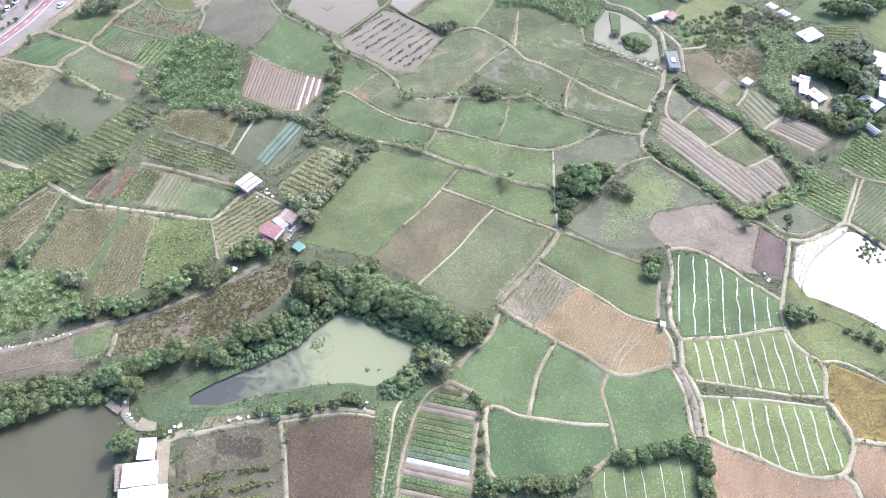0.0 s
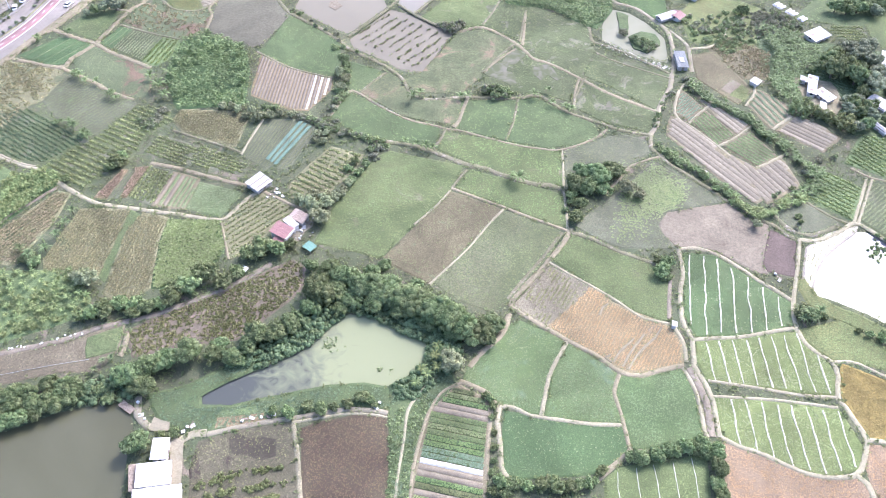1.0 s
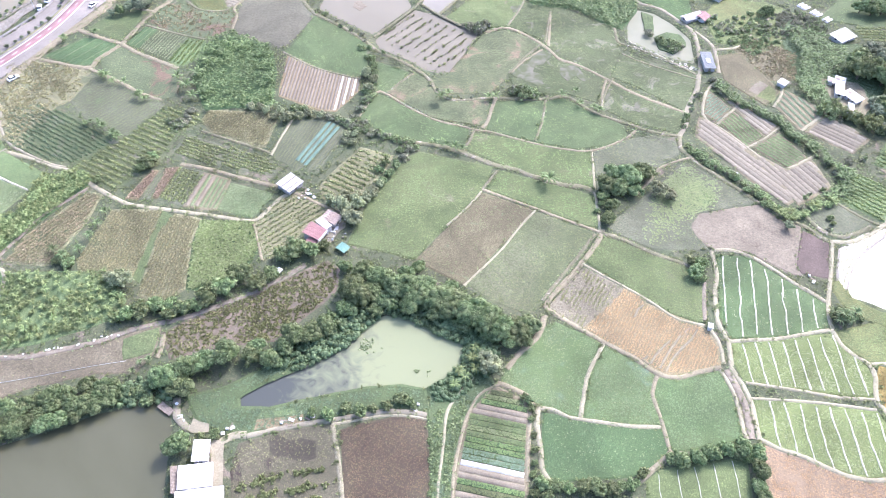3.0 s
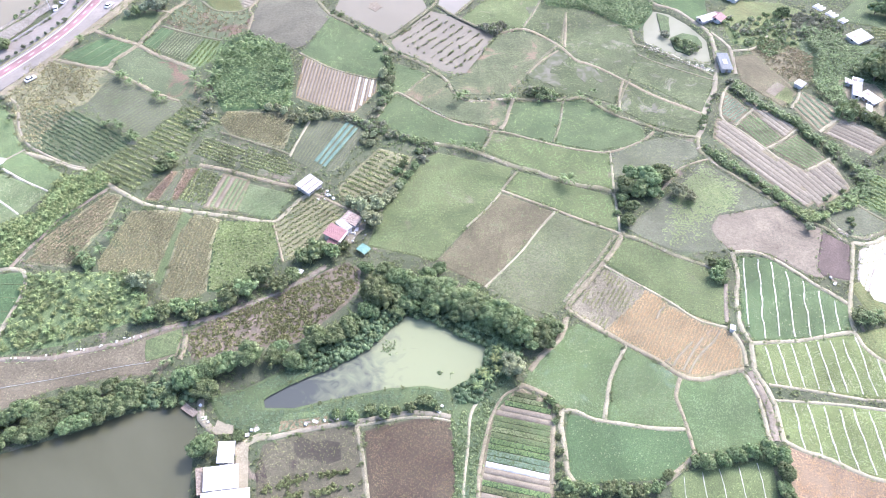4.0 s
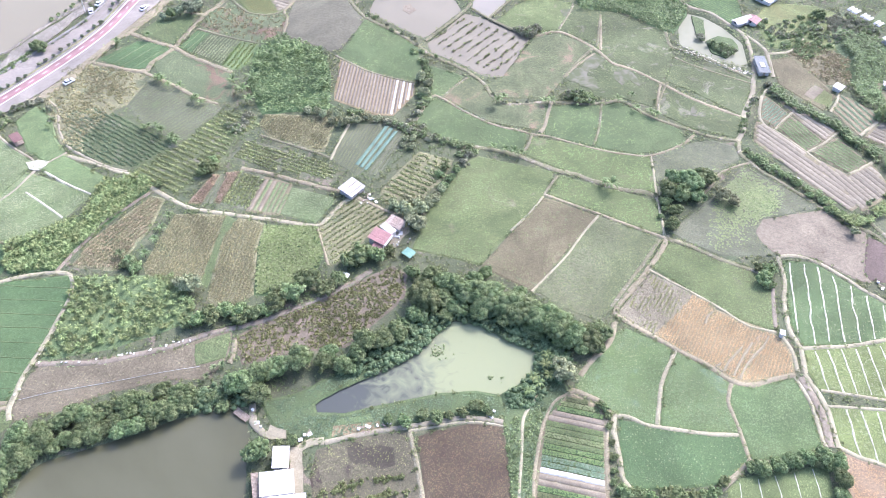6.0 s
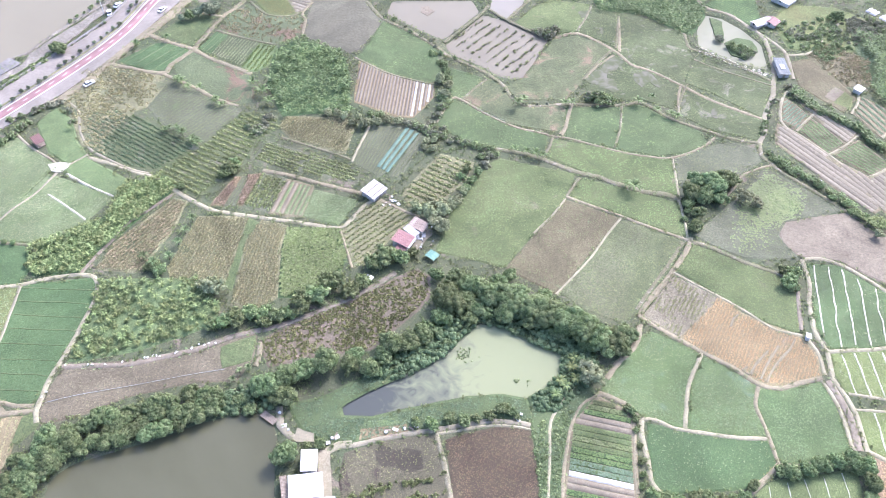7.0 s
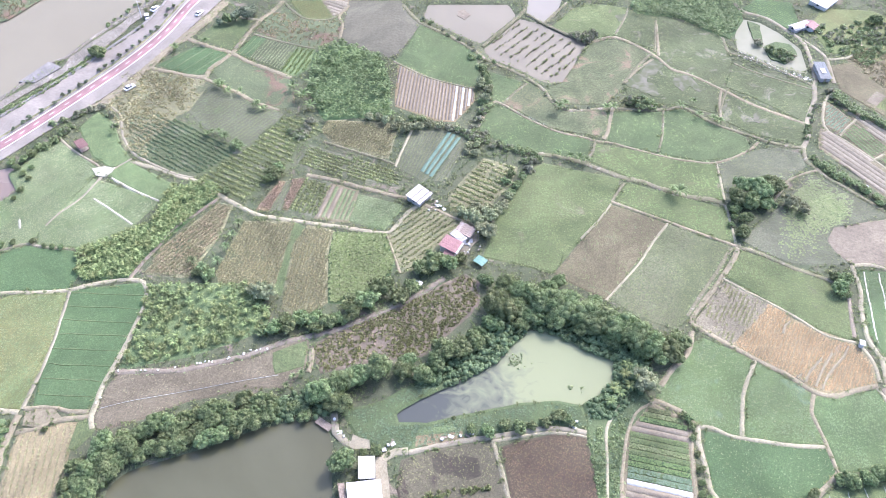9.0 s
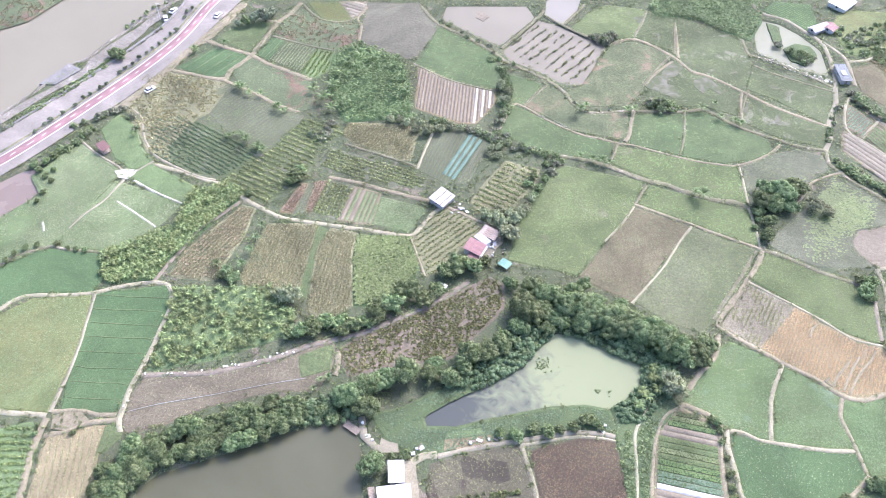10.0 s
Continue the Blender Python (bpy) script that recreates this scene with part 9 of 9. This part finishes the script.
# shrubs in the damp plot
for line in (SHRUB_A, SHRUB_B, SHRUB_C):
    at = np.array([(p.x, p.y) for p in smooth_line(line, 0.4)])
    at = np.repeat(at, 2, 0) + rng.normal(0, 0.5, (2 * len(at), 2))
    gap = np.array([noise.noise((x * 0.2, y * 0.2, 4)) for x, y in at])
    at = at[gap + rng.uniform(-0.1, 0.6, len(at)) > 0]
    q = rng.uniform(0.3, 0.75, len(at))
    tagged(new("shrub_row", leafy_lumps("shrub_row", np.c_[at, 0.1 + q * 0.5, q], "shrub", rng, 18, 0.42, 0.7, 1, 0.7)), "row of low yellow-green shrubs in the damp plot", "shrubs", kind="stuff")

# mud clumps in the flooded plot
for kind, poly in PONDS:
    if kind == "clump_pond":
        xy = along(poly, 52, 4.0, 1.1, rng, 0.25, 4.0)
        xy = xy[rng.uniform(0, 1, len(xy)) < 0.75]
        me = blades("clumps", lift(xy, -0.52), 7, 0.75, 0.55, LEAF["olive"], rng, wide=0.5, scale=rng.uniform(0.5, 1.2, len(xy)))
        tagged(new("plant_clumps", me), "rows of dark plant clumps in flooded plot", "plants", kind="stuff")
    if kind == "algae_pond":
        for k, (cx, cy, n, s) in enumerate(((*REEDS[0], 34, 1.5), (*REEDS[1], 6, 0.7), (*REEDS[2], 4, 0.6))):
            xy = np.array([cx, cy]) + rng.normal(0, s, (n, 2))
            tagged(new("reeds", leafy_lumps("reeds", np.c_[xy, np.full(n, -0.45), rng.uniform(0.12, 0.34, n)], "hedge", rng, 10, 0.3)), "tuft of reeds standing in the algae pond", "reeds", kind="stuff")

tagged(new("reeds", leafy_lumps("reeds", np.c_[np.array([139.5, 172.5]) + rng.normal(0, 2.2, (40, 2)), np.full(40, -0.3), rng.uniform(0.3, 0.8, 40)], "hedge", rng, 14, 0.4)), "dark reeds and brush in the glaring pond", "reeds", kind="stuff")

# wire fence beside the meadow path
a, b = Vector(FENCE[0]), Vector(FENCE[1])
root = place(tagged(new("fence"), "row of thin wooden fence posts with wire", "fence"), pose(a.x, a.y, 0))
n = int((b - a).length / 1.6)
for i in range(n + 1):
    q = (b - a) * (i / n)
    part("post", box(0.1, 0.1, 1.2, (q.x, q.y, 0.1)), PAINT["wood"], root)
d = (b - a).normalized()
for h in (0.6, 1.1):
    bm = box((b - a).length, 0.02, 0.02)
    place(part("wire", bm, PAINT["steel"], root), pose((b - a).x / 2, (b - a).y / 2, h, 0, 0, math.degrees(math.atan2(d.y, d.x))))

# weeds on all open ground
def wild_weeds():
    lo, hi = np.array([VIEW[1][0], VIEW[0][1]]), np.array([VIEW_EAST[1][0], VIEW_EAST[1][1]])
    n = 140000
    xy = rng.uniform(lo, hi, (n, 2))
    cell = 1.0
    size = ((hi - lo) / cell).astype(int) + 1
    taken = np.zeros(size, bool)
    gx, gy = np.meshgrid(np.arange(size[0]), np.arange(size[1]), indexing="ij")
    mids = np.c_[gx.ravel(), gy.ravel()] * cell + lo + cell / 2
    for poly in [p for _, p in PONDS] + [p for _, p, _, _ in FIELDS] + [[(p.x, p.y) for p in edge_w] + [(p.x, p.y) for p in edge_e[::-1]], QUAY, YARD, COURT, TERRACE]:
        p = np.array(poly)
        near = np.all((mids > p.min(0) - 1) & (mids < p.max(0) + 1), 1)
        idx = np.where(near)[0]
        taken.ravel()[idx[inside(list(map(tuple, poly)), mids[idx])]] = True
    for _, line, width, _ in TRACKS:
        for q in line:
            i = ((np.array((q.x, q.y)) - lo) / cell).astype(int)
            if np.all(i >= 0) and np.all(i < size):
                taken[i[0], i[1]] = True
    i = ((xy - lo) / cell).astype(int)
    xy = xy[~taken[i[:, 0], i[:, 1]]]
    drift = np.array([noise.noise((x * 0.09, y * 0.09, 2)) for x, y in xy])
    xy = xy[drift + rng.uniform(-0.5, 0.9, len(xy)) > 0]
    pick = np.array([noise.noise((x * 0.05, y * 0.05, 9)) for x, y in xy]) + rng.normal(0, 0.15, len(xy))
    for name, leaf, sel in (("grass_tufts", "grass", pick > 0.08), ("weeds", "bush", (pick <= 0.08) & (pick > -0.12)), ("dry_weeds", "olive", pick <= -0.12)):
        q = xy[sel]
        me = blades(name, lift(q, 0.0), 4, 0.6, 0.45, LEAF[leaf], rng, scale=rng.uniform(0.5, 1.5, len(q)))
        tagged(new(name, me), "rough weeds and grass on open ground", "weeds", kind="stuff")


wild_weeds()

# far bushes, too small to tell apart, as one thicket
def build_thicket(many, name, label, leaf):
    vs, fs, o = [], [], 0
    for root, m in many:
        me = root.children[0].data
        v = np.zeros(len(me.vertices) * 3)
        me.vertices.foreach_get("co", v)
        f = np.zeros(len(me.loops), np.int32)
        me.loops.foreach_get("vertex_index", f)
        r = np.array(m)
        vs.append(v.reshape(-1, 3) @ r[:3, :3].T + r[:3, 3])
        fs.append(f.reshape(-1, len(me.polygons[0].vertices)) + o)
        o += len(vs[-1])
    if vs:
        tagged(new(name, raw_mesh(name, np.concatenate(vs), np.concatenate(fs), LEAF[leaf])), label, "plants", kind="stuff")


far = np.array(FAR)
shade = np.array([noise.noise((x * 0.05, y * 0.05, 21)) for x, y, _, _ in FAR]) + rng.normal(0, 0.2, len(FAR))
for name, leaf, pick in (("thicket", "hedge", shade > -0.08), ("reed_thicket", "plume", shade <= -0.08)):
    tagged(new(name, leafy_lumps(name, far[pick], leaf, rng, 22, 0.52, 0.8, 1, 0.74)), "far hedges and bushes between the plots" if leaf == "hedge" else "pale grey-green reeds and scrub between the plots", "plants", kind="stuff")
build_thicket(FAR_BANANA, "banana_grove", "far banana plants growing close together", "cane")

# the stock itself is not part of the place
for roots in STOCK.values():
    for root in roots:
        for o in (*root.children_recursive, root):
            bpy.data.objects.remove(o)
